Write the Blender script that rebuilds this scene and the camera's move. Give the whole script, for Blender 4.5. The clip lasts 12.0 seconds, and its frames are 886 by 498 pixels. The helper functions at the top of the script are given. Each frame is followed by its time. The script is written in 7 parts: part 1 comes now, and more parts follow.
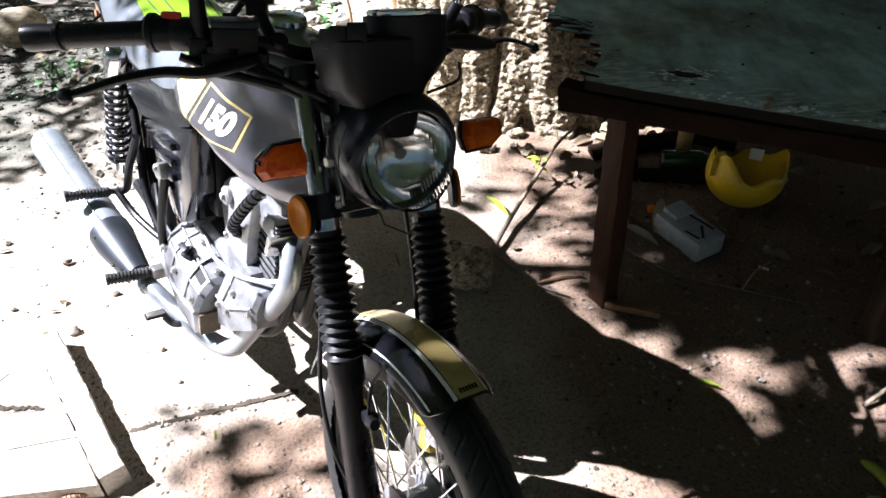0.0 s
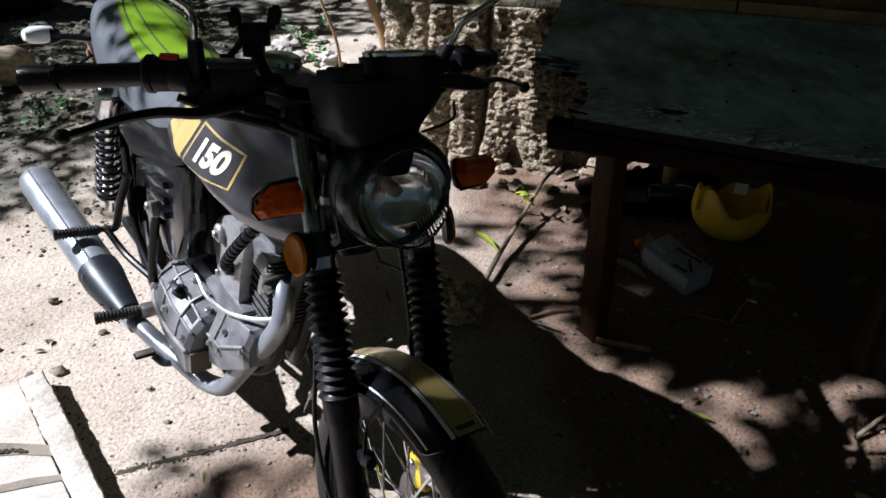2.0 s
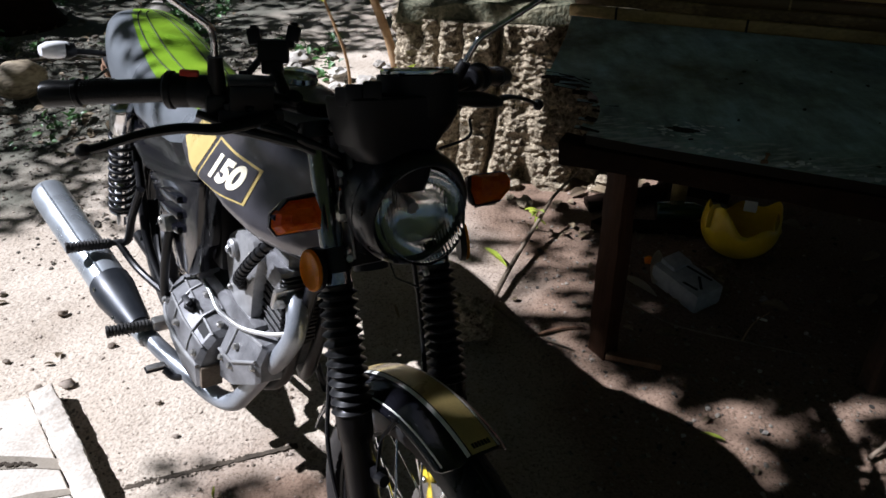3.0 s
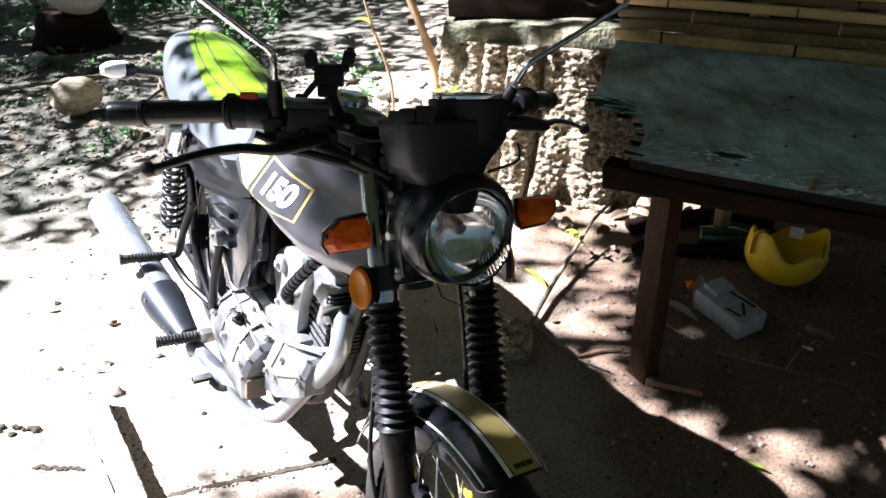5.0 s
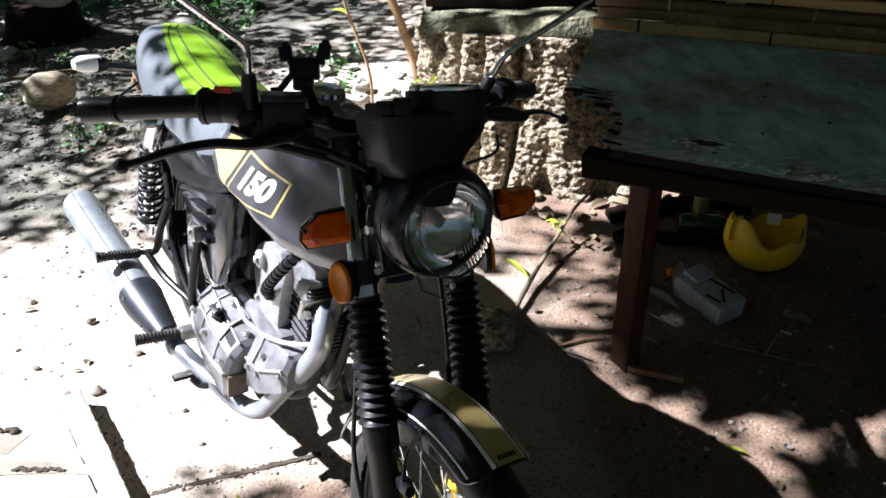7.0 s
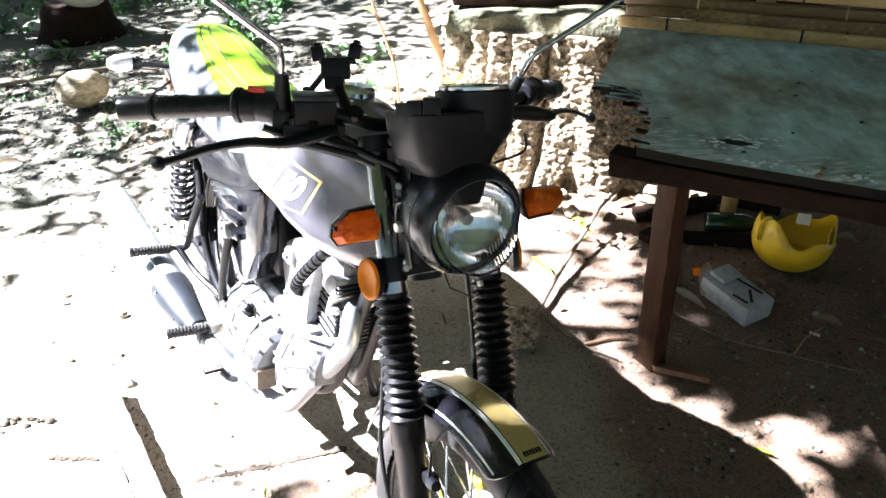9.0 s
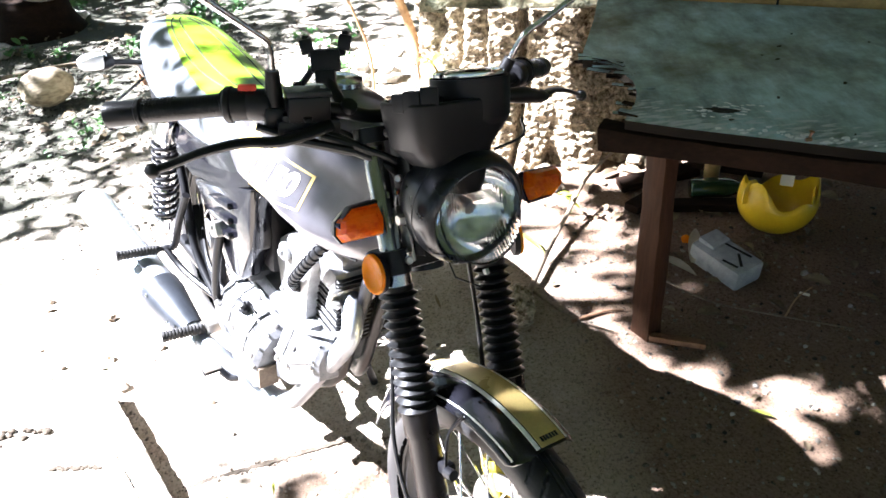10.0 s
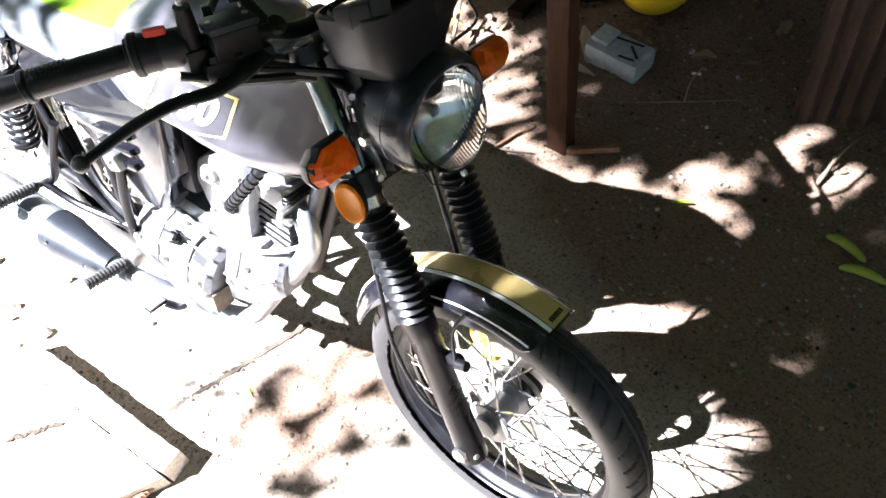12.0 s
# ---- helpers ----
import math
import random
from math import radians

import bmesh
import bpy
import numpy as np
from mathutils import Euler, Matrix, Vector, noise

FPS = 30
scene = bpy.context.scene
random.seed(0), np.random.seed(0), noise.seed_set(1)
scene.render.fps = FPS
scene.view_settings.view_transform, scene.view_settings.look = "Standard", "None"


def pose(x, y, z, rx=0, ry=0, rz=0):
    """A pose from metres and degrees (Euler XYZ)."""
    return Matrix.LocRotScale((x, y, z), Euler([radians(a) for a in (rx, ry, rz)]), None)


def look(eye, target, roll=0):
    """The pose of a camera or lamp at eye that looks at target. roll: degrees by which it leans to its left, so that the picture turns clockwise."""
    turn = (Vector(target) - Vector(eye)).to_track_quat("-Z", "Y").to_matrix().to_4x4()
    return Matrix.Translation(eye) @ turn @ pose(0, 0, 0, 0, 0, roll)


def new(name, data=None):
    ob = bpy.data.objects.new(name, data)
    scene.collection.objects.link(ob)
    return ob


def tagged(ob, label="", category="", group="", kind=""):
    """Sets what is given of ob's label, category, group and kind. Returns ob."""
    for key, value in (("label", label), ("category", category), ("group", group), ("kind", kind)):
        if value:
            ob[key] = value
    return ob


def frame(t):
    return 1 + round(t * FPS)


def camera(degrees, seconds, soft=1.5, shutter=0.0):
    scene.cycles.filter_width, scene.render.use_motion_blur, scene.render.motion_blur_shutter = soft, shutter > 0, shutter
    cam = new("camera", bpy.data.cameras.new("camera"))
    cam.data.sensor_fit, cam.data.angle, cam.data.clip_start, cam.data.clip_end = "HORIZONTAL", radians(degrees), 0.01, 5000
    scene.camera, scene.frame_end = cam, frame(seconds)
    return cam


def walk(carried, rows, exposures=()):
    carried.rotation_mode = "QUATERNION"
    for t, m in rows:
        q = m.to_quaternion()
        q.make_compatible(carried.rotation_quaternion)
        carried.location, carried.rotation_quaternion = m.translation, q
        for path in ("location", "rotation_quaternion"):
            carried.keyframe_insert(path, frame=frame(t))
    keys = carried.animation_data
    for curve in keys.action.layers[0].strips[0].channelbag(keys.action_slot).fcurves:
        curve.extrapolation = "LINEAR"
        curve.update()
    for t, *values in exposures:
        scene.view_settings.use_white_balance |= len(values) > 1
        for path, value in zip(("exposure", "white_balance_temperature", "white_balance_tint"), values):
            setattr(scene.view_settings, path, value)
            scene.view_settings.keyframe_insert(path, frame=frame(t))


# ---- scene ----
cam = camera(64.0, 12.0, soft=1.6)
PATH = [
    (0, (0.127, 0.049, 1.386), (0.085, 1.617, 0.145), -4.0),
    (0.5, (0.122, 0.044, 1.389), (0.071, 1.62, 0.159), -3.6),
    (1, (0.122, 0.043, 1.391), (0.084, 1.636, 0.182), -3.7),
    (1.5, (0.115, 0.044, 1.395), (0.103, 1.662, 0.218), -3.2),
    (2, (0.112, 0.048, 1.393), (0.117, 1.672, 0.227), -3.4),
    (2.5, (0.103, 0.049, 1.395), (0.11, 1.691, 0.254), -3.4),
    (4.5, (0.083, 0.042, 1.404), (-0.01, 1.698, 0.287), -2.9),
    (5, (0.079, 0.036, 1.411), (-0.022, 1.713, 0.327), -3.7),
    (5.5, (0.082, 0.039, 1.41), (-0.007, 1.722, 0.333), -3.7),
    (6, (0.087, 0.044, 1.409), (0.034, 1.707, 0.299), -4.6),
    (6.5, (0.085, 0.042, 1.41), (0.046, 1.708, 0.304), -3.9),
    (7, (0.083, 0.041, 1.411), (0.03, 1.705, 0.302), -3.8),
    (7.5, (0.082, 0.036, 1.419), (-0.063, 1.694, 0.309), -4.8),
    (9.5, (0.071, 0.031, 1.418), (-0.032, 1.691, 0.308), -5.0),
    (10, (0.039, 0.052, 1.433), (-0.022, 1.672, 0.262), -7.0),
    (10.5, (-0.029, 0.12, 1.457), (0.028, 1.634, 0.152), -9.6),
    (11, (-0.065, 0.176, 1.49), (0.015, 1.602, 0.09), -12.2),
    (11.5, (-0.077, 0.202, 1.506), (-0.019, 1.519, 0.002), -15.0),
    (12, (-0.093, 0.227, 1.538), (0.1, 1.387, -0.08), -12.1),
]
EXPOSURE = [(0, 2.68), (0.5, 2.38), (1.0, 1.92), (1.5, 1.35), (2.0, 1.15), (2.7, 1.12), (4.3, 2.42), (5.0, 2.95), (5.5, 2.97), (6.0, 2.70), (6.5, 2.34), (7.0, 2.30), (7.5, 2.88), (9.3, 4.25), (10.0, 4.28), (11.0, 4.12), (12.0, 4.02)]
walk(cam, [(t, look(eye, target, roll)) for t, eye, target, roll in PATH], [(t, e, 5680, 15) for t, e in EXPOSURE])

# ---- world, sun ----
SUN_WAY = Vector((0.93, -0.13, -1.0)).normalized()
world = bpy.data.worlds.new("world")
scene.world = world
world.use_nodes = True
wn = world.node_tree.nodes
sky = wn.new("ShaderNodeTexSky")
sky.sky_type, sky.sun_disc = "NISHITA", False
sky.sun_elevation = math.asin(-SUN_WAY.z)
sky.sun_rotation = math.atan2(-SUN_WAY.x, -SUN_WAY.y)
world.node_tree.links.new(sky.outputs["Color"], wn["Background"].inputs["Color"])
wn["Background"].inputs["Strength"].default_value = 0.010
sun = new("sun", bpy.data.lights.new("sun", "SUN"))
sun.data.energy, sun.data.angle, sun.data.color = 5.0, radians(0.53), (1.0, 0.97, 0.93)
sun.matrix_world = look((-6, 1, 6), Vector((-6, 1, 6)) + SUN_WAY)


# ---- materials ----
def mat(name, color, rough=0.5, metal=0.0, var=0.2, scale=9.0, fine=90.0, bump=0.15, dist=0.002, color2=None, coat=0.0, rvar=0.12,
        spec=0.5, trans=0.0, ior=1.45, stretch=(1, 1, 1), island=False, rand=False, contrast=(0.3, 0.7)):
    """A surface with two scales of variation in colour, gloss and relief, in metres."""
    m = bpy.data.materials.new(name)
    m.use_nodes = True
    nt = m.node_tree
    n, l = nt.nodes, nt.links
    b = n["Principled BSDF"]
    tc = n.new("ShaderNodeTexCoord")
    mp = n.new("ShaderNodeMapping")
    mp.inputs["Scale"].default_value = stretch
    l.new(tc.outputs["Object"], mp.inputs["Vector"])
    big, small = n.new("ShaderNodeTexNoise"), n.new("ShaderNodeTexNoise")
    big.inputs["Scale"].default_value, big.inputs["Detail"].default_value = scale, 5
    small.inputs["Scale"].default_value, small.inputs["Detail"].default_value = fine, 4
    for t in (big, small):
        l.new(mp.outputs["Vector"], t.inputs["Vector"])
    mix = n.new("ShaderNodeMix")
    mix.data_type = "FLOAT"
    mix.inputs["Factor"].default_value = 0.4
    l.new(big.outputs["Fac"], mix.inputs["A"])
    l.new(small.outputs["Fac"], mix.inputs["B"])
    fac = mix.outputs["Result"]
    if island or rand:
        src = n.new("ShaderNodeNewGeometry" if island else "ShaderNodeObjectInfo")
        add = n.new("ShaderNodeMath")
        add.operation = "MULTIPLY_ADD"
        l.new(src.outputs["Random Per Island" if island else "Random"], add.inputs[0])
        add.inputs[1].default_value = 0.5
        sub = n.new("ShaderNodeMath")
        sub.operation = "SUBTRACT"
        l.new(fac, sub.inputs[0])
        sub.inputs[1].default_value = 0.25
        l.new(sub.outputs[0], add.inputs[2])
        fac = add.outputs[0]
    ramp = n.new("ShaderNodeValToRGB")
    c2 = color2 or tuple(min(1, c * (1 + var)) for c in color)
    c1 = color if color2 else tuple(c * (1 - var) for c in color)
    ramp.color_ramp.elements[0].position, ramp.color_ramp.elements[0].color = contrast[0], (*c1, 1)
    ramp.color_ramp.elements[1].position, ramp.color_ramp.elements[1].color = contrast[1], (*c2, 1)
    l.new(fac, ramp.inputs["Fac"])
    l.new(ramp.outputs["Color"], b.inputs["Base Color"])
    mr = n.new("ShaderNodeMapRange")
    mr.inputs["To Min"].default_value, mr.inputs["To Max"].default_value = max(0.02, rough - rvar), min(1, rough + rvar)
    l.new(big.outputs["Fac"], mr.inputs["Value"])
    l.new(mr.outputs["Result"], b.inputs["Roughness"])
    b.inputs["Metallic"].default_value = metal
    b.inputs["Specular IOR Level"].default_value = spec
    b.inputs["Coat Weight"].default_value = coat
    b.inputs["Coat Roughness"].default_value = 0.06
    b.inputs["Transmission Weight"].default_value = trans
    b.inputs["IOR"].default_value = ior
    if bump:
        bp = n.new("ShaderNodeBump")
        bp.inputs["Strength"].default_value, bp.inputs["Distance"].default_value = bump, dist
        l.new(small.outputs["Fac"], bp.inputs["Height"])
        l.new(bp.outputs["Normal"], b.inputs["Normal"])
    return m


PAINT = mat("black_paint", (0.005, 0.005, 0.007), 0.14, var=0.4, scale=20, fine=300, bump=0.01, coat=0.5, rvar=0.05, spec=0.3)
LAMPBLACK = mat("lamp_shell_black", (0.005, 0.006, 0.010), 0.30, var=0.3, scale=20, fine=300, bump=0.02, coat=0.12, spec=0.4)
LEGBLACK = mat("fork_leg_black", (0.004, 0.0035, 0.0035), 0.30, var=0.4, scale=20, fine=300, bump=0.08, spec=0.2)
TANK = mat("dark_metallic_paint", (0.085, 0.080, 0.090), 0.30, 0.55, var=0.3, scale=20, fine=900, bump=0.02, coat=1.0, rvar=0.05, spec=0.8)
SHIELD = mat("dark_blue_grey_shield", (0.018, 0.021, 0.026), 0.42, 0.3, var=0.3, scale=16, fine=220, bump=0.05)
OLDCHROME = mat("aged_chrome", (0.42, 0.42, 0.42), 0.13, 1.0, var=0.2, scale=40, fine=260, bump=0.05, rvar=0.1)
PEG = mat("dusty_peg_rubber", (0.035, 0.034, 0.033), 0.6, var=0.4, scale=40, fine=300, bump=0.2)
SATIN = mat("satin_black_metal", (0.005, 0.005, 0.006), 0.36, spec=0.32, var=0.3, scale=30, fine=400, bump=0.04)
PLASTIC = mat("black_plastic", (0.0055, 0.0055, 0.007), 0.46, spec=0.32, var=0.25, scale=25, fine=900, bump=0.25, dist=0.0004)
RUBBER = mat("black_rubber", (0.006, 0.006, 0.0065), 0.36, spec=0.32, var=0.4, scale=30, fine=250, bump=0.2, dist=0.0006)
TYRE = mat("dusty_tyre_rubber", (0.013, 0.013, 0.014), 0.5, scale=14, fine=180, bump=0.2, dist=0.0006, color2=(0.045, 0.041, 0.037), contrast=(0.5, 0.95))
CHROME = mat("chrome", (0.72, 0.72, 0.73), 0.13, 1.0, var=0.12, scale=20, fine=200, bump=0.02, rvar=0.07)
STEEL = mat("dull_steel", (0.45, 0.44, 0.42), 0.38, 1.0, var=0.25, scale=40, fine=300, bump=0.08)
# brighter copy of the cast metal, for worn edges and painted sunlight
ALU_BRIGHT = mat("worn_sunlit_aluminium", (0.27, 0.27, 0.27), 0.36, 0.4, var=0.35, scale=40, fine=500, bump=0.2, dist=0.0005)
ALU = mat("cast_aluminium", (0.150, 0.150, 0.155), 0.42, 0.3, var=0.6, scale=28, fine=500, bump=0.25, dist=0.0005)
ALU_DARK = mat("grey_engine_paint", (0.13, 0.13, 0.135), 0.42, 0.25, var=0.25, scale=25, fine=500, bump=0.2, dist=0.0005)
FIN = mat("black_engine_fin", (0.012, 0.012, 0.012), 0.5, 0.2, var=0.4, scale=30, fine=300, bump=0.15)
PIPE = mat("grey_exhaust_paint", (0.24, 0.26, 0.29), 0.36, 0.55, var=0.18, scale=16, fine=220, bump=0.06, color2=(0.33, 0.35, 0.38))
MUFFLER = mat("silver_exhaust_paint", (0.42, 0.45, 0.48), 0.3, 0.7, var=0.15, scale=14, fine=240, bump=0.05)
# dark and bright orange noise paints the light inside the lens facets
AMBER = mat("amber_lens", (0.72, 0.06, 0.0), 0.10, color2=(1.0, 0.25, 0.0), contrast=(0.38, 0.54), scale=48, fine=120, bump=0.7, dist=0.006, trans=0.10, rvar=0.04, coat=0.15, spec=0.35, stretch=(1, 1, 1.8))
AMBER_FLAT = mat("amber_reflector", (1.0, 0.32, 0.0), 0.28, var=0.1, scale=90, fine=500, bump=0.7, dist=0.0010, coat=0.15, spec=0.35)
RED = mat("red_switch", (0.75, 0.05, 0.02), 0.4, var=0.1)
GOLD = mat("gold_vinyl", (0.56, 0.43, 0.16), 0.3, 0.25, var=0.14, scale=18, fine=260, bump=0.04, coat=0.4)
CREAM = mat("cream_vinyl", (0.78, 0.72, 0.55), 0.35, var=0.08, scale=30, fine=260, bump=0.02)
PIN = mat("white_pinstripe", (0.75, 0.74, 0.68), 0.35, var=0.08)
GREEN_VINYL = mat("green_seat_vinyl", (0.10, 0.21, 0.012), 0.30, var=0.2, scale=6, fine=700, bump=0.2, dist=0.0004, color2=(0.23, 0.37, 0.018))
GREY_VINYL = mat("grey_seat_vinyl", (0.105, 0.115, 0.125), 0.30, var=0.2, scale=7, fine=700, bump=0.2, dist=0.0004)
WHITE_LENS = mat("clear_lens", (0.8, 0.8, 0.8), 0.2, var=0.08, coat=0.4)
YELLOW_METAL = mat("yellow_caliper", (0.62, 0.47, 0.03), 0.4, 0.3, var=0.25)
HOSE = mat("silver_braid", (0.55, 0.55, 0.54), 0.4, 0.8, fine=700, bump=0.6, dist=0.0008)
RUST = mat("rusty_brown_steel", (0.12, 0.06, 0.035), 0.7, 0.2, scale=30, fine=200, bump=0.3, color2=(0.28, 0.17, 0.10))
MUD = mat("dried_mud", (0.09, 0.065, 0.045), 0.85, scale=30, fine=200, bump=0.4, color2=(0.19, 0.15, 0.11))
MIRROR = mat("mirror_glass", (0.9, 0.9, 0.9), 0.03, 1.0, var=0.01, bump=0, rvar=0.01)
GLASS = mat("clear_glass", (0.97, 0.98, 0.98), 0.03, var=0.01, trans=1.0, bump=0, rvar=0.01)
DIRT = mat("sandy_dirt", (0.26, 0.215, 0.165), 0.92, scale=3.2, fine=85, bump=0.8, dist=0.006, color2=(0.46, 0.405, 0.335), rvar=0.06, spec=0.2)
# dark damp soil towards the planted corner
nt = DIRT.node_tree
tcd, sep = nt.nodes.new("ShaderNodeTexCoord"), nt.nodes.new("ShaderNodeSeparateXYZ")
nt.links.new(tcd.outputs["Object"], sep.inputs[0])
nzd = nt.nodes.new("ShaderNodeTexNoise")
nzd.inputs["Scale"].default_value, nzd.inputs["Detail"].default_value = 2.5, 6
nt.links.new(tcd.outputs["Object"], nzd.inputs["Vector"])


def calc(op, a, b):
    n = nt.nodes.new("ShaderNodeMath")
    n.operation = op
    for k, v in enumerate((a, b)):
        if isinstance(v, (int, float)):
            n.inputs[k].default_value = v
        else:
            nt.links.new(v, n.inputs[k])
    return n.outputs[0]


wet = calc("ADD", calc("MULTIPLY", sep.outputs["X"], -1.0), calc("MULTIPLY", sep.outputs["Y"], 0.37))
wet = calc("ADD", calc("SUBTRACT", wet, 2.48), calc("MULTIPLY", calc("SUBTRACT", nzd.outputs["Fac"], 0.5), 1.7))
mrd = nt.nodes.new("ShaderNodeMapRange")
mrd.inputs["From Min"].default_value, mrd.inputs["From Max"].default_value = -0.25, 0.35
nt.links.new(wet, mrd.inputs["Value"])
mxd = nt.nodes.new("ShaderNodeMix")
mxd.data_type = "RGBA"
bsd = nt.nodes["Principled BSDF"]
nt.links.new(mrd.outputs["Result"], mxd.inputs["Factor"])
nt.links.new(bsd.inputs["Base Color"].links[0].from_socket, mxd.inputs["A"])
mxd.inputs["B"].default_value = (0.105, 0.102, 0.080, 1)
# brown earth on the right, spread further left to colour the bike's shadow
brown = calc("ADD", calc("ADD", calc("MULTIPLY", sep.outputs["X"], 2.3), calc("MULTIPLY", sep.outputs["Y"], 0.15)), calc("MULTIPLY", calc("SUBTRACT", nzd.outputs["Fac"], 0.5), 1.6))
# brown soil by the front wheel, its tone also holding the leaf shade
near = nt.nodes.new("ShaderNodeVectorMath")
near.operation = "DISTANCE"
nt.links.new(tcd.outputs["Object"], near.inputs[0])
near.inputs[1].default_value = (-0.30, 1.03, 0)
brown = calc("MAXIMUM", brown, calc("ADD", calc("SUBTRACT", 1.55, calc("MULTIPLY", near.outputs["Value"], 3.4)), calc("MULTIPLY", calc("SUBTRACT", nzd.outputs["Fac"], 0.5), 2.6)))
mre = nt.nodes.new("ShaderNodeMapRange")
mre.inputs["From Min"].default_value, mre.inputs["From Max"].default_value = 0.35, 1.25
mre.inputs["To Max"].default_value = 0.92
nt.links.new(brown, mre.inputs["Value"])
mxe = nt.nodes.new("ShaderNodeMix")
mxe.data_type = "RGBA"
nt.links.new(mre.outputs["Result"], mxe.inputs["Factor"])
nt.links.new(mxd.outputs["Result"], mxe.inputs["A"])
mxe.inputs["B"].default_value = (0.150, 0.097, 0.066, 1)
grit, rgrit, mgrit = [nt.nodes.new("ShaderNode" + k) for k in ("TexNoise", "ValToRGB", "Mix")]
grit.inputs["Scale"].default_value, grit.inputs["Detail"].default_value, grit.inputs["Roughness"].default_value = 130.0, 6, 0.75
nt.links.new(tcd.outputs["Object"], grit.inputs["Vector"])
rgrit.color_ramp.elements[0].position, rgrit.color_ramp.elements[0].color = 0.34, (0.34, 0.31, 0.28, 1)
rgrit.color_ramp.elements[1].position, rgrit.color_ramp.elements[1].color = 0.50, (1.15, 1.15, 1.15, 1)
nt.links.new(grit.outputs["Fac"], rgrit.inputs["Fac"])
mgrit.data_type, mgrit.blend_type = "RGBA", "MULTIPLY"
mgrit.inputs["Factor"].default_value = 1.0
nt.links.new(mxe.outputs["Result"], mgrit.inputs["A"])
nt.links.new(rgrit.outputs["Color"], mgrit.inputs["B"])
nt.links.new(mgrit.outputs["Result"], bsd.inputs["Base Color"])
CLOD = mat("earth_clods", (0.11, 0.085, 0.062), 0.93, scale=20, fine=160, bump=0.5, color2=(0.34, 0.29, 0.24), island=True, spec=0.2)
DAMP = mat("dark_earth_crumbs", (0.035, 0.031, 0.026), 0.93, scale=20, fine=160, bump=0.5, color2=(0.24, 0.215, 0.175), island=True, spec=0.2)
STONE = mat("pale_field_stone", (0.24, 0.22, 0.19), 0.85, scale=14, fine=110, bump=0.5, dist=0.004, color2=(0.46, 0.43, 0.38), rand=True, spec=0.3)
CORAL = mat("rough_coral_stone", (0.055, 0.037, 0.020), 0.93, scale=42, fine=120, bump=1.0, dist=0.012, color2=(0.44, 0.37, 0.26), spec=0.2, contrast=(0.36, 0.60))
# strong mottling puts dirt stains and dapple shade into one colour ramp
SLAB = mat("weathered_dappled_concrete", (0.25, 0.21, 0.165), 0.88, scale=6, fine=120, bump=0.5, dist=0.003, color2=(0.47, 0.43, 0.37), contrast=(0.34, 0.56))
CEMENT = mat("beige_cement", (0.13, 0.11, 0.082), 0.9, scale=9, fine=140, bump=0.5, dist=0.002, color2=(0.22, 0.19, 0.148), contrast=(0.34, 0.6))
JOINT = mat("dark_joint_dirt", (0.022, 0.018, 0.014), 0.95, scale=30, fine=200, bump=0.5, color2=(0.085, 0.068, 0.050), spec=0.15)
MOSSY = mat("mossy_slab", (0.045, 0.05, 0.026), 0.9, scale=9, fine=70, bump=1.0, dist=0.010, color2=(0.26, 0.235, 0.15), contrast=(0.38, 0.66))
WOOD = mat("brown_timber", (0.018, 0.009, 0.005), 0.6, scale=14, fine=130, bump=0.5, spec=0.12, color2=(0.075, 0.036, 0.020), stretch=(1, 1, 0.12))
# near-black base colour that holds the deep shade on this timber
DARKWOOD = mat("near_black_timber", (0.007, 0.005, 0.004), 0.75, scale=16, fine=120, bump=0.4, spec=0.04, color2=(0.024, 0.014, 0.009), stretch=(0.2, 1, 1))
BOARD = mat("weathered_board_with_sky_sheen", (0.05, 0.075, 0.07), 0.40, spec=0.35, scale=5, fine=70, bump=0.35, dist=0.001, color2=(0.19, 0.235, 0.215), rvar=0.16)
nt = BOARD.node_tree
tcg, mpg, nzg, nzl, rpg, rpl, mxg = [nt.nodes.new("ShaderNode" + k) for k in ("TexCoord", "Mapping", "TexNoise", "TexNoise", "ValToRGB", "ValToRGB", "Mix")]
mpg.inputs["Rotation"].default_value[2] = 0.4993
mpg.inputs["Scale"].default_value = (14.0, 5.0, 1.0)
nt.links.new(tcg.outputs["Object"], mpg.inputs["Vector"])
nt.links.new(mpg.outputs["Vector"], nzg.inputs["Vector"])
nt.links.new(tcg.outputs["Object"], nzl.inputs["Vector"])
nzg.inputs["Scale"].default_value, nzg.inputs["Detail"].default_value, nzg.inputs["Roughness"].default_value = 1.3, 7, 0.7
nzl.inputs["Scale"].default_value, nzl.inputs["Detail"].default_value, nzl.inputs["Roughness"].default_value = 4.0, 8, 0.7
# teal ramps put the sky's sheen on the board into its colour
rpg.color_ramp.elements[0].position, rpg.color_ramp.elements[0].color = 0.28, (0.11, 0.155, 0.155, 1)
rpg.color_ramp.elements[1].position, rpg.color_ramp.elements[1].color = 0.66, (0.36, 0.50, 0.50, 1)
rpl.color_ramp.elements[0].position, rpl.color_ramp.elements[0].color = 0.34, (0.38, 0.37, 0.29, 1)
rpl.color_ramp.elements[1].position, rpl.color_ramp.elements[1].color = 0.60, (1.25, 1.35, 1.45, 1)
nt.links.new(nzg.outputs["Fac"], rpg.inputs["Fac"])
nt.links.new(nzl.outputs["Fac"], rpl.inputs["Fac"])
mxg.data_type, mxg.blend_type = "RGBA", "MULTIPLY"
mxg.inputs["Factor"].default_value = 1.0
nt.links.new(rpg.outputs["Color"], mxg.inputs["A"])
nt.links.new(rpl.outputs["Color"], mxg.inputs["B"])
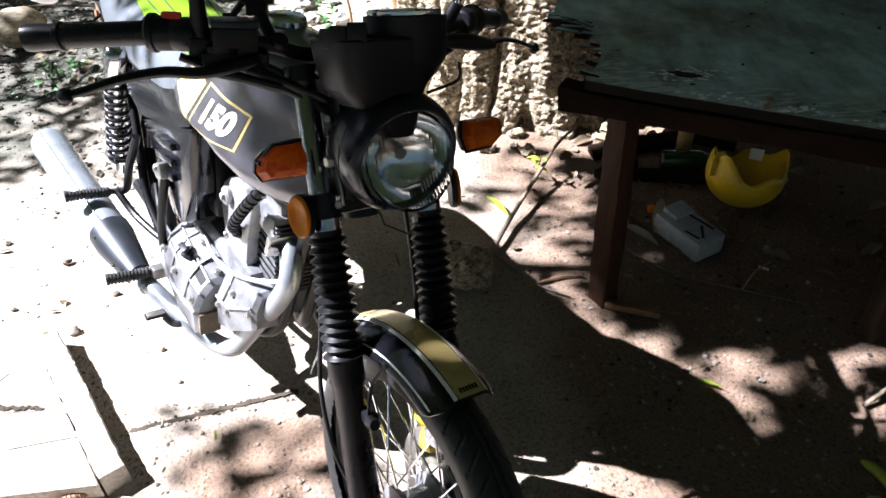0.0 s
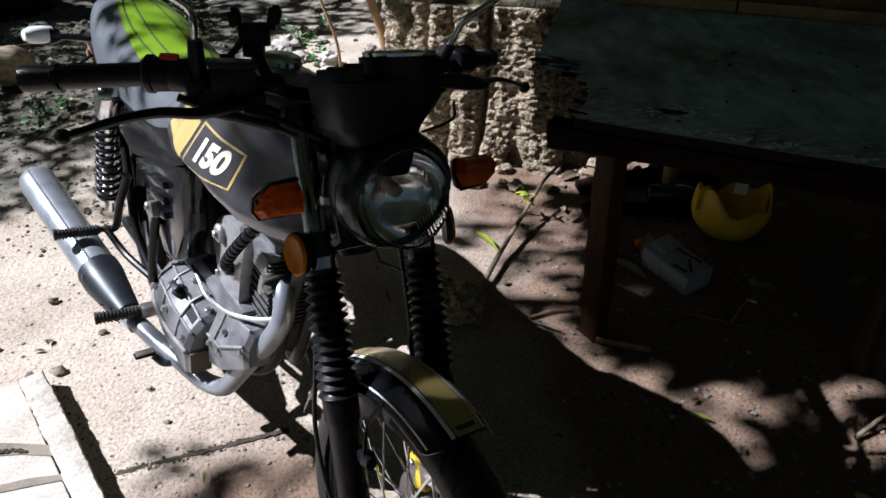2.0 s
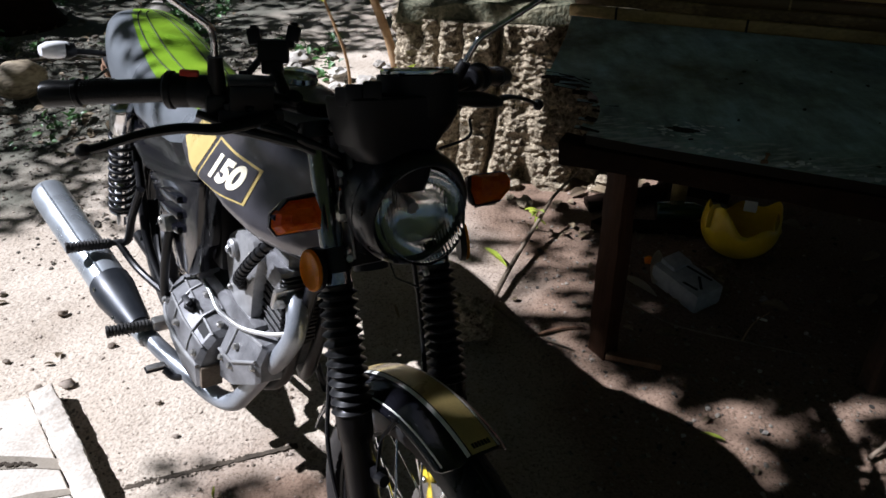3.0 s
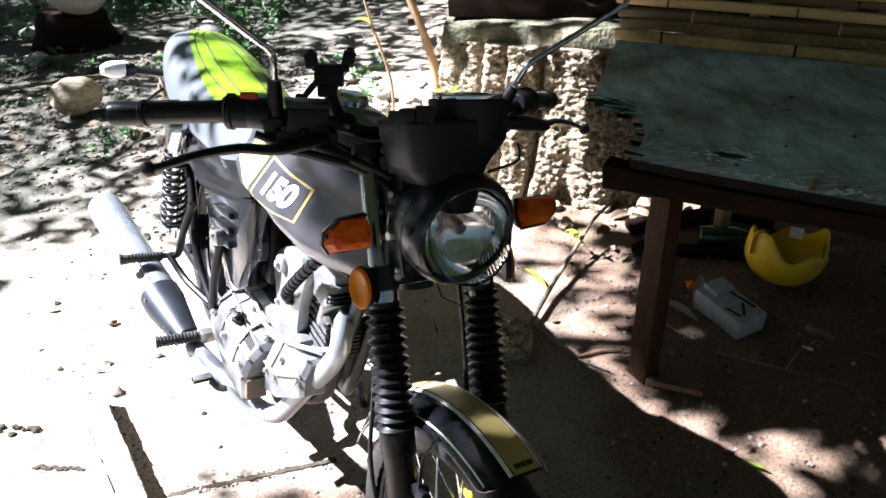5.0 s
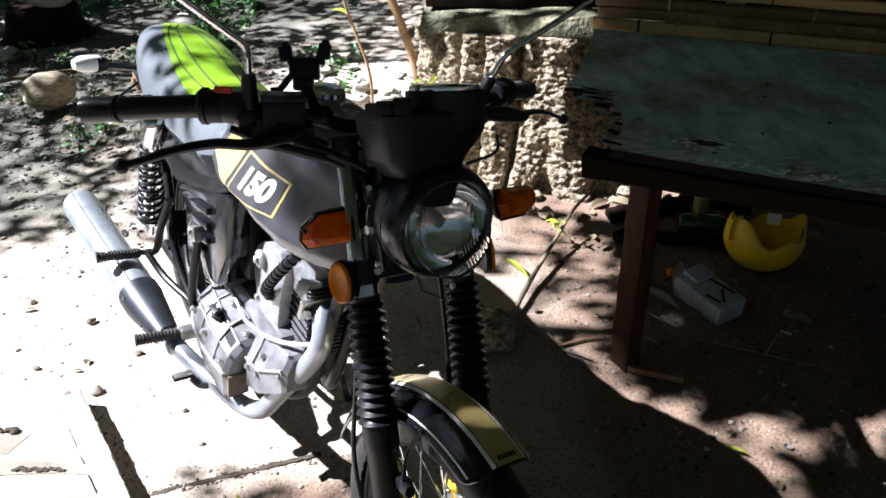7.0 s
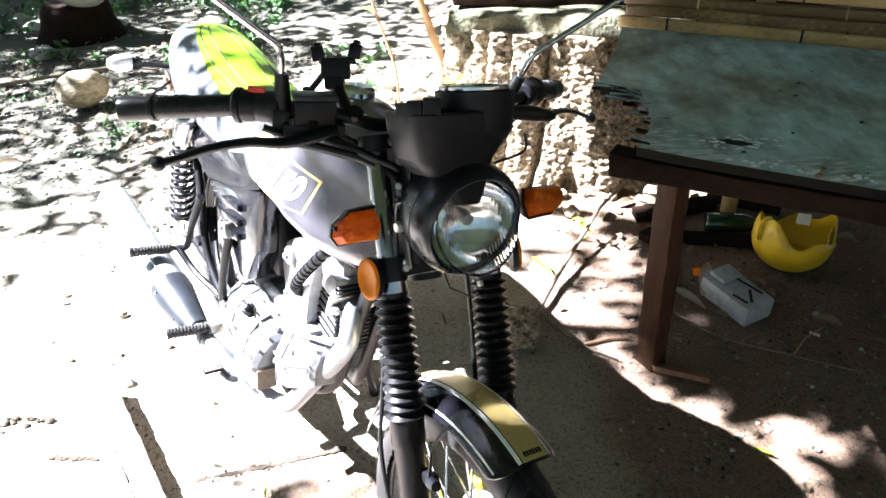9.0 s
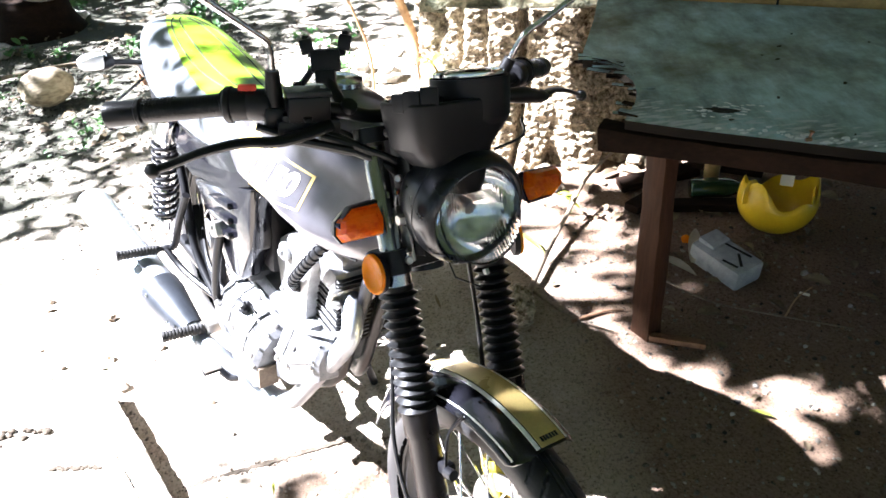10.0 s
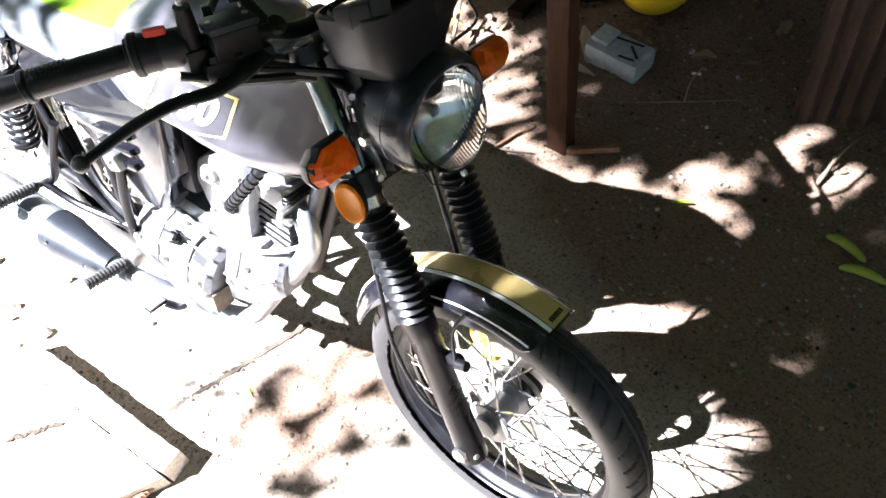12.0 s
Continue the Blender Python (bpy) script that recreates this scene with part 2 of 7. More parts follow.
nt.links.new(mxg.outputs["Result"], nt.nodes["Principled BSDF"].inputs["Base Color"])
# pale scuffs along the board's front edge, with the sky's glint painted in
nt = BOARD.node_tree
tcb, dotb = nt.nodes.new("ShaderNodeTexCoord"), nt.nodes.new("ShaderNodeVectorMath")
dotb.operation = "DOT_PRODUCT"
nt.links.new(tcb.outputs["Object"], dotb.inputs[0])
dotb.inputs[1].default_value = (0.479, 0.878, 0)
nzb, mpb = nt.nodes.new("ShaderNodeTexNoise"), nt.nodes.new("ShaderNodeMapping")
mpb.inputs["Rotation"].default_value[2] = 0.5
mpb.inputs["Scale"].default_value = (24, 90, 24)
nzb.inputs["Scale"].default_value, nzb.inputs["Detail"].default_value = 1.0, 6
nt.links.new(tcb.outputs["Object"], mpb.inputs["Vector"])
nt.links.new(mpb.outputs["Vector"], nzb.inputs["Vector"])
wear_glint = calc("ADD", calc("MULTIPLY", dotb.outputs["Value"], -4.0), calc("MULTIPLY", nzb.outputs["Fac"], 3.0))
mrb = nt.nodes.new("ShaderNodeMapRange")
mrb.inputs["From Min"].default_value, mrb.inputs["From Max"].default_value = 1.36, 1.72
mrb.inputs["To Max"].default_value = 0.85
nt.links.new(wear_glint, mrb.inputs["Value"])
mxb = nt.nodes.new("ShaderNodeMix")
mxb.data_type = "RGBA"
bsb = nt.nodes["Principled BSDF"]
geo, sepn = nt.nodes.new("ShaderNodeNewGeometry"), nt.nodes.new("ShaderNodeSeparateXYZ")
nt.links.new(geo.outputs["True Normal"], sepn.inputs[0])
flat_top = calc("GREATER_THAN", sepn.outputs["Z"], 0.6)
nt.links.new(calc("MULTIPLY", mrb.outputs["Result"], flat_top), mxb.inputs["Factor"])
nt.links.new(bsb.inputs["Base Color"].links[0].from_socket, mxb.inputs["A"])
mxb.inputs["B"].default_value = (0.46, 0.54, 0.58, 1)
mxs = nt.nodes.new("ShaderNodeMix")
mxs.data_type = "RGBA"
nt.links.new(flat_top, mxs.inputs["Factor"])
mxs.inputs["A"].default_value = (0.012, 0.010, 0.008, 1)
nt.links.new(mxb.outputs["Result"], mxs.inputs["B"])
nt.links.new(mxs.outputs["Result"], bsb.inputs["Base Color"])
# upward faces keep colour and gloss, side faces are near-black and almost matt
nt.links.new(calc("ADD", calc("MULTIPLY", flat_top, 0.32), 0.03), bsb.inputs["Specular IOR Level"])
CHIP = mat("white_paint_chips", (0.76, 0.82, 0.84), 0.6, scale=40, fine=200, bump=0.3)
KNOT = mat("dark_wood_hole", (0.012, 0.012, 0.012), 0.8)
BAMBOO = mat("dry_bamboo", (0.10, 0.060, 0.020), 0.42, scale=10, fine=120, bump=0.3, color2=(0.50, 0.34, 0.13), stretch=(0.15, 1, 1), rand=True)
HUSK = mat("dry_coconut_husk", (0.12, 0.09, 0.05), 0.75, scale=9, fine=70, bump=0.6, dist=0.003, color2=(0.48, 0.40, 0.27), stretch=(0.3, 1, 1), contrast=(0.38, 0.60))
YELLOW = mat("scuffed_yellow_plastic", (0.72, 0.46, 0.008), 0.35, scale=9, fine=90, bump=0.08, color2=(0.86, 0.60, 0.015), coat=0.2)
FOAM = mat("grey_concrete_block", (0.26, 0.27, 0.27), 0.85, scale=40, fine=260, bump=0.6, color2=(0.48, 0.49, 0.48))
BARK = mat("grey_brown_bark", (0.10, 0.075, 0.05), 0.9, scale=14, fine=90, bump=0.7, dist=0.006, color2=(0.27, 0.21, 0.15), stretch=(1, 1, 0.2))
STEM = mat("tan_sapling_bark", (0.26, 0.15, 0.07), 0.75, scale=20, fine=120, bump=0.3, color2=(0.42, 0.28, 0.15))
DRYLEAF = mat("dry_leaf", (0.09, 0.062, 0.035), 0.75, scale=20, fine=120, bump=0.3, color2=(0.26, 0.20, 0.12), island=True)
STRAW = mat("pale_dry_leaf", (0.42, 0.37, 0.26), 0.75, scale=20, fine=120, bump=0.3, color2=(0.6, 0.55, 0.42))
BOTTLE = mat("dark_green_bottle", (0.02, 0.05, 0.025), 0.15, var=0.2, coat=0.5)
RUSTSHEET = mat("rusty_corrugated_sheet", (0.03, 0.020, 0.014), 0.8, 0.1, scale=10, fine=100, bump=0.4, color2=(0.09, 0.055, 0.038))


def leaf_mat(name, dark, light, through_=0.1):
    """Thin leaf: gloss on top, some light passing through."""
    m = mat(name, dark, 0.45, scale=12, fine=90, bump=0.15, color2=light, island=True)
    nt = m.node_tree
    tr = nt.nodes.new("ShaderNodeBsdfTranslucent")
    tr.inputs["Color"].default_value = (*[min(1, c * 1.6) for c in light], 1)
    mx = nt.nodes.new("ShaderNodeMixShader")
    mx.inputs["Fac"].default_value = through_
    nt.links.new(nt.nodes["Principled BSDF"].outputs[0], mx.inputs[1])
    nt.links.new(tr.outputs[0], mx.inputs[2])
    nt.links.new(mx.outputs[0], nt.nodes["Material Output"].inputs["Surface"])
    return m


for m, tint in ((AMBER, (1.0, 0.26, 0.0, 1)), (AMBER_FLAT, (1.0, 0.36, 0.0, 1))):
    # coloured plastic lets some light through
    tr, mx = m.node_tree.nodes.new("ShaderNodeBsdfTranslucent"), m.node_tree.nodes.new("ShaderNodeMixShader")
    tr.inputs["Color"].default_value = tint
    mx.inputs["Fac"].default_value = 0.5
    m.node_tree.links.new(m.node_tree.nodes["Principled BSDF"].outputs[0], mx.inputs[1])
    m.node_tree.links.new(tr.outputs[0], mx.inputs[2])
    m.node_tree.links.new(mx.outputs[0], m.node_tree.nodes["Material Output"].inputs["Surface"])
LEAF = leaf_mat("green_leaf", (0.035, 0.055, 0.014), (0.085, 0.12, 0.03))
HERB = leaf_mat("ground_herb_leaf", (0.02, 0.06, 0.014), (0.075, 0.17, 0.045))
LIME = leaf_mat("yellow_green_leaf", (0.22, 0.30, 0.03), (0.42, 0.48, 0.06))

# lens glass with fine vertical flutes
FLUTED = GLASS.copy()
FLUTED.name = "fluted_lens_glass"
nt = FLUTED.node_tree
wv = nt.nodes.new("ShaderNodeTexWave")
wv.inputs["Scale"].default_value, wv.inputs["Distortion"].default_value = 60.0, 0.0
tco = nt.nodes.new("ShaderNodeTexCoord")
nt.links.new(tco.outputs["Object"], wv.inputs["Vector"])
bpn = nt.nodes.new("ShaderNodeBump")
bpn.inputs["Strength"].default_value, bpn.inputs["Distance"].default_value = 0.28, 0.002
sepl, bands, flute = [nt.nodes.new("ShaderNode" + k) for k in ("SeparateXYZ", "Math", "Math")]
nt.links.new(tco.outputs["Object"], sepl.inputs[0])
bands.operation, flute.operation = "SINE", "MULTIPLY"
wide = nt.nodes.new("ShaderNodeMath")
wide.operation = "MULTIPLY"
wide.inputs[1].default_value = 150.0
nt.links.new(sepl.outputs["Y"], wide.inputs[0])
nt.links.new(wide.outputs[0], bands.inputs[0])
bands.use_clamp = True
base = nt.nodes.new("ShaderNodeMath")
base.operation = "MULTIPLY_ADD"
nt.links.new(bands.outputs[0], base.inputs[0])
base.inputs[1].default_value, base.inputs[2].default_value = 0.5, 0.5
nt.links.new(base.outputs[0], flute.inputs[0])
nt.links.new(wv.outputs["Fac"], flute.inputs[1])
nt.links.new(flute.outputs[0], bpn.inputs["Height"])
nt.links.new(bpn.outputs["Normal"], nt.nodes["Principled BSDF"].inputs["Normal"])


# ---- mesh tools ----
def V(*a):
    return Vector(a)


def put(bm, other, m=None):
    """Adds another bmesh to bm and frees it."""
    if m is not None:
        bmesh.ops.transform(other, matrix=m, verts=other.verts)
    me = bpy.data.meshes.new("t")
    other.to_mesh(me)
    other.free()
    bm.from_mesh(me)
    bpy.data.meshes.remove(me)
    return bm


def mesh_of(bm, name, material, sharp=35):
    bmesh.ops.recalc_face_normals(bm, faces=bm.faces)
    me = bpy.data.meshes.new(name)
    bm.to_mesh(me)
    bm.free()
    me.materials.append(material)
    me.polygons.foreach_set("use_smooth", [True] * len(me.polygons))
    if sharp:
        me.set_sharp_from_angle(angle=radians(sharp))
    return me


def part(name, bm, material, parent=None, label="", sharp=35, m=None, kind="", group=""):
    ob = new(name, mesh_of(bm, name, material, sharp) if isinstance(bm, bmesh.types.BMesh) else bm)
    ob.parent = parent
    if m is not None:
        ob.matrix_basis = m
    return tagged(ob, label, "", group, kind)


def thing(name, bm, material, label, category, sharp=35, m=None, kind="", group=""):
    ob = new(name, mesh_of(bm, name, material, sharp) if isinstance(bm, bmesh.types.BMesh) else bm)
    if m is not None:
        ob.matrix_world = m
    return tagged(ob, label, category, group, kind)


def holder(name, label, category, m=None, kind="", group=""):
    ob = new(name)
    ob.empty_display_size = 0.1
    if m is not None:
        ob.matrix_world = m
    return tagged(ob, label, category, group, kind)


def spline(pts, k=8):
    """Points along a smooth curve through pts."""
    p = [Vector(q) for q in pts]
    p = [2 * p[0] - p[1]] + p + [2 * p[-1] - p[-2]]
    out = []
    for i in range(1, len(p) - 2):
        for j in range(k):
            t = j / k
            out.append(0.5 * (2 * p[i] + (p[i + 1] - p[i - 1]) * t + (2 * p[i - 1] - 5 * p[i] + 4 * p[i + 1] - p[i + 2]) * t * t
                              + (3 * p[i] - p[i - 1] - 3 * p[i + 1] + p[i + 2]) * t ** 3))
    return out + [p[-2]]


def tube(pts, r, n=12, bm=None, caps=True, flat=1.0):
    """A round bar along pts; r: one radius or one for each point; flat squeezes one axis."""
    bm = bm or bmesh.new()
    pts = [Vector(q) for q in pts]
    rs = r if isinstance(r, (list, tuple)) else [r] * len(pts)
    rings, side = [], None
    for i, q in enumerate(pts):
        way = (pts[min(i + 1, len(pts) - 1)] - pts[max(i - 1, 0)]).normalized()
        if side is None:
            side = way.orthogonal().normalized() if abs(way.z) > 0.95 else way.cross(V(0, 0, 1)).normalized()
        side = (side - way * side.dot(way)).normalized()
        up = way.cross(side)
        rings.append([bm.verts.new(q + rs[i] * (math.cos(a) * side + flat * math.sin(a) * up)) for a in (2 * math.pi * j / n for j in range(n))])
    for a, b in zip(rings, rings[1:]):
        for j in range(n):
            bm.faces.new((a[j], a[(j + 1) % n], b[(j + 1) % n], b[j]))
    if caps:
        bm.faces.new(rings[0][::-1])
        bm.faces.new(rings[-1])
    return bm


def loft(rings, bm=None, caps=True, closed=True):
    bm = bm or bmesh.new()
    vs = [[bm.verts.new(q) for q in ring] for ring in rings]
    n = len(vs[0])
    for a, b in zip(vs, vs[1:]):
        for j in range(n if closed else n - 1):
            bm.faces.new((a[j], a[(j + 1) % n], b[(j + 1) % n], b[j]))
    if caps:
        bm.faces.new(vs[0][::-1])
        bm.faces.new(vs[-1])
    return bm


def lathe(prof, base, way, n=32, bm=None, ends=True):
    """Turns (radius, distance along way) round the axis way through base; ends=False leaves the ends open."""
    way = Vector(way).normalized()
    a1 = way.orthogonal().normalized()
    a2 = way.cross(a1)
    base = Vector(base)
    rings = []
    for r, h in prof:
        rings.append([base + way * h + max(r, 1e-4) * (math.cos(2 * math.pi * j / n) * a1 + math.sin(2 * math.pi * j / n) * a2) for j in range(n)])
    return loft(rings, bm, caps=ends)


def box(size, m=None, bevel=0.004, seg=2):
    bm = bmesh.new()
    bmesh.ops.create_cube(bm, size=1)
    bmesh.ops.scale(bm, vec=size, verts=bm.verts)
    if bevel:
        bmesh.ops.bevel(bm, geom=bm.edges[:], offset=bevel, segments=seg, affect="EDGES", profile=0.6)
    if m is not None:
        bmesh.ops.transform(bm, matrix=m, verts=bm.verts)
    return bm


def slab(outline, z0, z1, bevel=0.0, m=None):
    """A flat outline (x, y) given thickness from z0 to z1."""
    bm = bmesh.new()
    lo = [bm.verts.new((x, y, z0)) for x, y in outline]
    hi = [bm.verts.new((x, y, z1)) for x, y in outline]
    bm.faces.new(lo[::-1])
    bm.faces.new(hi)
    for i in range(len(lo)):
        j = (i + 1) % len(lo)
        bm.faces.new((lo[i], lo[j], hi[j], hi[i]))
    bmesh.ops.recalc_face_normals(bm, faces=bm.faces)
    if bevel:
        bmesh.ops.bevel(bm, geom=bm.edges[:], offset=bevel, segments=2, affect="EDGES", profile=0.6)
    if m is not None:
        bmesh.ops.transform(bm, matrix=m, verts=bm.verts)
    return bm


def axes(origin, x, y):
    """A pose with the x axis along x and the y axis near y."""
    x = Vector(x).normalized()
    z = x.cross(Vector(y)).normalized()
    y = z.cross(x)
    m = Matrix((x, y, z)).transposed().to_4x4()
    m.translation = Vector(origin)
    return m


def bolt(at, way, r=0.006, h=0.006):
    return lathe([(r, 0), (r, h * 0.8), (r * 0.8, h), (0, h)], at, way, 6)


def rough_ball(rad, rng, sub=2, rough=0.2, freq=2.0):
    """An uneven stone-like lump."""
    bm = bmesh.new()
    bmesh.ops.create_icosphere(bm, subdivisions=sub, radius=1)
    off = Vector((rng.uniform(-50, 50) for _ in range(3)))
    for v in bm.verts:
        k = 1 + rough * noise.noise(v.co * freq + off) + rough * 0.5 * noise.noise(v.co * freq * 2.7 + off)
        v.co = Vector((v.co.x * rad[0], v.co.y * rad[1], v.co.z * rad[2])) * k
    return bm

# ---- motorcycle: x to its right, y ahead, z up, standing on the ground under the front axle ----
BIKE = Matrix(((-0.8153, 0.5519, 0.1751, -0.0213), (-0.5396, -0.8339, 0.1159, 0.6974), (0.2100, 0.0, 0.9777, 0.0), (0, 0, 0, 1)))
FW, FV, FU = V(0.9995, -0.0256, 0.0), V(0.0226, 0.9137, 0.4063), V(-0.0108, -0.4056, 0.9137)
AXLE = V(0, 0, 0.299)


def F(w, v, u):
    """A point of the steered front end: across, ahead of the fork, up along the fork."""
    return AXLE + w * FW + v * FV + u * FU


def mir(p):
    """The same place on the other side of the front end."""
    q = Vector(p) - AXLE
    return F(-q.dot(FW), q.dot(FV), q.dot(FU))


bike = holder("motorcycle", "black classic roadster motorcycle with gold stripes, leaning on its stand", "motorcycle", BIKE)


def spokes_wheel(name, at, width, rad, hub_r, tyre_w, rim_mat, disc_side):
    """Spoked wheel round the x axis: hub with tyre, rim, spokes, disc."""
    m = Matrix.Translation(at)
    hub = part(name, lathe([(0.022, -width), (0.024, -width * 0.8), (hub_r, -width * 0.75), (hub_r * 1.02, -width * 0.6), (hub_r * 0.62, -width * 0.45),
                            (hub_r * 0.6, width * 0.45), (hub_r * 1.02, width * 0.6), (hub_r, width * 0.75), (0.024, width * 0.8), (0.022, width)], (0, 0, 0), (1, 0, 0), 32), ALU_DARK, bike, "spoked wheel with dark hub", m=m)
    # tyre with slanted grooves
    n, prof = 720, []
    rw = rad - tyre_w * 0.92
    for k in range(57):
        a = radians(-118 + 236 * k / 56)
        prof.append((tyre_w * math.sin(a), rw + tyre_w * 0.92 * math.cos(a)))
    rings = []
    for i in range(n):
        t = 2 * math.pi * i / n
        ring = []
        for x, r in prof:
            g = (t * 52 / (2 * math.pi) + abs(x) * 30 + (0.5 if x > 0 else 0)) % 1.0
            deep = 0.0035 if (g < 0.15 and 0.009 < abs(x) < tyre_w * 0.90) or abs(abs(x) - 0.006) < 0.0017 else 0.0
            ring.append(V(x, -(r - deep) * math.sin(t), (r - deep) * math.cos(t)))
        rings.append(ring)
    rings.append(rings[0])
    bm = loft(rings, caps=False, closed=False)
    bmesh.ops.remove_doubles(bm, verts=bm.verts, dist=1e-5)
    part("tyre", bm, TYRE, hub, "worn black tyre with slanted grooves, dusty", sharp=24)
    rr = rad - tyre_w * 1.62
    part("rim", lathe([(rr + 0.010, -0.026), (rr + 0.011, -0.023), (rr - 0.002, -0.021), (rr - 0.006, -0.012), (rr - 0.011, -0.008), (rr - 0.011, 0.008),
                       (rr - 0.006, 0.012), (rr - 0.002, 0.021), (rr + 0.011, 0.023), (rr + 0.010, 0.026), (rr + 0.004, 0.018), (rr + 0.004, -0.018), (rr + 0.010, -0.026)], (0, 0, 0), (1, 0, 0), 96, ends=False), rim_mat, hub, "steel wheel rim", sharp=40)
    sp = mesh_of(tube([V(0, 0, 0), V(0, 0, 0.5), V(0, 0, 1)], 0.0021, 6), "spoke", CHROME)
    for i in range(36):
        side = 1 if i % 2 else -1
        a = 2 * math.pi * i / 36
        b = a + (0.62 if (i // 2) % 2 else -0.62)
        p = V(side * width * 0.66, -hub_r * math.sin(b), hub_r * math.cos(b))
        q = V(side * 0.004, -(rr - 0.01) * math.sin(a), (rr - 0.01) * math.cos(a))
        d = q - p
        mm = d.to_track_quat("Z", "Y").to_matrix().to_4x4()
        mm.translation = p
        part("spoke", sp, None, hub, m=mm @ Matrix.Diagonal((1, 1, d.length, 1)))
    if disc_side:
        x = disc_side * (width + 0.006)
        bm = bmesh.new()
        for r0, r1 in ((0.05, 0.062), (0.085, 0.118)):
            loft([[V(x + dx, r * math.cos(2 * math.pi * j / 48), r * math.sin(2 * math.pi * j / 48)) for j in range(48)] for r, dx in ((r0, 0), (r1, 0), (r1, 0.004), (r0, 0.004), (r0, 0))], bm, caps=False)
        for k in range(5):
            a = 2 * math.pi * k / 5
            put(bm, box((0.004, 0.012, 0.045), Matrix.Translation((x + 0.002, 0, 0)) @ Matrix.Rotation(a, 4, "X") @ Matrix.Translation((0, 0, 0.073)), 0.001))
        part("brake_disc", bm, STEEL, hub, "steel brake disc")
    return hub


front_wheel = spokes_wheel("front_wheel", AXLE, 0.05, 0.299, 0.045, 0.041, SATIN, -1)
rear_wheel = spokes_wheel("rear_wheel", V(0, -1.27, 0.30), 0.06, 0.30, 0.07, 0.05, SATIN, 0)

# brake caliper on the left of the wheel
bm = box((0.04, 0.05, 0.075), axes(F(-0.07, -0.045, 0.10), FW, FV), 0.010)
put(bm, box((0.03, 0.03, 0.06), axes(F(-0.085, -0.02, 0.09), FW, FV), 0.006))
cal = part("brake_caliper", bm, YELLOW_METAL, bike, "yellow brake caliper")
part("caliper_bolt", bolt(F(-0.045, -0.04, 0.12), FW, 0.007), STEEL, cal)

# fork legs
for s in (1, -1):
    w = 0.09 * s
    leg = part("fork_leg", lathe([(0.020, -0.035), (0.026, -0.028), (0.0275, 0.0), (0.0255, 0.04), (0.0255, 0.25), (0.0285, 0.255), (0.0285, 0.30), (0.024, 0.305)], F(w, 0, 0), FU, 28), LEGBLACK, bike, "satin black lower fork leg")
    prof = []
    folds = 13
    for k in range(folds):
        h0 = 0.290 + k * 0.0153
        rad = 0.0305 + 0.0025 * (1 - k / folds)
        prof += [(rad - 0.0095, h0), (rad - 0.0085, h0 + 0.0022), (rad - 0.001, h0 + 0.0070), (rad, h0 + 0.0080), (rad - 0.001, h0 + 0.0090), (rad - 0.0085, h0 + 0.0134)]
    prof += [(0.025, 0.489), (0.025, 0.497), (0.02, 0.498)]
    part("gaiter", lathe(prof, F(w, 0, 0), FU, 36), RUBBER, leg, "black rubber fork gaiter", sharp=60)
    part("fork_tube", lathe([(0.0175, 0.48), (0.0175, 0.735), (0.014, 0.74)], F(w, 0, 0), FU, 28), OLDCHROME, leg, "chrome fork tube")
    part("chrome_ring", lathe([(0.0225, 0.496), (0.024, 0.498), (0.024, 0.516), (0.022, 0.518)], F(w, 0, 0), FU, 32), OLDCHROME, leg, "chrome ring")
    part("axle_nut", bolt(F(w + s * 0.02, 0, 0), FW * s, 0.014, 0.016), STEEL, leg)
    part("pinch_bolt", bolt(F(w + s * 0.012, 0.02, -0.01), FV, 0.006), STEEL, leg)
    # bracket where the mudguard stay is bolted on
    part("stay_lug", put(box((0.018, 0.05, 0.02), axes(F(w - s * 0.012, 0.028, 0.20), FW, FV), 0.005), lathe([(0.009, 0), (0.009, 0.02)], F(w - s * 0.004, 0.05, 0.20), FV, 12)), SATIN, leg)
# yokes
for u0, thick, ahead in ((0.535, 0.034, 0.0), (0.728, 0.02, 0.0)):
    bm = box((0.22, 0.075, thick), axes(F(0, -0.02, u0), FW, FV), 0.010)
    for s in (1, -1):
        put(bm, lathe([(0.027, -thick * 0.55), (0.027, thick * 0.55)], F(0.09 * s, 0, u0), FU, 24))
    yoke = part("fork_yoke", bm, SATIN, bike, "black fork yoke")
    for s in (1, -1):
        part("clamp_bolt", bolt(F(0.075 * s, 0.020, u0), FV + FW * s * 0.2, 0.007, 0.012), STEEL, yoke)
part("steering_head", tube([F(0, -0.055, 0.50), F(0, -0.055, 0.75)], 0.030, 20), SATIN, bike)
# headlamp stays
for s in (1, -1):
    stay = part("lamp_stay", put(box((0.008, 0.05, 0.15), axes(F(0.062 * s, 0.03, 0.615), FW, FV), 0.003), lathe([(0.012, -0.014), (0.012, 0.014)], F(0.068 * s, 0.045, 0.60), FW, 16)), SATIN, bike)
    part("stay_bolt", bolt(F(0.082 * s, 0.045, 0.60), FW * s, 0.009, 0.012), STEEL, stay)
    part("stay_bolt", bolt(F(0.075 * s, 0.038, 0.66), FW * s + FV, 0.006, 0.010), STEEL, stay)
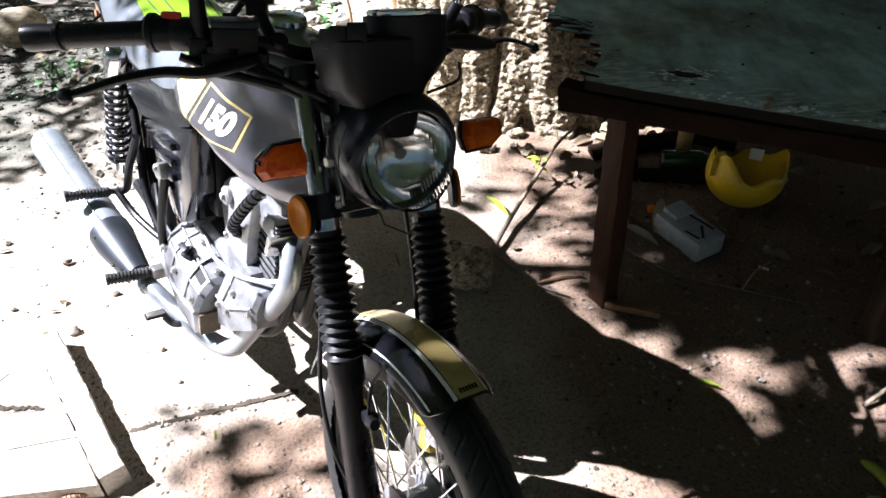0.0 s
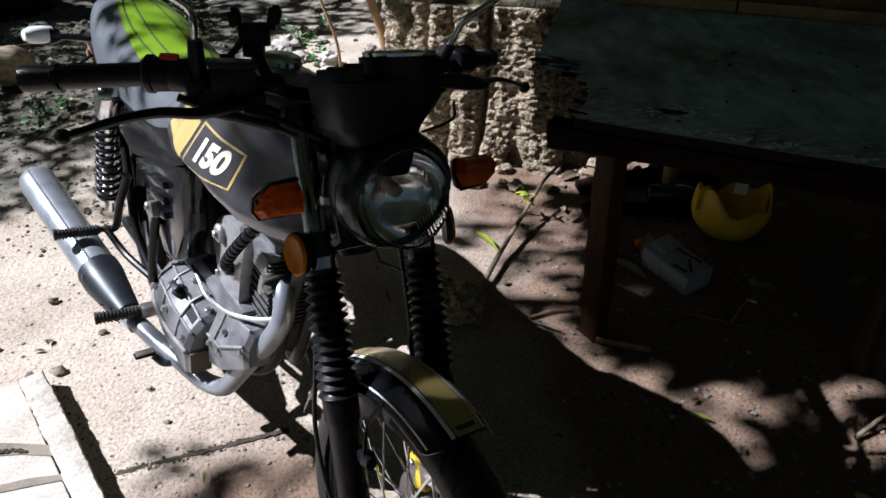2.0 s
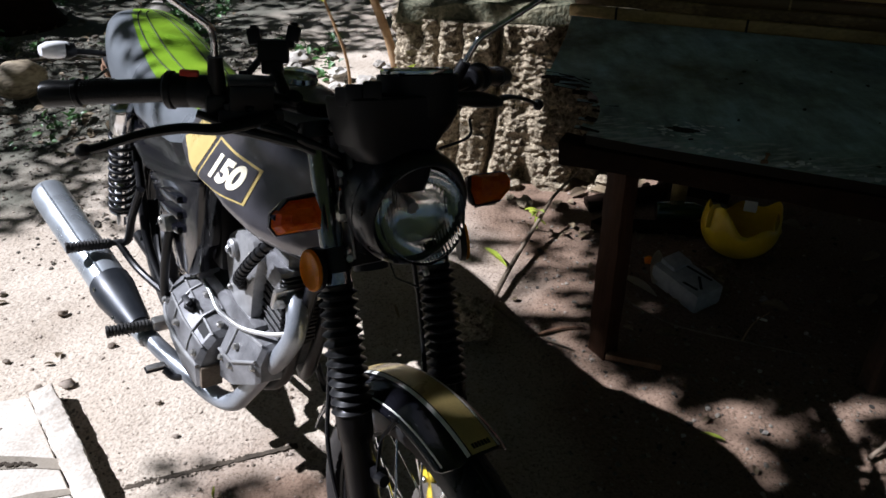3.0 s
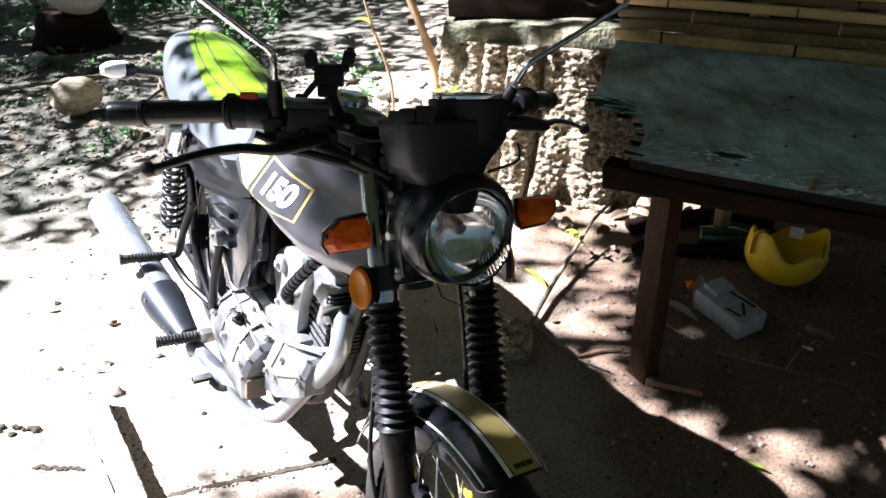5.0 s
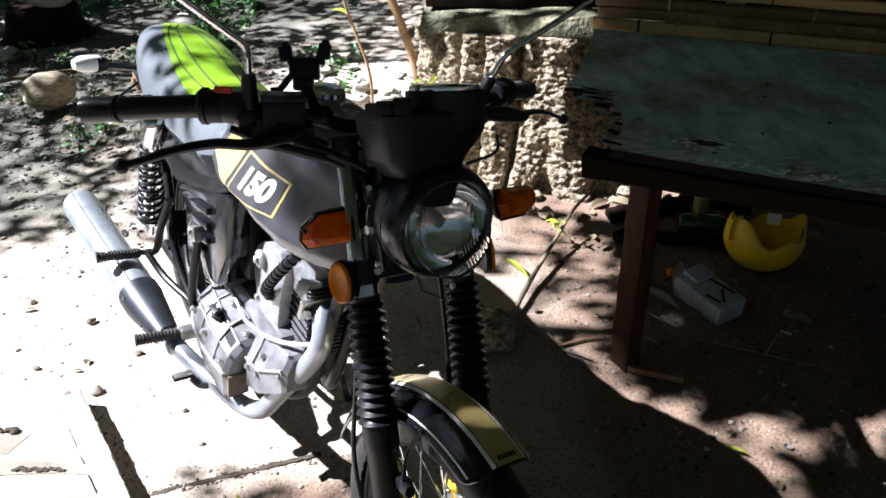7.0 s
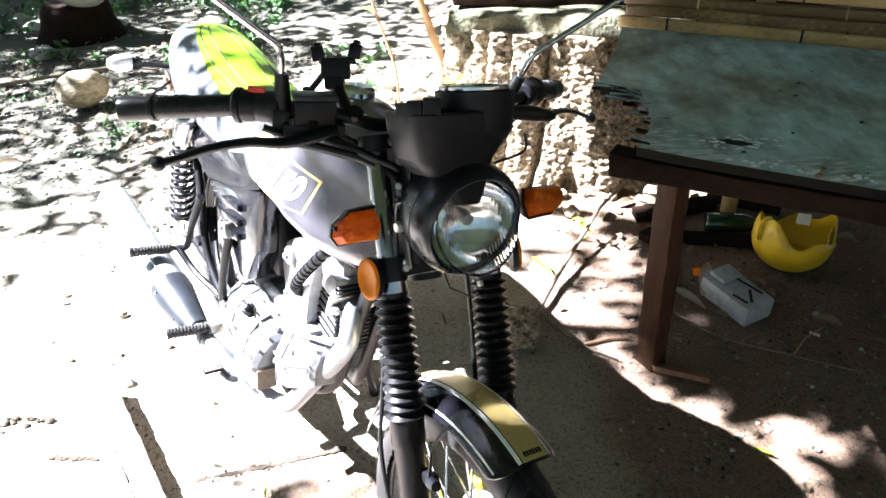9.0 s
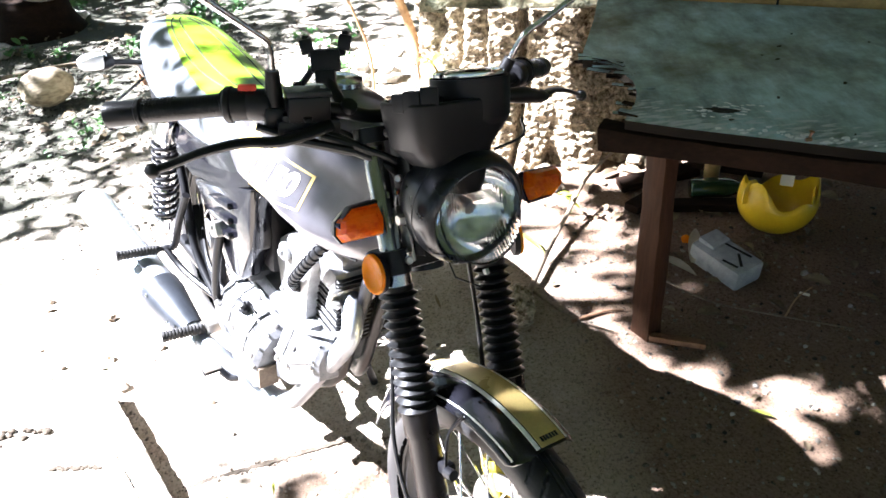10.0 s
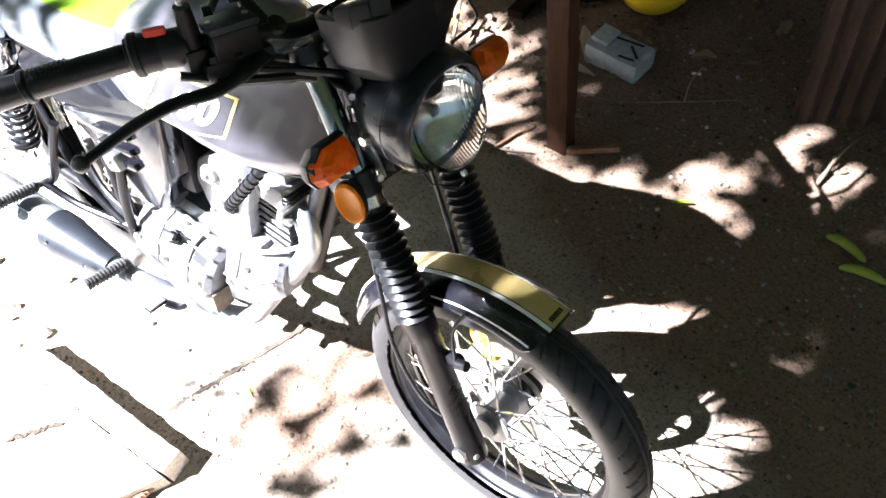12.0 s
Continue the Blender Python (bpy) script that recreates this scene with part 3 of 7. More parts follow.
# amber side reflectors on the lower yoke
for s in (1, -1):
    q = F(0.132 * s, 0.022, 0.527)
    nrm = (FW * s + FV * 0.40).normalized()
    base = axes(q, nrm, FU) @ Matrix.Diagonal((1, 1.18, 0.80, 1))
    rb = part("side_reflector", lathe([(0.027, -0.006), (0.028, 0.002), (0.026, 0.005), (0.0, 0.005)], (0, 0, 0), (1, 0, 0), 36), SATIN, bike, "amber oval side reflector in a black cup", m=base)
    part("reflector_lens", lathe([(0.0265, 0.003), (0.0265, 0.007), (0.024, 0.0095), (0.019, 0.0095), (0.0175, 0.0085), (0.0, 0.0088)], (0, 0, 0), (1, 0, 0), 36), AMBER_FLAT, rb, "amber oval lens")

# front mudguard
RF = 0.338


def guard(phi, lat, lift=0.0):
    """A point of the mudguard: angle ahead of the top, distance across."""
    r = RF + lift - 0.9 * max(0, abs(lat) - 0.018) ** 1.6 * 6.5
    return AXLE + FW * lat + V(0, 1, 0) * r * math.sin(phi) + V(0, 0, 1) * r * math.cos(phi)


PH0, PH1 = radians(-72), radians(15.6)
bm = bmesh.new()
steps = [PH0 + (PH1 - PH0) * i / 46 for i in range(47)]
outer = []
for i, ph in enumerate(steps):
    end = max(0, (ph - (PH1 - 0.085)) / 0.085)
    half = 0.062 * math.sqrt(max(0.0, 1 - (0.80 * end) ** 2.6))
    outer.append([guard(ph, half * (k / 12 - 1)) for k in range(25)])
inner = [[q - (q - AXLE).normalized() * 0.003 for q in ring] for ring in outer]
loft([o + i[::-1] for o, i in zip(outer, inner)], bm)
mud = part("front_mudguard", bm, PAINT, bike, "glossy black front mudguard with a gold stripe", sharp=50)


def band(l0, l1, a0, a1, lift, n=40):
    b = bmesh.new()
    up = [[guard(a0 + (a1 - a0) * i / n, l0 + (l1 - l0) * k / 6, lift) for k in range(7)] for i in range(n + 1)]
    dn = [[guard(a0 + (a1 - a0) * i / n, l0 + (l1 - l0) * k / 6, 0.0004) for k in range(7)] for i in range(n + 1)]
    return loft([o + d[::-1] for o, d in zip(up, dn)], b)


part("gold_stripe", band(-0.0215, 0.0215, PH0 + 0.1, PH1 - 0.012, 0.0012), GOLD, mud, "broad gold stripe")
for s in (1, -1):
    part("pinstripe", band(0.0235 * s, 0.0285 * s, PH0 + 0.1, PH1 - 0.014, 0.0012), PIN, mud, "white pinstripe")
    part("edge_line", band(0.0545 * s, 0.0560 * s, radians(-40), PH1 - 0.05, 0.0012), PIN, mud, "thin white edge line")
    part("mudguard_stay", tube(spline([guard(radians(-8), 0.058 * s), F(0.072 * s, 0.05, 0.255), F(0.085 * s, 0.045, 0.20)], 6), 0.006, 8, flat=0.5), SATIN, bike)
# maker's name as plain bars
bm = bmesh.new()
for k in range(6):
    ph, l = PH1 - 0.045, -0.013 + k * 0.0052
    put(bm, box((0.0036, 0.008, 0.0012), axes(guard(ph, l, 0.0016), FW, guard(ph + 0.01, l) - guard(ph, l)), 0))
part("lettering", bm, PAINT, mud, "small black lettering bars")

# headlamp
LN = V(0.03, 0.995, -0.03).normalized()
LC = F(0, 0.118, 0.590)
shell = part("headlamp", lathe([(0.0715, -0.008), (0.0735, -0.001), (0.0765, 0.001), (0.0805, -0.001), (0.0845, -0.006), (0.0872, -0.013), (0.0887, -0.022), (0.0895, -0.036), (0.0895, -0.0375), (0.0883, -0.0385), (0.0883, -0.041), (0.0895, -0.042),
                                (0.0885, -0.060), (0.083, -0.085), (0.071, -0.106), (0.053, -0.121), (0.028, -0.129), (0, -0.131)], LC, LN, 64, ends=False), LAMPBLACK, bike, "round black headlamp shell", sharp=28)
bm = lathe([(0, 0.015), (0.020, 0.0142), (0.040, 0.0110), (0.057, 0.0055), (0.069, -0.002), (0.0722, -0.008), (0.0700, -0.008), (0.067, -0.0038), (0.056, 0.0030), (0.040, 0.0085), (0.020, 0.0118), (0, 0.0125)], V(0, 0, 0), V(0, 0, 1), 64)
lens = part("lens", bm, FLUTED, shell, "clear fluted glass lens", m=axes(LC, FW - LN * FW.dot(LN), FU), sharp=60)
lens.visible_shadow = False
part("lamp_bowl", lathe([(0.0718, -0.008), (0.069, -0.018), (0.061, -0.033), (0.047, -0.048), (0.029, -0.059), (0.0105, -0.063), (0.0105, -0.064), (0.030, -0.061), (0.049, -0.050), (0.063, -0.034), (0.0722, -0.015)], LC, LN, 64, ends=False), MIRROR, shell, "bright reflector bowl", sharp=60)
part("bulb_shield", lathe([(0.010, -0.058), (0.011, -0.030), (0.009, -0.022), (0, -0.020)], LC, LN, 20), STEEL, shell)
part("rim_screw", bolt(LC - FU * 0.083 + LN * -0.005, -FU + LN * 0.4, 0.005, 0.008), STEEL, shell)
part("wire_clip", tube([LC - FU * 0.092 - LN * 0.06 + FW * 0.03, LC - FU * 0.112 - LN * 0.05 + FW * 0.028, LC - FU * 0.116 - LN * 0.02 + FW * 0.005, LC - FU * 0.104 - LN * 0.01], 0.0015, 6), SATIN, bike)

# wires and clips between the lamp and the steering head
for k, (a, b, c) in enumerate(((0.050, 0.02, 0.66), (0.058, 0.00, 0.57), (0.030, 0.03, 0.68), (-0.05, 0.01, 0.66))):
    part("wire", tube(spline([LC - LN * 0.11 + FU * 0.02 * (k - 1), F(a, b, c), F(a + 0.012, b - 0.03, c - 0.05), F(a * 0.6, -0.06, c - 0.11)], 8), 0.0032, 8), RUBBER, bike)
part("wire_plug", box((0.012, 0.012, 0.026), axes(F(0.066, 0.012, 0.585), FW, FV), 0.003), CREAM, bike, "pale wire plug")
part("stay_plate", box((0.004, 0.030, 0.085), axes(F(0.070, 0.020, 0.575), FW, FV), 0.0015), STEEL, bike, "bare steel bracket plate")
for u in (0.545, 0.60, 0.64):
    part("plate_bolt", bolt(F(0.073, 0.026, u), FW, 0.0065, 0.007), CHROME, bike)

# turn signals
for s in (1, -1):
    ctr = F(0.166 * s, 0.062, 0.611)
    m = axes(ctr, FW * s, FV if s > 0 else -FV)
    if s < 0:
        m = axes(ctr, FW * s, FV * -1) @ Matrix.Rotation(math.pi, 4, "X")
    # faceted wedge: high inside, running to a point outside
    def sig(levels):
        edge = [(-0.031, -0.022), (-0.035, 0.002), (-0.029, 0.024), (0.012, 0.023), (0.033, 0.008), (0.037, -0.010), (0.030, -0.022)]
        return loft([[V(x * k, y, z * k) for x, z in edge] for y, k in levels])
    ind = part("turn_signal", sig([(-0.030, 0.45), (-0.022, 0.86), (-0.004, 1.06), (0.003, 1.06), (0.003, 0.99)]), SATIN, bike, "turn signal with amber lens on a black stalk", m=m, sharp=25)
    part("visor", loft([[V(-0.030, y * 0.7, z0), V(0.013, y, z0 - 0.003), V(0.036, y, z1), V(0.034, y, z1 - 0.004), V(0.012, y, z0 - 0.0065), V(-0.030, y, z0 - 0.0035)] for y, z0, z1 in ((0.0, 0.0290, 0.004), (0.010, 0.0285, 0.003), (0.014, 0.0270, 0.002))]), SATIN, ind, sharp=25)
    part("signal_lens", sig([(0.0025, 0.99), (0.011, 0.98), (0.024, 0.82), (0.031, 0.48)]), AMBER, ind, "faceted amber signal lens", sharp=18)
    part("lamp_mirror", sig([(0.0, 0.93), (0.0022, 0.93)]), CHROME, ind)
    part("stalk", put(lathe([(0.012, 0), (0.014, 0.01), (0.0135, 0.02), (0.0115, 0.024), (0.0135, 0.03), (0.012, 0.045), (0.011, 0.07)], F(0.062 * s, 0.04, 0.625), FW * s, 20), tube([F(0.12 * s, 0.04, 0.625), ctr + FU * 0.008 - FV * 0.012], 0.011, 12)), RUBBER, ind, "black rubber stalk")

# instrument housing
CC = V(-0.006, -0.232, 1.048)
CU = V(0, -0.24, 0.97).normalized()
CV = CU.cross(V(1, 0, 0)).normalized()
cx0 = V(1, -0.026, 0).normalized()


def egg(hw, f0, b0, z, n=40, p=2.8, shift=0.0, hl=None):
    ring = []
    for j in range(n):
        a = 2 * math.pi * j / n
        c, s = math.cos(a), math.sin(a)
        x = (hw if c > 0 else (hl or hw)) * math.copysign(abs(c) ** (2 / p), c)
        y = (f0 if s > 0 else b0) * math.copysign(abs(s) ** (2 / p), s) + shift
        ring.append(CC + cx0 * x + CV * y + CU * z)
    return ring


house = part("instrument_housing", loft([egg(0.024, 0.026, 0.03, -0.150, shift=0.02, hl=0.022), egg(0.042, 0.036, 0.042, -0.130, p=3.4, shift=0.016, hl=0.028), egg(0.066, 0.048, 0.050, -0.104, p=4, shift=0.006, hl=0.034), egg(0.084, 0.056, 0.057, -0.082, p=4.2, hl=0.044), egg(0.089, 0.061, 0.059, -0.060, p=4.2, hl=0.062), egg(0.094, 0.064, 0.060, -0.040, p=4.2, hl=0.074),
                                        egg(0.096, 0.065, 0.061, -0.018, p=4.2, hl=0.075), egg(0.0945, 0.0635, 0.060, -0.015, p=4.2, hl=0.074), egg(0.090, 0.058, 0.055, -0.014, p=4.2, hl=0.068), egg(0.088, 0.056, 0.053, -0.022, p=4.2, hl=0.066)]), PLASTIC, bike, "matt black plastic instrument housing", sharp=24)
PODC = CC - cx0 * 0.030 + CV * 0.010
part("dial_pod", lathe([(0.028, -0.080), (0.044, -0.066), (0.0560, -0.046), (0.0570, -0.043), (0.0585, -0.010), (0.0585, 0.009), (0.059, 0.0115), (0.0565, 0.0115), (0.055, 0.004), (0, 0.003)], PODC, CU, 56), PLASTIC, house, "round black dial pod")
for s, r in ((-0.030, 0.050), (0.056, 0.036)):
    CB = CC
    CC = CB + CV * 0.008 + CU * 0.008 if s < 0 else CB - CU * 0.022
    g = part("dial", lathe([(r, -0.004), (r * 1.05, 0.004), (r * 1.05, 0.010), (r * 0.98, 0.012), (r * 0.94, 0.008), (r * 0.93, 0.003), (0, 0.003)], CC + cx0 * s, CU, 40), CHROME if s < 0 else PLASTIC, house, "round dial with a bright bezel")
    gl = part("dial_glass", lathe([(r * 0.94, 0.008), (r * 0.6, 0.0125), (0, 0.0135), (0, 0.0125), (r * 0.94, 0.007)], CC + cx0 * s, CU, 32), GLASS, g, "dial glass")
    gl.visible_shadow = False
    part("dial_face", lathe([(r * 0.92, 0.0032), (0, 0.0042)], CC + cx0 * s, CU, 32), WHITE_LENS if s < 0 else PLASTIC, g)
    CC = CB
for k in range(3):
    c, w = math.cos(radians((6, 27, 52)[k])), math.sin(radians((6, 27, 52)[k]))
    q = CC + cx0 * 0.090 * c ** 0.6 + CV * 0.058 * w ** 0.6 - CU * (0.014 - 0.004 * k)
    part("warning_lamp_cover", box((0.025, 0.016, 0.026), axes(q, cx0 * w - CV * c * 0.75, cx0 * c + CV * w), 0.003), PLASTIC, house)
bm = tube(spline([CC + cx0 * -0.03 + CV * 0.06 - CU * 0.09, CC + cx0 * -0.075 + CV * 0.07 - CU * 0.075, CC + cx0 * -0.10 + CV * 0.04 - CU * 0.055]), 0.0022, 8)
part("housing_wire", bm, RUBBER, house)

# handlebar
bar_r = [V(0.0, -0.318, 0.985), V(0.07, -0.315, 0.987), V(0.12, -0.322, 1.0), V(0.18, -0.343, 1.008), V(0.235, -0.375, 1.007), V(0.31, -0.431, 0.997), V(0.395, -0.493, 0.976)]
bar_pts = [mir(p) for p in bar_r[:0:-1]] + bar_r
hbar = part("handlebar", tube(spline(bar_pts, 6), 0.011, 14), SATIN, bike, "black steel handlebar")
for x in (0.035, -0.035):
    part("bar_clamp", put(box((0.03, 0.04, 0.04), Matrix.Translation((x - 0.005, -0.316, 0.978)), 0.008), bolt(V(x - 0.005, -0.303, 0.996), (0, 0, 1), 0.006)), SATIN, hbar)


def grip_side(fl, side):
    a, b = fl(V(0.262, -0.396, 1.004)), fl(V(0.392, -0.491, 0.977))
    way = (b - a)
    ln = way.length
    way = way.normalized()
    prof = [(0.0215, 0.0), (0.0215, 0.004), (0.0165, 0.006)]
    k, h = 0, 0.010
    while h < ln - 0.045:
        prof += [(0.0165, h), (0.0167, h + 0.0008), (0.0167, h + 0.0026), (0.0165, h + 0.0034)]
        h += 0.0046
    prof += [(0.0165, ln - 0.042), (0.020, ln - 0.040), (0.020, ln - 0.034), (0.0175, ln - 0.032), (0.0185, ln - 0.012), (0.0195, ln + 0.004), (0.0185, ln + 0.012), (0.014, ln + 0.015), (0, ln + 0.015)]
    g = part("grip", lathe(prof, a, way, 32), RUBBER, bike, "ribbed black rubber grip", sharp=40)
    bm = bmesh.new()
    a1 = way.cross(V(0, 0, 1)).normalized()
    a2 = a1.cross(way)
    for i in range(9):
        for j in range(7):
            ang = radians(20 + 18 * j)
            d = a1 * math.cos(ang) + a2 * math.sin(ang)
            put(bm, lathe([(0.0016, 0), (0.001, 0.0016), (0, 0.0018)], a + way * (ln - 0.046 - i * 0.0052) + d * 0.0172, d, 6))
    part("grip_knurling", bm, RUBBER, g, kind="stuff")
    # switch housing
    c0, c1 = fl(V(0.208, -0.357, 1.009)), fl(V(0.264, -0.397, 1.004))
    w2 = (c1 - c0).normalized()
    L = (c1 - c0).length
    hs = part("switch_housing", lathe([(0.018, 0), (0.022, 0.003), (0.023, 0.010), (0.0228, L * 0.5 - 0.001), (0.0222, L * 0.5), (0.0222, L * 0.5 + 0.001), (0.0228, L * 0.5 + 0.002), (0.024, L - 0.012), (0.0265, L - 0.01), (0.0265, L - 0.003), (0.024, L)], c0, w2, 32), PLASTIC, bike, "black plastic switch housing")
    up = (V(0, 0, 1) - w2 * w2.z).normalized()
    ahead = up.cross(w2) * (1 if side > 0 else -1)
    if side > 0:
        part("kill_switch", box((0.026, 0.010, 0.012), axes(c0 + w2 * L * 0.5 + up * 0.024 + ahead * 0.002, w2, ahead), 0.003), RED, hs, "red kill switch")
    part("start_button", lathe([(0.007, 0), (0.007, 0.012), (0.006, 0.014), (0, 0.014)], c0 + w2 * L * 0.45 - up * 0.014 - ahead * 0.016, (ahead * -1 - up * 0.6), 14), PLASTIC, hs)
    return hs


grip_side(lambda p: p, 1)
grip_side(mir, -1)

# brake master cylinder with its lever
mc_m = axes((0.171, -0.326, 1.010), (0.96, -0.26, 0.0), (0.26, 0.96, 0.1))
mcyl = part("brake_reservoir", put(box((0.060, 0.042, 0.036), mc_m, 0.004), put(box((0.09, 0.026, 0.022), mc_m @ Matrix.Translation((0.0, 0.004, -0.026)), 0.006), box((0.03, 0.03, 0.034), mc_m @ Matrix.Translation((0.045, -0.012, -0.016)), 0.006))), SATIN, bike, "black brake fluid reservoir")
cap = part("reservoir_cap", box((0.063, 0.046, 0.009), mc_m @ Matrix.Translation((0, 0, 0.0225)), 0.003), SHIELD, mcyl, "dark reservoir cap")
for x in (-0.023, 0.023):
    part("cap_screw", bolt(mc_m @ V(x, 0, 0.026), mc_m.to_3x3() @ V(0, 0, 1), 0.004, 0.003), STEEL, mcyl)
lev = spline([V(0.150, -0.300, 0.990), V(0.185, -0.294, 0.984), V(0.228, -0.300, 0.976), V(0.272, -0.315, 0.976), V(0.320, -0.330, 0.966), V(0.365, -0.342, 0.950), V(0.387, -0.346, 0.944)], 6)
bm = tube(lev, [0.0125 - 0.0055 * i / (len(lev) - 1) for i in range(len(lev))], 14, flat=0.7)
put(bm, lathe([(0, -0.0105), (0.006, -0.0088), (0.0095, -0.004), (0.0105, 0.0), (0.0095, 0.004), (0.006, 0.0088), (0, 0.0105)], lev[-1], (0, 0, 1), 18))
part("brake_lever", bm, SATIN, bike, "black brake lever with a ball end")
part("lever_perch", put(box((0.034, 0.034, 0.03), axes((0.190, -0.330, 0.990), (0.9, -0.4, 0), (0.4, 0.9, 0)), 0.006), bolt(V(0.180, -0.308, 0.998), (0.1, 0.5, 1), 0.007)), SATIN, bike)
# clutch lever with its rubber boot
lev = [mir(p) + V(0, 0, 0.016) for p in lev[:-5]]
bm = tube(lev, [0.010 - 0.0045 * i / (len(lev) - 1) for i in range(len(lev))], 14, flat=0.6)
put(bm, lathe([(0, -0.0105), (0.006, -0.0088), (0.0095, -0.004), (0.0105, 0.0), (0.0095, 0.004), (0.006, 0.0088), (0, 0.0105)], lev[-1], (0, 0, 1), 18))
part("clutch_lever", bm, SATIN, bike, "black clutch lever with a ball end")
bq = [mir(V(0.14, -0.298, 1.000)), mir(V(0.18, -0.292, 0.999)), mir(V(0.215, -0.292, 0.994)), mir(V(0.240, -0.297, 0.990))]
part("lever_boot", tube(spline(bq, 5), [0.010, 0.011, 0.012, 0.0125, 0.013, 0.0135, 0.0135, 0.0135, 0.013, 0.0125, 0.012, 0.0115, 0.011, 0.010, 0.009, 0.008], 16), RUBBER, bike, "black rubber lever boot")

# mirrors
for g, q0, q2, q3 in ((1, V(0.208, -0.351, 1.000), V(0.214, -0.350, 1.098), V(0.390, -0.335, 1.224)), (-1, V(-0.184, -0.345, 0.983), V(-0.217, -0.318, 1.088), V(-0.390, -0.297, 1.194))):
    q1 = q0.lerp(q2, 0.62)
    bt = part("mirror_boot", tube([q0, q0.lerp(q1, 0.15), q0.lerp(q1, 0.6), q1], [0.0135, 0.0130, 0.0115, 0.0100], 18), RUBBER, bike, "black rubber mirror boot")
    part("mirror_stem", tube([q1 - (q2 - q1) * 0.2] + spline([q1, q1.lerp(q2, 0.75), q2.lerp(q3, 0.04), q2.lerp(q3, 0.2), q3], 6), 0.0052, 12), CHROME, bike, "chrome mirror stem")
    q4, q5 = q3 + V(0.014 * g, -0.008, 0.010), q3 + V(-0.026 * g, -0.016, 0.030)
    part("mirror_joint", tube(spline([q3, q4, q4.lerp(q5, 0.5), q5], 5), 0.0052, 10), CHROME, bike)
    hc = q3 + V(-0.040 * g, -0.022, 0.042)
    hd = part("mirror_head", lathe([(0.0, -0.022), (0.03, -0.019), (0.048, -0.008), (0.052, 0.0), (0.049, 0.001), (0.047, -0.002), (0, -0.002)], hc, (0, -0.98, 0.15), 36), SATIN, bike, "round black mirror head")
    part("mirror_glass", lathe([(0.047, -0.001), (0.047, 0.0), (0, 0.0002)], hc, (0, -0.98, 0.15), 36), MIRROR, hd)

# phone holder clamped to the bar
PH = V(0.118, -0.372, 1.060)
px, pz = V(0.83, -0.50, -0.10).normalized(), V(-0.05, -0.30, 0.95).normalized()
pm = axes(PH, px, pz.cross(px))
hold = part("phone_holder", put(put(box((0.044, 0.020, 0.032), pm, 0.004), box((0.030, 0.024, 0.020), pm @ Matrix.Translation((0.002, 0, -0.022)), 0.004)), box((0.056, 0.012, 0.012), pm @ Matrix.Translation((-0.002, -0.004, 0.012)), 0.003)), PLASTIC, bike, "empty black phone holder with claws")
for x, z in ((0.026, 0.021), (-0.030, 0.025)):
    part("holder_claw", put(box((0.019, 0.014, 0.022), pm @ Matrix.Translation((x, 0.002, z)) @ Matrix.Rotation(radians(8 if x > 0 else -14), 4, "Y"), 0.003), box((0.010, 0.026, 0.009), pm @ Matrix.Translation((x * 1.05, -0.012, z + 0.012)), 0.002)), PLASTIC, hold)
part("holder_arm", tube([pm @ V(0.018, 0, -0.008), pm @ V(0.040, 0, -0.034)], 0.0052, 8), PLASTIC, hold)
part("holder_foot", box((0.013, 0.020, 0.018), pm @ Matrix.Translation((0.044, -0.002, -0.036)), 0.003), PLASTIC, hold)
part("holder_post", tube([pm @ V(0, 0.0, -0.020), V(0.119, -0.352, 1.025), V(0.114, -0.325, 1.000)], 0.010, 12), PLASTIC, hold)
part("holder_knob", lathe([(0.012, 0), (0.013, 0.004), (0.012, 0.010), (0, 0.011)], V(0.110, -0.318, 1.003), (0, 0.5, 0.8), 12), PLASTIC, hold)

# cables
CABLES = [[(0.165, -0.300, 0.975), (0.11, -0.285, 0.955), (0.055, -0.262, 0.930), (0.02, -0.27, 0.89), (0.01, -0.30, 0.84)],
          [(0.19, -0.322, 0.985), (0.13, -0.295, 0.965), (0.06, -0.268, 0.920), (0.045, -0.27, 0.86), (0.03, -0.33, 0.80)],
          [(0.24, -0.345, 0.985), (0.19, -0.315, 0.968), (0.11, -0.285, 0.945), (0.05, -0.26, 0.905), (0.03, -0.30, 0.83)],
          [(-0.18, -0.30, 0.985), (-0.11, -0.27, 0.97), (-0.05, -0.262, 0.93), (-0.02, -0.29, 0.86)],
          [(0.16, -0.32, 0.985), (0.10, -0.31, 0.955), (0.07, -0.30, 0.90), (0.06, -0.31, 0.84)]]
for i, c in enumerate(CABLES):
    part("cable", tube(spline(c, 8), 0.0072 if i % 2 else 0.0058, 10), RUBBER, bike)
part("cable_sleeve", tube(spline([(0.21, -0.318, 0.972), (0.165, -0.300, 0.962), (0.12, -0.285, 0.950)], 6), 0.0075, 10), RUBBER, bike)
part("speedometer_cable", tube(spline([F(0.075, -0.03, 0.02), F(0.105, -0.055, 0.10), F(0.112, -0.065, 0.22), F(0.10, -0.055, 0.33), F(0.075, -0.045, 0.48), F(0.05, -0.02, 0.60)], 8), 0.004, 8), RUBBER, bike)
part("brake_hose", tube(spline([F(-0.07, -0.03, 0.14), F(-0.075, -0.05, 0.25), F(-0.082, -0.052, 0.40), F(-0.06, -0.02, 0.55)], 8), 0.0045, 8), RUBBER, bike)


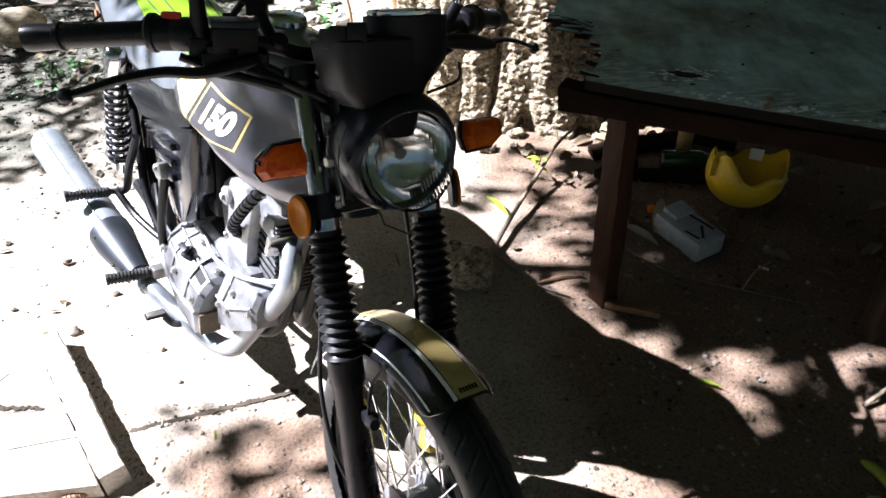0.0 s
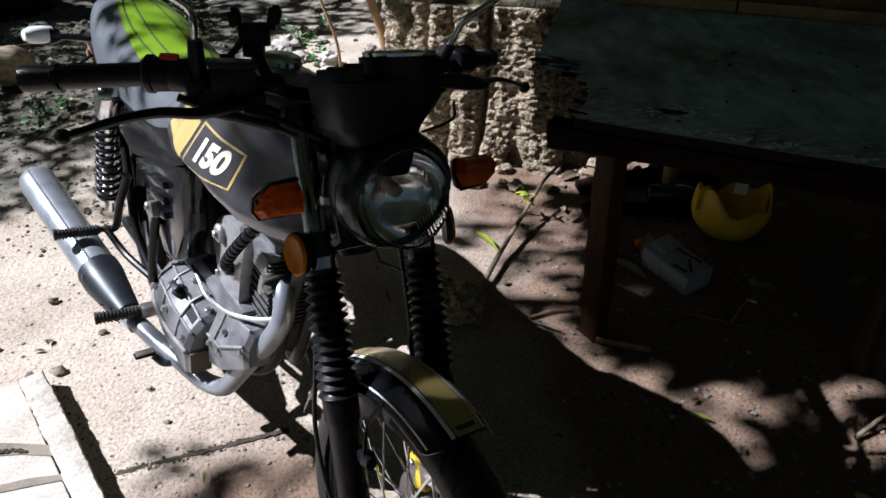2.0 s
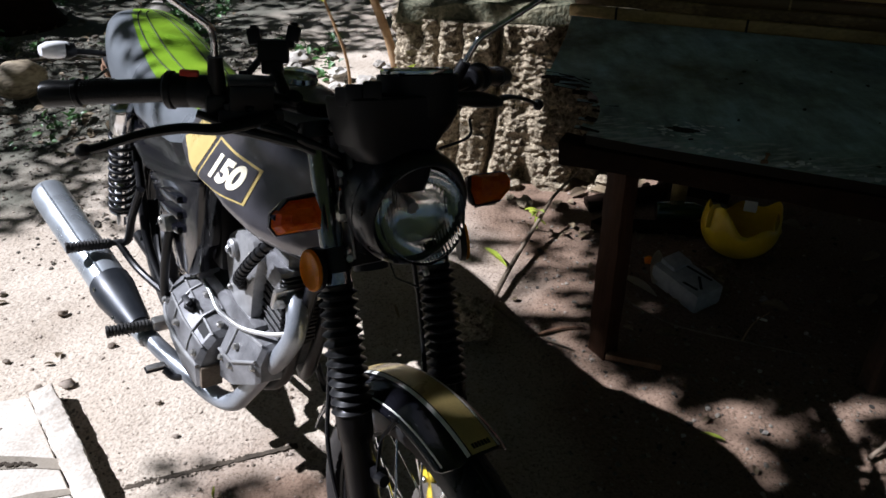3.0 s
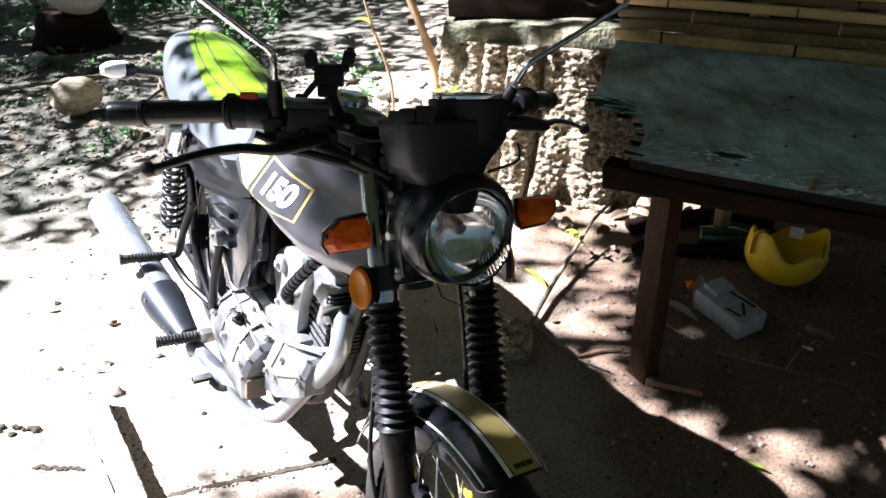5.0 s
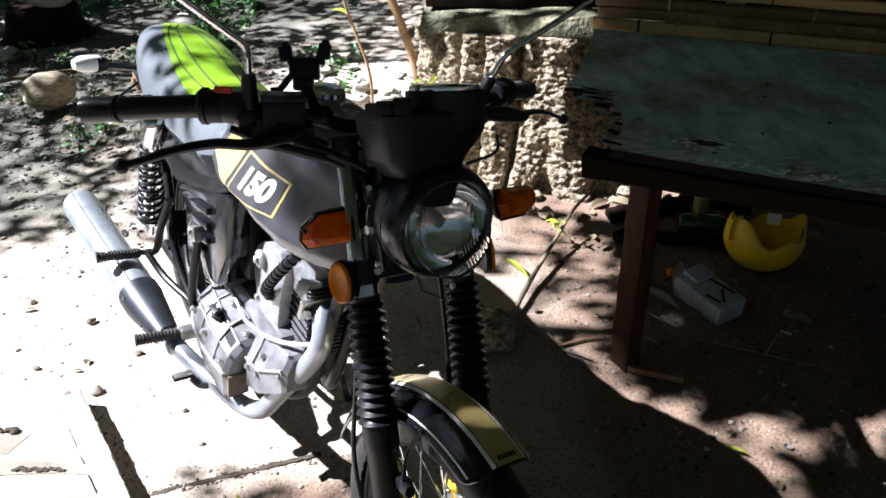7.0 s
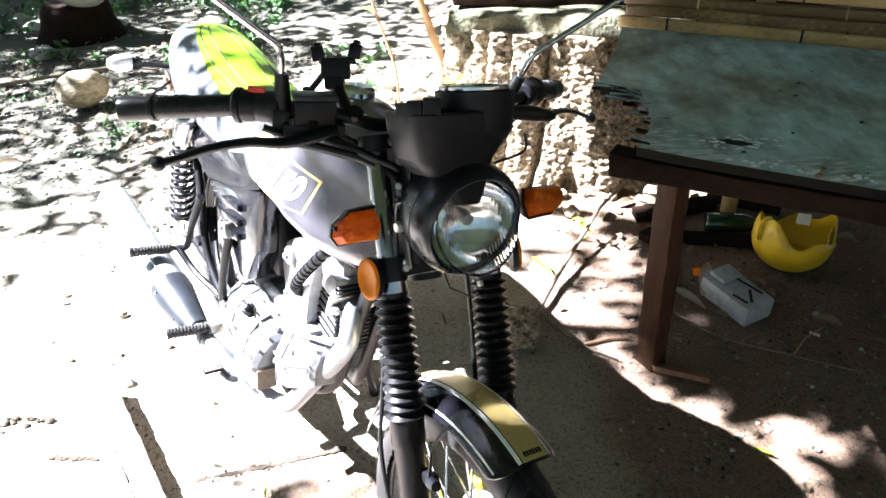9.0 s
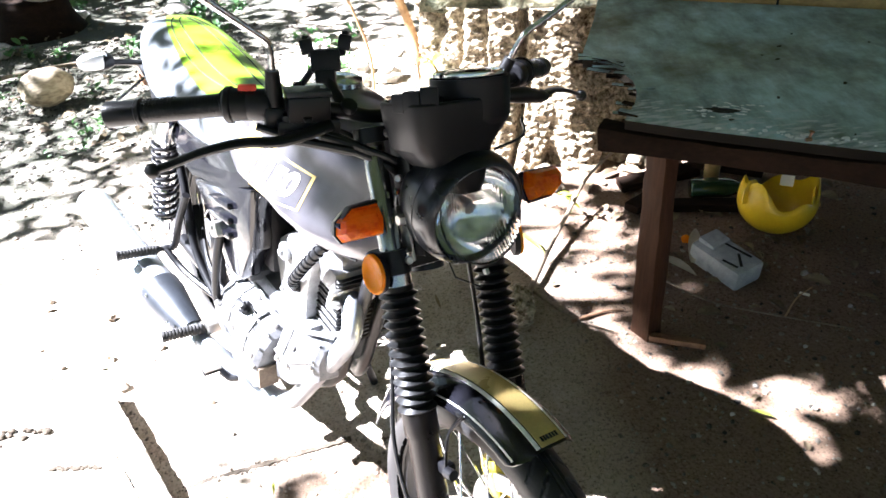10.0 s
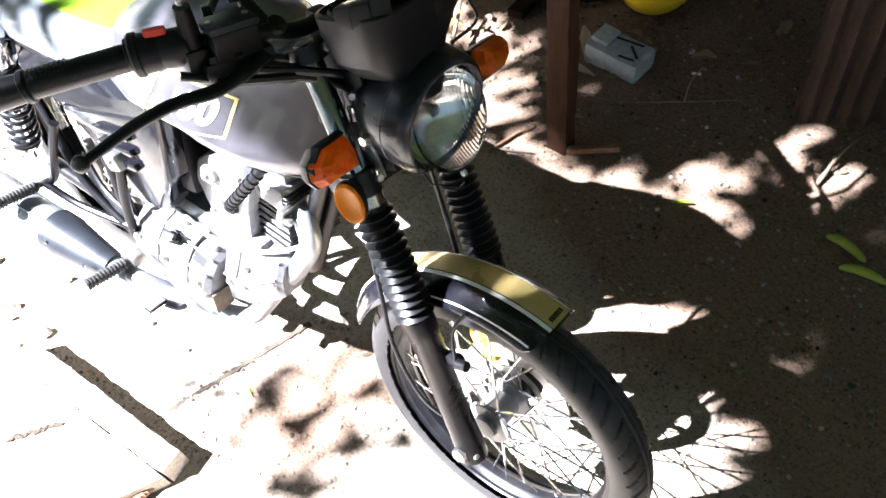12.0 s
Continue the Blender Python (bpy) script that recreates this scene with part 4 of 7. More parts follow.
# fuel tank
TANK_W = [(-0.80, 0.105), (-0.76, 0.138), (-0.69, 0.150), (-0.60, 0.151), (-0.52, 0.145), (-0.45, 0.125), (-0.40, 0.098), (-0.365, 0.072), (-0.34, 0.050), (-0.325, 0.036)]


def tank_half(y, z):
    """Half width of the tank at a place of its side view: widest low down, leaning in towards the top."""
    if not TANK_W[0][0] <= y <= TANK_W[-1][0]:
        return None
    for (ya, wa), (yb, wb) in zip(TANK_W, TANK_W[1:]):
        if ya <= y <= yb:
            hw = wa + (wb - wa) * (y - ya) / (yb - ya)
            break
    lo, hi = tank_z((y + 0.80) / 0.475)
    k = (z - lo) / (hi - lo)
    if not -0.001 <= k <= 1.001:
        return None
    if k < 0.14:
        return hw * (0.80 + 0.20 * math.sqrt(max(0, 1 - ((0.14 - k) / 0.14) ** 2)))
    if k < 0.58:
        return hw * (1 - 0.52 * (k - 0.14))
    return hw * 0.771 * math.sqrt(max(0, 1 - ((k - 0.58) / 0.42) ** 1.9))


def tank_z(t):
    k = max(0, min(1, (t - 0.42) / 0.42))
    lo = 0.748 + 0.035 * max(0, 0.2 - t) / 0.2 - 0.040 * k * k * (3 - 2 * k)
    hi = 0.868 + 0.100 * math.sin(math.pi * 0.5 * min(1, t / 0.60)) - 0.030 * max(0, t - 0.65) / 0.35
    return lo, hi


rings = []
for i in range(41):
    t = i / 40
    y = -0.80 + 0.475 * t
    lo, hi = tank_z(t)
    end = min(1, min(t / 0.07, (1 - t) / 0.05))
    sq = math.sqrt(1 - (1 - end) ** 2)
    mid = (lo + hi) / 2
    ring = []
    for j in range(48):
        a = 2 * math.pi * j / 48
        k = 0.5 + 0.5 * math.sin(a)
        z = lo + (hi - lo) * k
        x = (tank_half(y, min(max(z, lo), hi)) or 0) * math.copysign(1, math.cos(a)) * (1 if abs(math.cos(a)) > 1e-6 else 0)
        ring.append(V(x * (0.35 + 0.65 * sq), y, mid + (z - mid) * (0.45 + 0.55 * sq)))
    rings.append(ring)
tank = part("fuel_tank", loft(rings), TANK, bike, "glossy black teardrop fuel tank", sharp=60)
part("filler_cap", lathe([(0.034, 0), (0.036, 0.006), (0.033, 0.014), (0.02, 0.017), (0, 0.018)], (0, -0.535, 0.966), (0, 0.1, 1), 32), CHROME, tank, "chrome filler cap")
part("tank_seam", tube([V(x * 1.0, y, z) for x, y, z in [(0.118, -0.76, 0.772), (0.125, -0.68, 0.752), (0.124, -0.58, 0.747), (0.116, -0.52, 0.734), (0.100, -0.45, 0.714), (0.060, -0.37, 0.708)]], 0.006, 8), SATIN, tank)


def on_tank(y, z, lift, s=1):
    return V(s * ((tank_half(y, z) or 0.1) + lift), y, z)


def decal(poly, lift, k=8):
    """A thin sheet that follows the tank's side, from a four-cornered outline (y, z)."""
    a, b, c, d = [Vector((p[0], p[1])) for p in poly]
    b2 = bmesh.new()
    grid = [[a.lerp(b, i / k).lerp(d.lerp(c, i / k), j / k) for i in range(k + 1)] for j in range(k + 1)]
    up = [[b2.verts.new(on_tank(p.x, p.y, lift)) for p in row] for row in grid]
    dn = [[b2.verts.new(on_tank(p.x, p.y, lift * 0.2)) for p in row] for row in grid]
    for j in range(k):
        for i in range(k):
            b2.faces.new((up[j][i], up[j][i + 1], up[j + 1][i + 1], up[j + 1][i]))
            b2.faces.new((dn[j][i], dn[j + 1][i], dn[j + 1][i + 1], dn[j][i + 1]))
    for i in range(k):
        for e in (0, k):
            b2.faces.new((up[e][i], up[e][i + 1], dn[e][i + 1], dn[e][i]))
            b2.faces.new((up[i][e], up[i + 1][e], dn[i + 1][e], dn[i][e]))
    return b2


BADGE = [(-0.630, 0.766), (-0.468, 0.772), (-0.446, 0.842), (-0.582, 0.858)]
ctr = (sum(p[0] for p in BADGE) / 4, sum(p[1] for p in BADGE) / 4)


def shrink(k):
    return [(ctr[0] + (p[0] - ctr[0]) * k, ctr[1] + (p[1] - ctr[1]) * k) for p in BADGE]


part("badge_border", decal(shrink(1.0), 0.0012), GOLD, tank, "gold badge border")
part("badge_field", decal(shrink(0.91), 0.0022), TANK, tank, "black badge field")
part("tank_stripe", decal([(-0.755, 0.800), (-0.645, 0.768), (-0.598, 0.850), (-0.68, 0.868)], 0.0012), GOLD, tank, "gold side stripe")
txt = bpy.data.curves.new("number", "FONT")
txt.body, txt.size, txt.align_x, txt.align_y, txt.extrude, txt.shear, txt.offset = "150", 0.062, "CENTER", "CENTER", 0.0006, 0.0, 0.0028
tob = new("number", txt)
bpy.context.view_layer.update()
me = bpy.data.meshes.new_from_object(tob.evaluated_get(bpy.context.evaluated_depsgraph_get()))
bpy.data.objects.remove(tob)
for v in me.vertices:
    # ahead lies to the reader's right on this side
    y, z = ctr[0] + v.co.x * 1.05 + v.co.y * 0.45, ctr[1] + v.co.y
    v.co = on_tank(y, z, 0.0030 + v.co.z)
me.materials.append(CREAM)
part("tank_number", me, None, tank, "cream number 150")

# seat: grey sides, green top panel with stitched seams
SEAT = [(-0.74, 0.105, 0.775, 0.852), (-0.80, 0.118, 0.755, 0.842), (-0.92, 0.128, 0.738, 0.832), (-1.06, 0.132, 0.730, 0.834), (-1.18, 0.132, 0.728, 0.850), (-1.30, 0.128, 0.732, 0.872), (-1.42, 0.120, 0.742, 0.888), (-1.52, 0.104, 0.758, 0.888), (-1.58, 0.078, 0.775, 0.868), (-1.605, 0.04, 0.79, 0.835)]
SEATP = spline([(b, a, 0) for a, b, c, d in SEAT], 5)
SEATZ = spline([(c, a, d) for a, b, c, d in SEAT], 5)


def seat_ring(i, j0, j1, n, lift=0.0):
    hw, y = SEATP[i].x, SEATP[i].y
    lo, hi = SEATZ[i].x, SEATZ[i].z
    ring = []
    for j in range(n + 1):
        a = radians(j0 + (j1 - j0) * j / n)
        c, s = math.cos(a), math.sin(a)
        ring.append(V((hw + lift) * math.copysign(abs(c) ** 0.62, c), y, lo + (hi - lo + lift) * max(0, s) ** 0.62))
    return ring


seat = part("seat", loft([seat_ring(i, 0, 180, 40) for i in range(len(SEATP))]), GREY_VINYL, bike, "glossy grey vinyl seat with a green top panel", sharp=60)
part("seat_top", loft([seat_ring(i, 56 + 36 * max(0, (i - 14) / 24) ** 1.5, 150, 24, 0.003) + seat_ring(i, 150, 56 + 36 * max(0, (i - 14) / 24) ** 1.5, 24, -0.001) for i in range(1, len(SEATP) - 6)]), GREEN_VINYL, seat, "lime green top panel", sharp=60)
for amp in (-20, -7, 8, 22):
    # nested curves that meet at both ends
    pts = [seat_ring(i, 92 + amp * math.sin(math.pi * (i - 8) / 26) ** 0.8, 180, 1, 0.0035)[0] for i in range(9, 34)]
    part("seam", tube(pts, 0.0016, 6), KNOT, seat, "dark stitched seam")
part("seat_base", tube([V(0.0, -0.78, 0.742), V(0, -1.0, 0.715), V(0, -1.5, 0.745)], [0.09, 0.11, 0.09], 16, flat=0.25), PLASTIC, bike)

# side covers with louvres
for s in (1, -1):
    out = [(-0.625, 0.755), (-0.655, 0.60), (-0.72, 0.50), (-0.80, 0.485), (-0.86, 0.55), (-0.93, 0.60), (-0.99, 0.635), (-0.90, 0.668), (-0.70, 0.730)]
    m = Matrix(((0, 0, s, 0), (1, 0, 0, 0), (0, 1, 0, 0), (0, 0, 0, 1)))
    cov = part("side_cover", slab(out, 0.10, 0.150, 0.010, m), PAINT, bike, "glossy black side cover with louvres", sharp=40)
    strip = []
    for (y0, z0), (y1, z1) in (((-0.632, 0.757), (-0.72, 0.790)), ((-0.70, 0.728), (-0.78, 0.772)), ((-0.90, 0.666), (-0.93, 0.742)), ((-1.00, 0.640), (-1.08, 0.725)), ((-1.10, 0.66), (-1.13, 0.71))):
        strip.append([V(0.148 * s, y0, z0), V(0.146 * s, y0 * 0.6 + y1 * 0.4, z0 * 0.55 + z1 * 0.45), V(0.118 * s, y1, z1), V(0.108 * s, y1, z1 - 0.006), V(0.128 * s, y0 * 0.6 + y1 * 0.4, z0 * 0.6 + z1 * 0.4 - 0.01), V(0.13 * s, y0, z0 - 0.01)])
    part("cover_shoulder", loft(strip), PAINT, cov, sharp=30)
    for k in range(3):
        part("louvre", box((0.020, 0.125, 0.016), Matrix.Translation((0.152 * s, -0.79 - 0.004 * k, 0.660 - 0.036 * k)) @ Matrix.Rotation(radians(13), 4, "X"), 0.005), PAINT, cov)
part("air_box", box((0.19, 0.20, 0.20), Matrix.Translation((0, -0.77, 0.62)), 0.02), PLASTIC, bike)

# frame tubes
for s in (1, -1):
    part("frame_tube", tube(spline([(0.02 * s, -0.34, 0.78), (0.025 * s, -0.43, 0.52), (0.03 * s, -0.50, 0.34), (0.06 * s, -0.60, 0.285), (0.10 * s, -0.80, 0.265), (0.12 * s, -0.92, 0.30), (0.115 * s, -0.95, 0.50), (0.11 * s, -0.96, 0.70)], 6), 0.014, 12), SATIN, bike)
    part("seat_rail", tube(spline([(0.10 * s, -0.72, 0.735), (0.115 * s, -1.0, 0.715), (0.115 * s, -1.3, 0.735), (0.10 * s, -1.55, 0.76)], 6), 0.012, 12), SATIN, bike)
    part("frame_tube", tube(spline([(0.115 * s, -1.28, 0.72), (0.13 * s, -1.14, 0.56), (0.14 * s, -1.06, 0.40), (0.13 * s, -0.92, 0.30)], 6), 0.011, 12), SATIN, bike)
    part("swingarm", tube([V(0.085 * s, -0.92, 0.32), V(0.10 * s, -1.1, 0.305), V(0.10 * s, -1.32, 0.30)], 0.018, 12), SATIN, bike)
    # passenger peg hanger
    hg = part("peg_hanger", put(tube(spline([(0.15 * s, -1.06, 0.56), (0.165 * s, -1.10, 0.47), (0.17 * s, -1.145, 0.385), (0.190 * s, -1.16, 0.372)], 6), 0.010, 10), tube(spline([(0.190 * s, -1.16, 0.372), (0.165 * s, -1.08, 0.33), (0.13 * s, -0.93, 0.32)], 6), 0.009, 10)), SATIN, bike, "black passenger peg hanger")
    for nm, a, b in (("passenger_peg", V(0.205 * s, -1.165, 0.372), V(0.312 * s, -1.172, 0.374)), ("foot_peg", V(0.195 * s, -0.865, 0.30), V(0.292 * s, -0.878, 0.298))):
        wy = b - a
        ln = wy.length
        prof = [(0.008, -0.02), (0.008, 0.0), (0.012, 0.002)]
        h = 0.006
        while h < ln - 0.008:
            prof += [(0.0118, h), (0.0145, h + 0.001), (0.0145, h + 0.0045), (0.0118, h + 0.0055)]
            h += 0.0078
        prof += [(0.0148, ln - 0.006), (0.0148, ln), (0, ln + 0.001)]
        part(nm, lathe(prof, a, wy, 20), PEG, bike, "ribbed rubber foot peg", sharp=40)
    part("peg_mount", box((0.05, 0.03, 0.03), Matrix.Translation((0.17 * s, -0.862, 0.30)), 0.008), STEEL, bike)
    # rear damper with its coil
    top, bot = V(0.148 * s, -1.165, 0.735), V(0.148 * s, -1.30, 0.36)
    way = (bot - top)
    ln = way.length
    way = way.normalized()
    dm = part("rear_damper", lathe([(0.018, -0.015), (0.024, -0.012), (0.031, 0.0), (0.033, 0.008), (0.033, 0.065), (0.030, 0.075), (0.014, 0.078), (0.012, ln * 0.6), (0.020, ln * 0.62), (0.020, ln * 0.84), (0.033, ln * 0.845), (0.033, ln * 0.865), (0.014, ln * 0.875), (0.014, ln)], top, way, 24), CHROME, bike, "chrome rear damper with black coil")
    a1 = way.orthogonal().normalized()
    a2 = way.cross(a1)
    part("coil", tube([top + way * (0.078 + (ln * 0.845 - 0.078) * k / 170) + 0.031 * (a1 * math.cos(k * 0.37) + a2 * math.sin(k * 0.37)) for k in range(171)], 0.0052, 8), SATIN, dm, "black coil spring", sharp=60)
# rear mudguard and tail
bm = bmesh.new()
rings = []
for i in range(25):
    a = radians(-35 + 110 * i / 24)
    rings.append([V(x, -1.27 - r * math.sin(a), 0.30 + r * math.cos(a)) for x, r in ((-0.07, 0.325), (-0.06, 0.345), (0, 0.355), (0.06, 0.345), (0.07, 0.325), (0.066, 0.322), (0.056, 0.341), (0, 0.351), (-0.056, 0.341), (-0.066, 0.322))])
part("rear_mudguard", loft(rings), PAINT, bike, "black rear mudguard")
# tail added out of sight to close a gap in the bike's shadow
part("tail_unit", loft([[V(x * w, y, z) for x, z in ((-1, 0.745), (1, 0.745), (0.9, b), (-0.9, b))] for y, w, b in ((-1.36, 0.075, 0.66), (-1.48, 0.075, 0.61), (-1.60, 0.070, 0.56), (-1.66, 0.060, 0.58))]), PLASTIC, bike, "unseen black plastic tail added under the seat", sharp=30)
part("tail_bracket", put(box((0.05, 0.05, 0.06), Matrix.Translation((0.085, -1.53, 0.735)), 0.006), lathe([(0.009, 0), (0.011, 0.006), (0.005, 0.008)], (0.112, -1.52, 0.73), (1, 0, 0), 14)), RUST, bike, "brown tail bracket")
st = part("rear_turn_signal", lathe([(0.0, -0.045), (0.012, -0.042), (0.020, -0.026), (0.0225, 0.0), (0.021, 0.025), (0.013, 0.042), (0, 0.046)], (0.235, -1.45, 0.800), (1, 0.25, 0.02), 24), WHITE_LENS, bike, "rear turn signal with a pale lens")
part("signal_cup", lathe([(0.008, -0.047), (0.0165, -0.043), (0.022, -0.028), (0.0235, -0.016), (0.0225, -0.013)], (0.235, -1.45, 0.797), (1, 0.25, 0.02), 24), SATIN, st)
part("signal_stalk", tube([V(0.20, -1.46, 0.793), V(0.15, -1.475, 0.785), V(0.09, -1.49, 0.775)], 0.008, 10), RUBBER, st)
part("lashing_hook", tube([V(0.11, -1.49, 0.735), V(0.17, -1.47, 0.70), V(0.20, -1.45, 0.69)], 0.004, 8), CHROME, bike)

# engine
mx = Matrix(((0, 0, 1, 0), (1, 0, 0, 0), (0, 1, 0, 0), (0, 0, 0, 1)))
engine = part("crankcase", put(box((0.20, 0.29, 0.185), Matrix.Translation((0, -0.70, 0.400)), 0.03), box((0.19, 0.32, 0.07), Matrix.Translation((0, -0.655, 0.458)), 0.015)), ALU, bike, "dusty grey cast engine case")
# clutch cover: a bulky casting whose upper side slopes outwards
def casting(rows):
    return loft([[V(x, y, z) for x, z in ring] for y, ring in rows])


cov = part("clutch_cover", casting([(-0.600, [(0.166, 0.300), (0.167, 0.352), (0.152, 0.385), (0.133, 0.408), (0.10, 0.415), (0.09, 0.31)]),
                                    (-0.612, [(0.174, 0.290), (0.175, 0.360), (0.159, 0.395), (0.136, 0.420), (0.10, 0.427), (0.09, 0.30)]),
                                    (-0.70, [(0.177, 0.290), (0.181, 0.365), (0.168, 0.415), (0.14, 0.448), (0.10, 0.462), (0.09, 0.28)]),
                                    (-0.79, [(0.174, 0.310), (0.177, 0.375), (0.162, 0.420), (0.13, 0.450), (0.10, 0.460), (0.09, 0.30)]),
                                    (-0.845, [(0.160, 0.338), (0.162, 0.380), (0.148, 0.407), (0.125, 0.428), (0.10, 0.437), (0.09, 0.33)]),
                                    (-0.858, [(0.148, 0.350), (0.150, 0.378), (0.138, 0.397), (0.12, 0.412), (0.10, 0.420), (0.09, 0.345)])]), ALU, engine, "cast aluminium clutch cover", sharp=22)
part("cover_rim", tube(spline([(0.174, -0.604, 0.350), (0.184, -0.70, 0.356), (0.180, -0.79, 0.366), (0.162, -0.852, 0.374)], 6), 0.0050, 8), ALU_BRIGHT, cov, "bright edge, worn and painted sunlit")
for pts in ([(0.160, -0.606, 0.392), (0.170, -0.70, 0.414), (0.164, -0.79, 0.420)], [(0.138, -0.606, 0.417), (0.142, -0.70, 0.448), (0.132, -0.80, 0.449)], [(0.104, -0.655, 0.450), (0.140, -0.655, 0.437), (0.166, -0.655, 0.404), (0.180, -0.655, 0.362)], [(0.104, -0.745, 0.462), (0.137, -0.745, 0.450), (0.166, -0.745, 0.418), (0.180, -0.745, 0.37)]):
    part("cover_rib", tube(pts, 0.0030, 8), ALU_BRIGHT, cov)
# near-black plate on the casting, painting the shade of a recess
part("recess_shade", casting([(-0.618, [(0.153, 0.404), (0.140, 0.4185), (0.139, 0.414), (0.151, 0.400)]), (-0.648, [(0.156, 0.414), (0.142, 0.4295), (0.141, 0.425), (0.154, 0.410)])]), KNOT, cov, "dark plate painted as a recess's shade")
part("oil_plug", put(lathe([(0.015, 0), (0.016, 0.010), (0.012, 0.014), (0, 0.014)], (0.148, -0.700, 0.436), (0.5, 0, 0.85), 8), box((0.010, 0.034, 0.014), axes((0.160, -0.70, 0.455), (0.5, 0, 0.85), (0, 1, 0)), 0.004)), PLASTIC, cov, "black oil filler plug")
for q, way in [((0.116, -0.622, 0.424), (0.1, 0, 1)), ((0.116, -0.70, 0.456), (0.2, 0, 1)), ((0.114, -0.79, 0.455), (0.2, 0, 1)), ((0.170, -0.625, 0.370), (1, 0, 0.6)), ((0.176, -0.72, 0.390), (1, 0, 0.5)), ((0.168, -0.82, 0.388), (1, 0, 0.5))]:
    part("cover_bolt", lathe([(0.008, -0.004), (0.008, 0.007), (0.0055, 0.010), (0, 0.010)], q, way, 10), STEEL, cov)
fc = part("front_cover", casting([(-0.588, [(0.128, 0.340), (0.128, 0.396), (0.104, 0.455), (0.06, 0.465), (0.06, 0.34)]), (-0.578, [(0.134, 0.330), (0.134, 0.402), (0.106, 0.462), (0.06, 0.472), (0.06, 0.33)]), (-0.515, [(0.132, 0.352), (0.132, 0.410), (0.103, 0.472), (0.06, 0.480), (0.06, 0.345)]),
                                  (-0.445, [(0.112, 0.395), (0.112, 0.448), (0.097, 0.480), (0.06, 0.486), (0.06, 0.39)]), (-0.436, [(0.104, 0.402), (0.104, 0.442), (0.092, 0.472), (0.06, 0.478), (0.06, 0.40)])]), ALU, engine, "cast front engine cover", sharp=22)
for pts in ([(0.135, -0.578, 0.402), (0.134, -0.515, 0.411), (0.113, -0.445, 0.449)], [(0.134, -0.545, 0.408), (0.106, -0.545, 0.467)], [(0.106, -0.578, 0.463), (0.104, -0.515, 0.473), (0.097, -0.445, 0.481)]):
    part("cover_rib", tube(pts, 0.0032, 8), ALU_BRIGHT, fc)
for q in ((0.132, -0.568, 0.385), (0.131, -0.522, 0.395), (0.112, -0.452, 0.43), (0.120, -0.52, 0.440)):
    part("cover_bolt", lathe([(0.007, -0.004), (0.007, 0.006), (0.005, 0.009), (0, 0.009)], q, (1, 0.1, 0.4), 10), STEEL, fc)
part("sump_lug", box((0.046, 0.014, 0.052), Matrix.Translation((0.146, -0.599, 0.322)), 0.004), MUD, engine, "mud-stained brown front face of the sump")
part("drain_plug", lathe([(0.016, 0), (0.016, 0.014), (0.010, 0.02), (0, 0.02)], (0.075, -0.60, 0.295), (0.1, 0.1, -1), 12), RUST, engine)
# barrel side in the brighter metal, its sunlight put into the colour
jug = part("barrel_side", slab([(-0.640, 0.495), (-0.662, 0.575), (-0.640, 0.630), (-0.60, 0.660), (-0.520, 0.672), (-0.490, 0.640), (-0.504, 0.60), (-0.518, 0.55), (-0.526, 0.488), (-0.60, 0.476)], 0.03, 0.090, 0.012, mx), ALU_BRIGHT, engine, "smooth cast side of the barrel", sharp=40)
part("barrel_boss", put(lathe([(0.020, 0), (0.020, 0.012), (0.016, 0.016), (0, 0.016)], (0.086, -0.600, 0.618), (1, 0, 0), 24), bolt(V(0.101, -0.600, 0.618), (1, 0, 0), 0.008, 0.008)), ALU_BRIGHT, jug)
for y, z in ((-0.625, 0.515), (-0.590, 0.555), (-0.515, 0.645)):
    part("cover_bolt", lathe([(0.007, 0), (0.007, 0.006), (0.005, 0.009), (0, 0.009)], (0.088, y, z), (1, 0, 0), 10), STEEL, jug)
# cylinder: tilted a little ahead
CA = V(0, 0.10, 0.995).normalized()
C0 = V(0, -0.515, 0.465)
cyl = part("cylinder", tube([C0 - CA * 0.02, C0 + CA * 0.15], 0.048, 24), FIN, engine, "finned black cylinder")
for k in range(12):
    part("fin", box((0.134 - 0.004 * (k % 2), 0.142, 0.0058), axes(C0 + CA * (0.012 + 0.0098 * k), (1, 0, 0), (0, 1, -0.1)), 0.001, 1), FIN, cyl)
head = part("cylinder_head", put(box((0.145, 0.135, 0.055), axes(C0 + CA * 0.160, (1, 0, 0), (0, 1, -0.1)), 0.014), box((0.115, 0.125, 0.05), axes(C0 + CA * 0.205, (1, 0, 0), (0, 1, -0.1)), 0.02)), ALU, engine, "cast aluminium cylinder head")
for k in range(4):
    part("fin", box((0.136, 0.15, 0.003), axes(C0 + CA * (0.142 + 0.010 * k), (1, 0, 0), (0, 1, -0.1)), 0.001, 1), FIN, head)
for x, y in ((0.05, 0.04), (0.05, -0.045), (-0.05, 0.04), (-0.05, -0.045)):
    part("head_nut", bolt(C0 + CA * 0.228 + V(x, y, 0), CA, 0.008, 0.01), STEEL, head)
LEAD = spline([(0.100, -0.552, 0.568), (0.110, -0.530, 0.592), (0.108, -0.490, 0.640), (0.095, -0.452, 0.690), (0.06, -0.42, 0.745)], 8)
part("spark_plug_lead", tube(LEAD, 0.0095, 12), RUBBER, engine, "black plug lead")
for k in range(2, 28, 2):
    part("lead_rib", lathe([(0.0095, -0.003), (0.0122, -0.0015), (0.0122, 0.0015), (0.0095, 0.003)], LEAD[k], LEAD[k + 1] - LEAD[k], 12), RUBBER, engine)
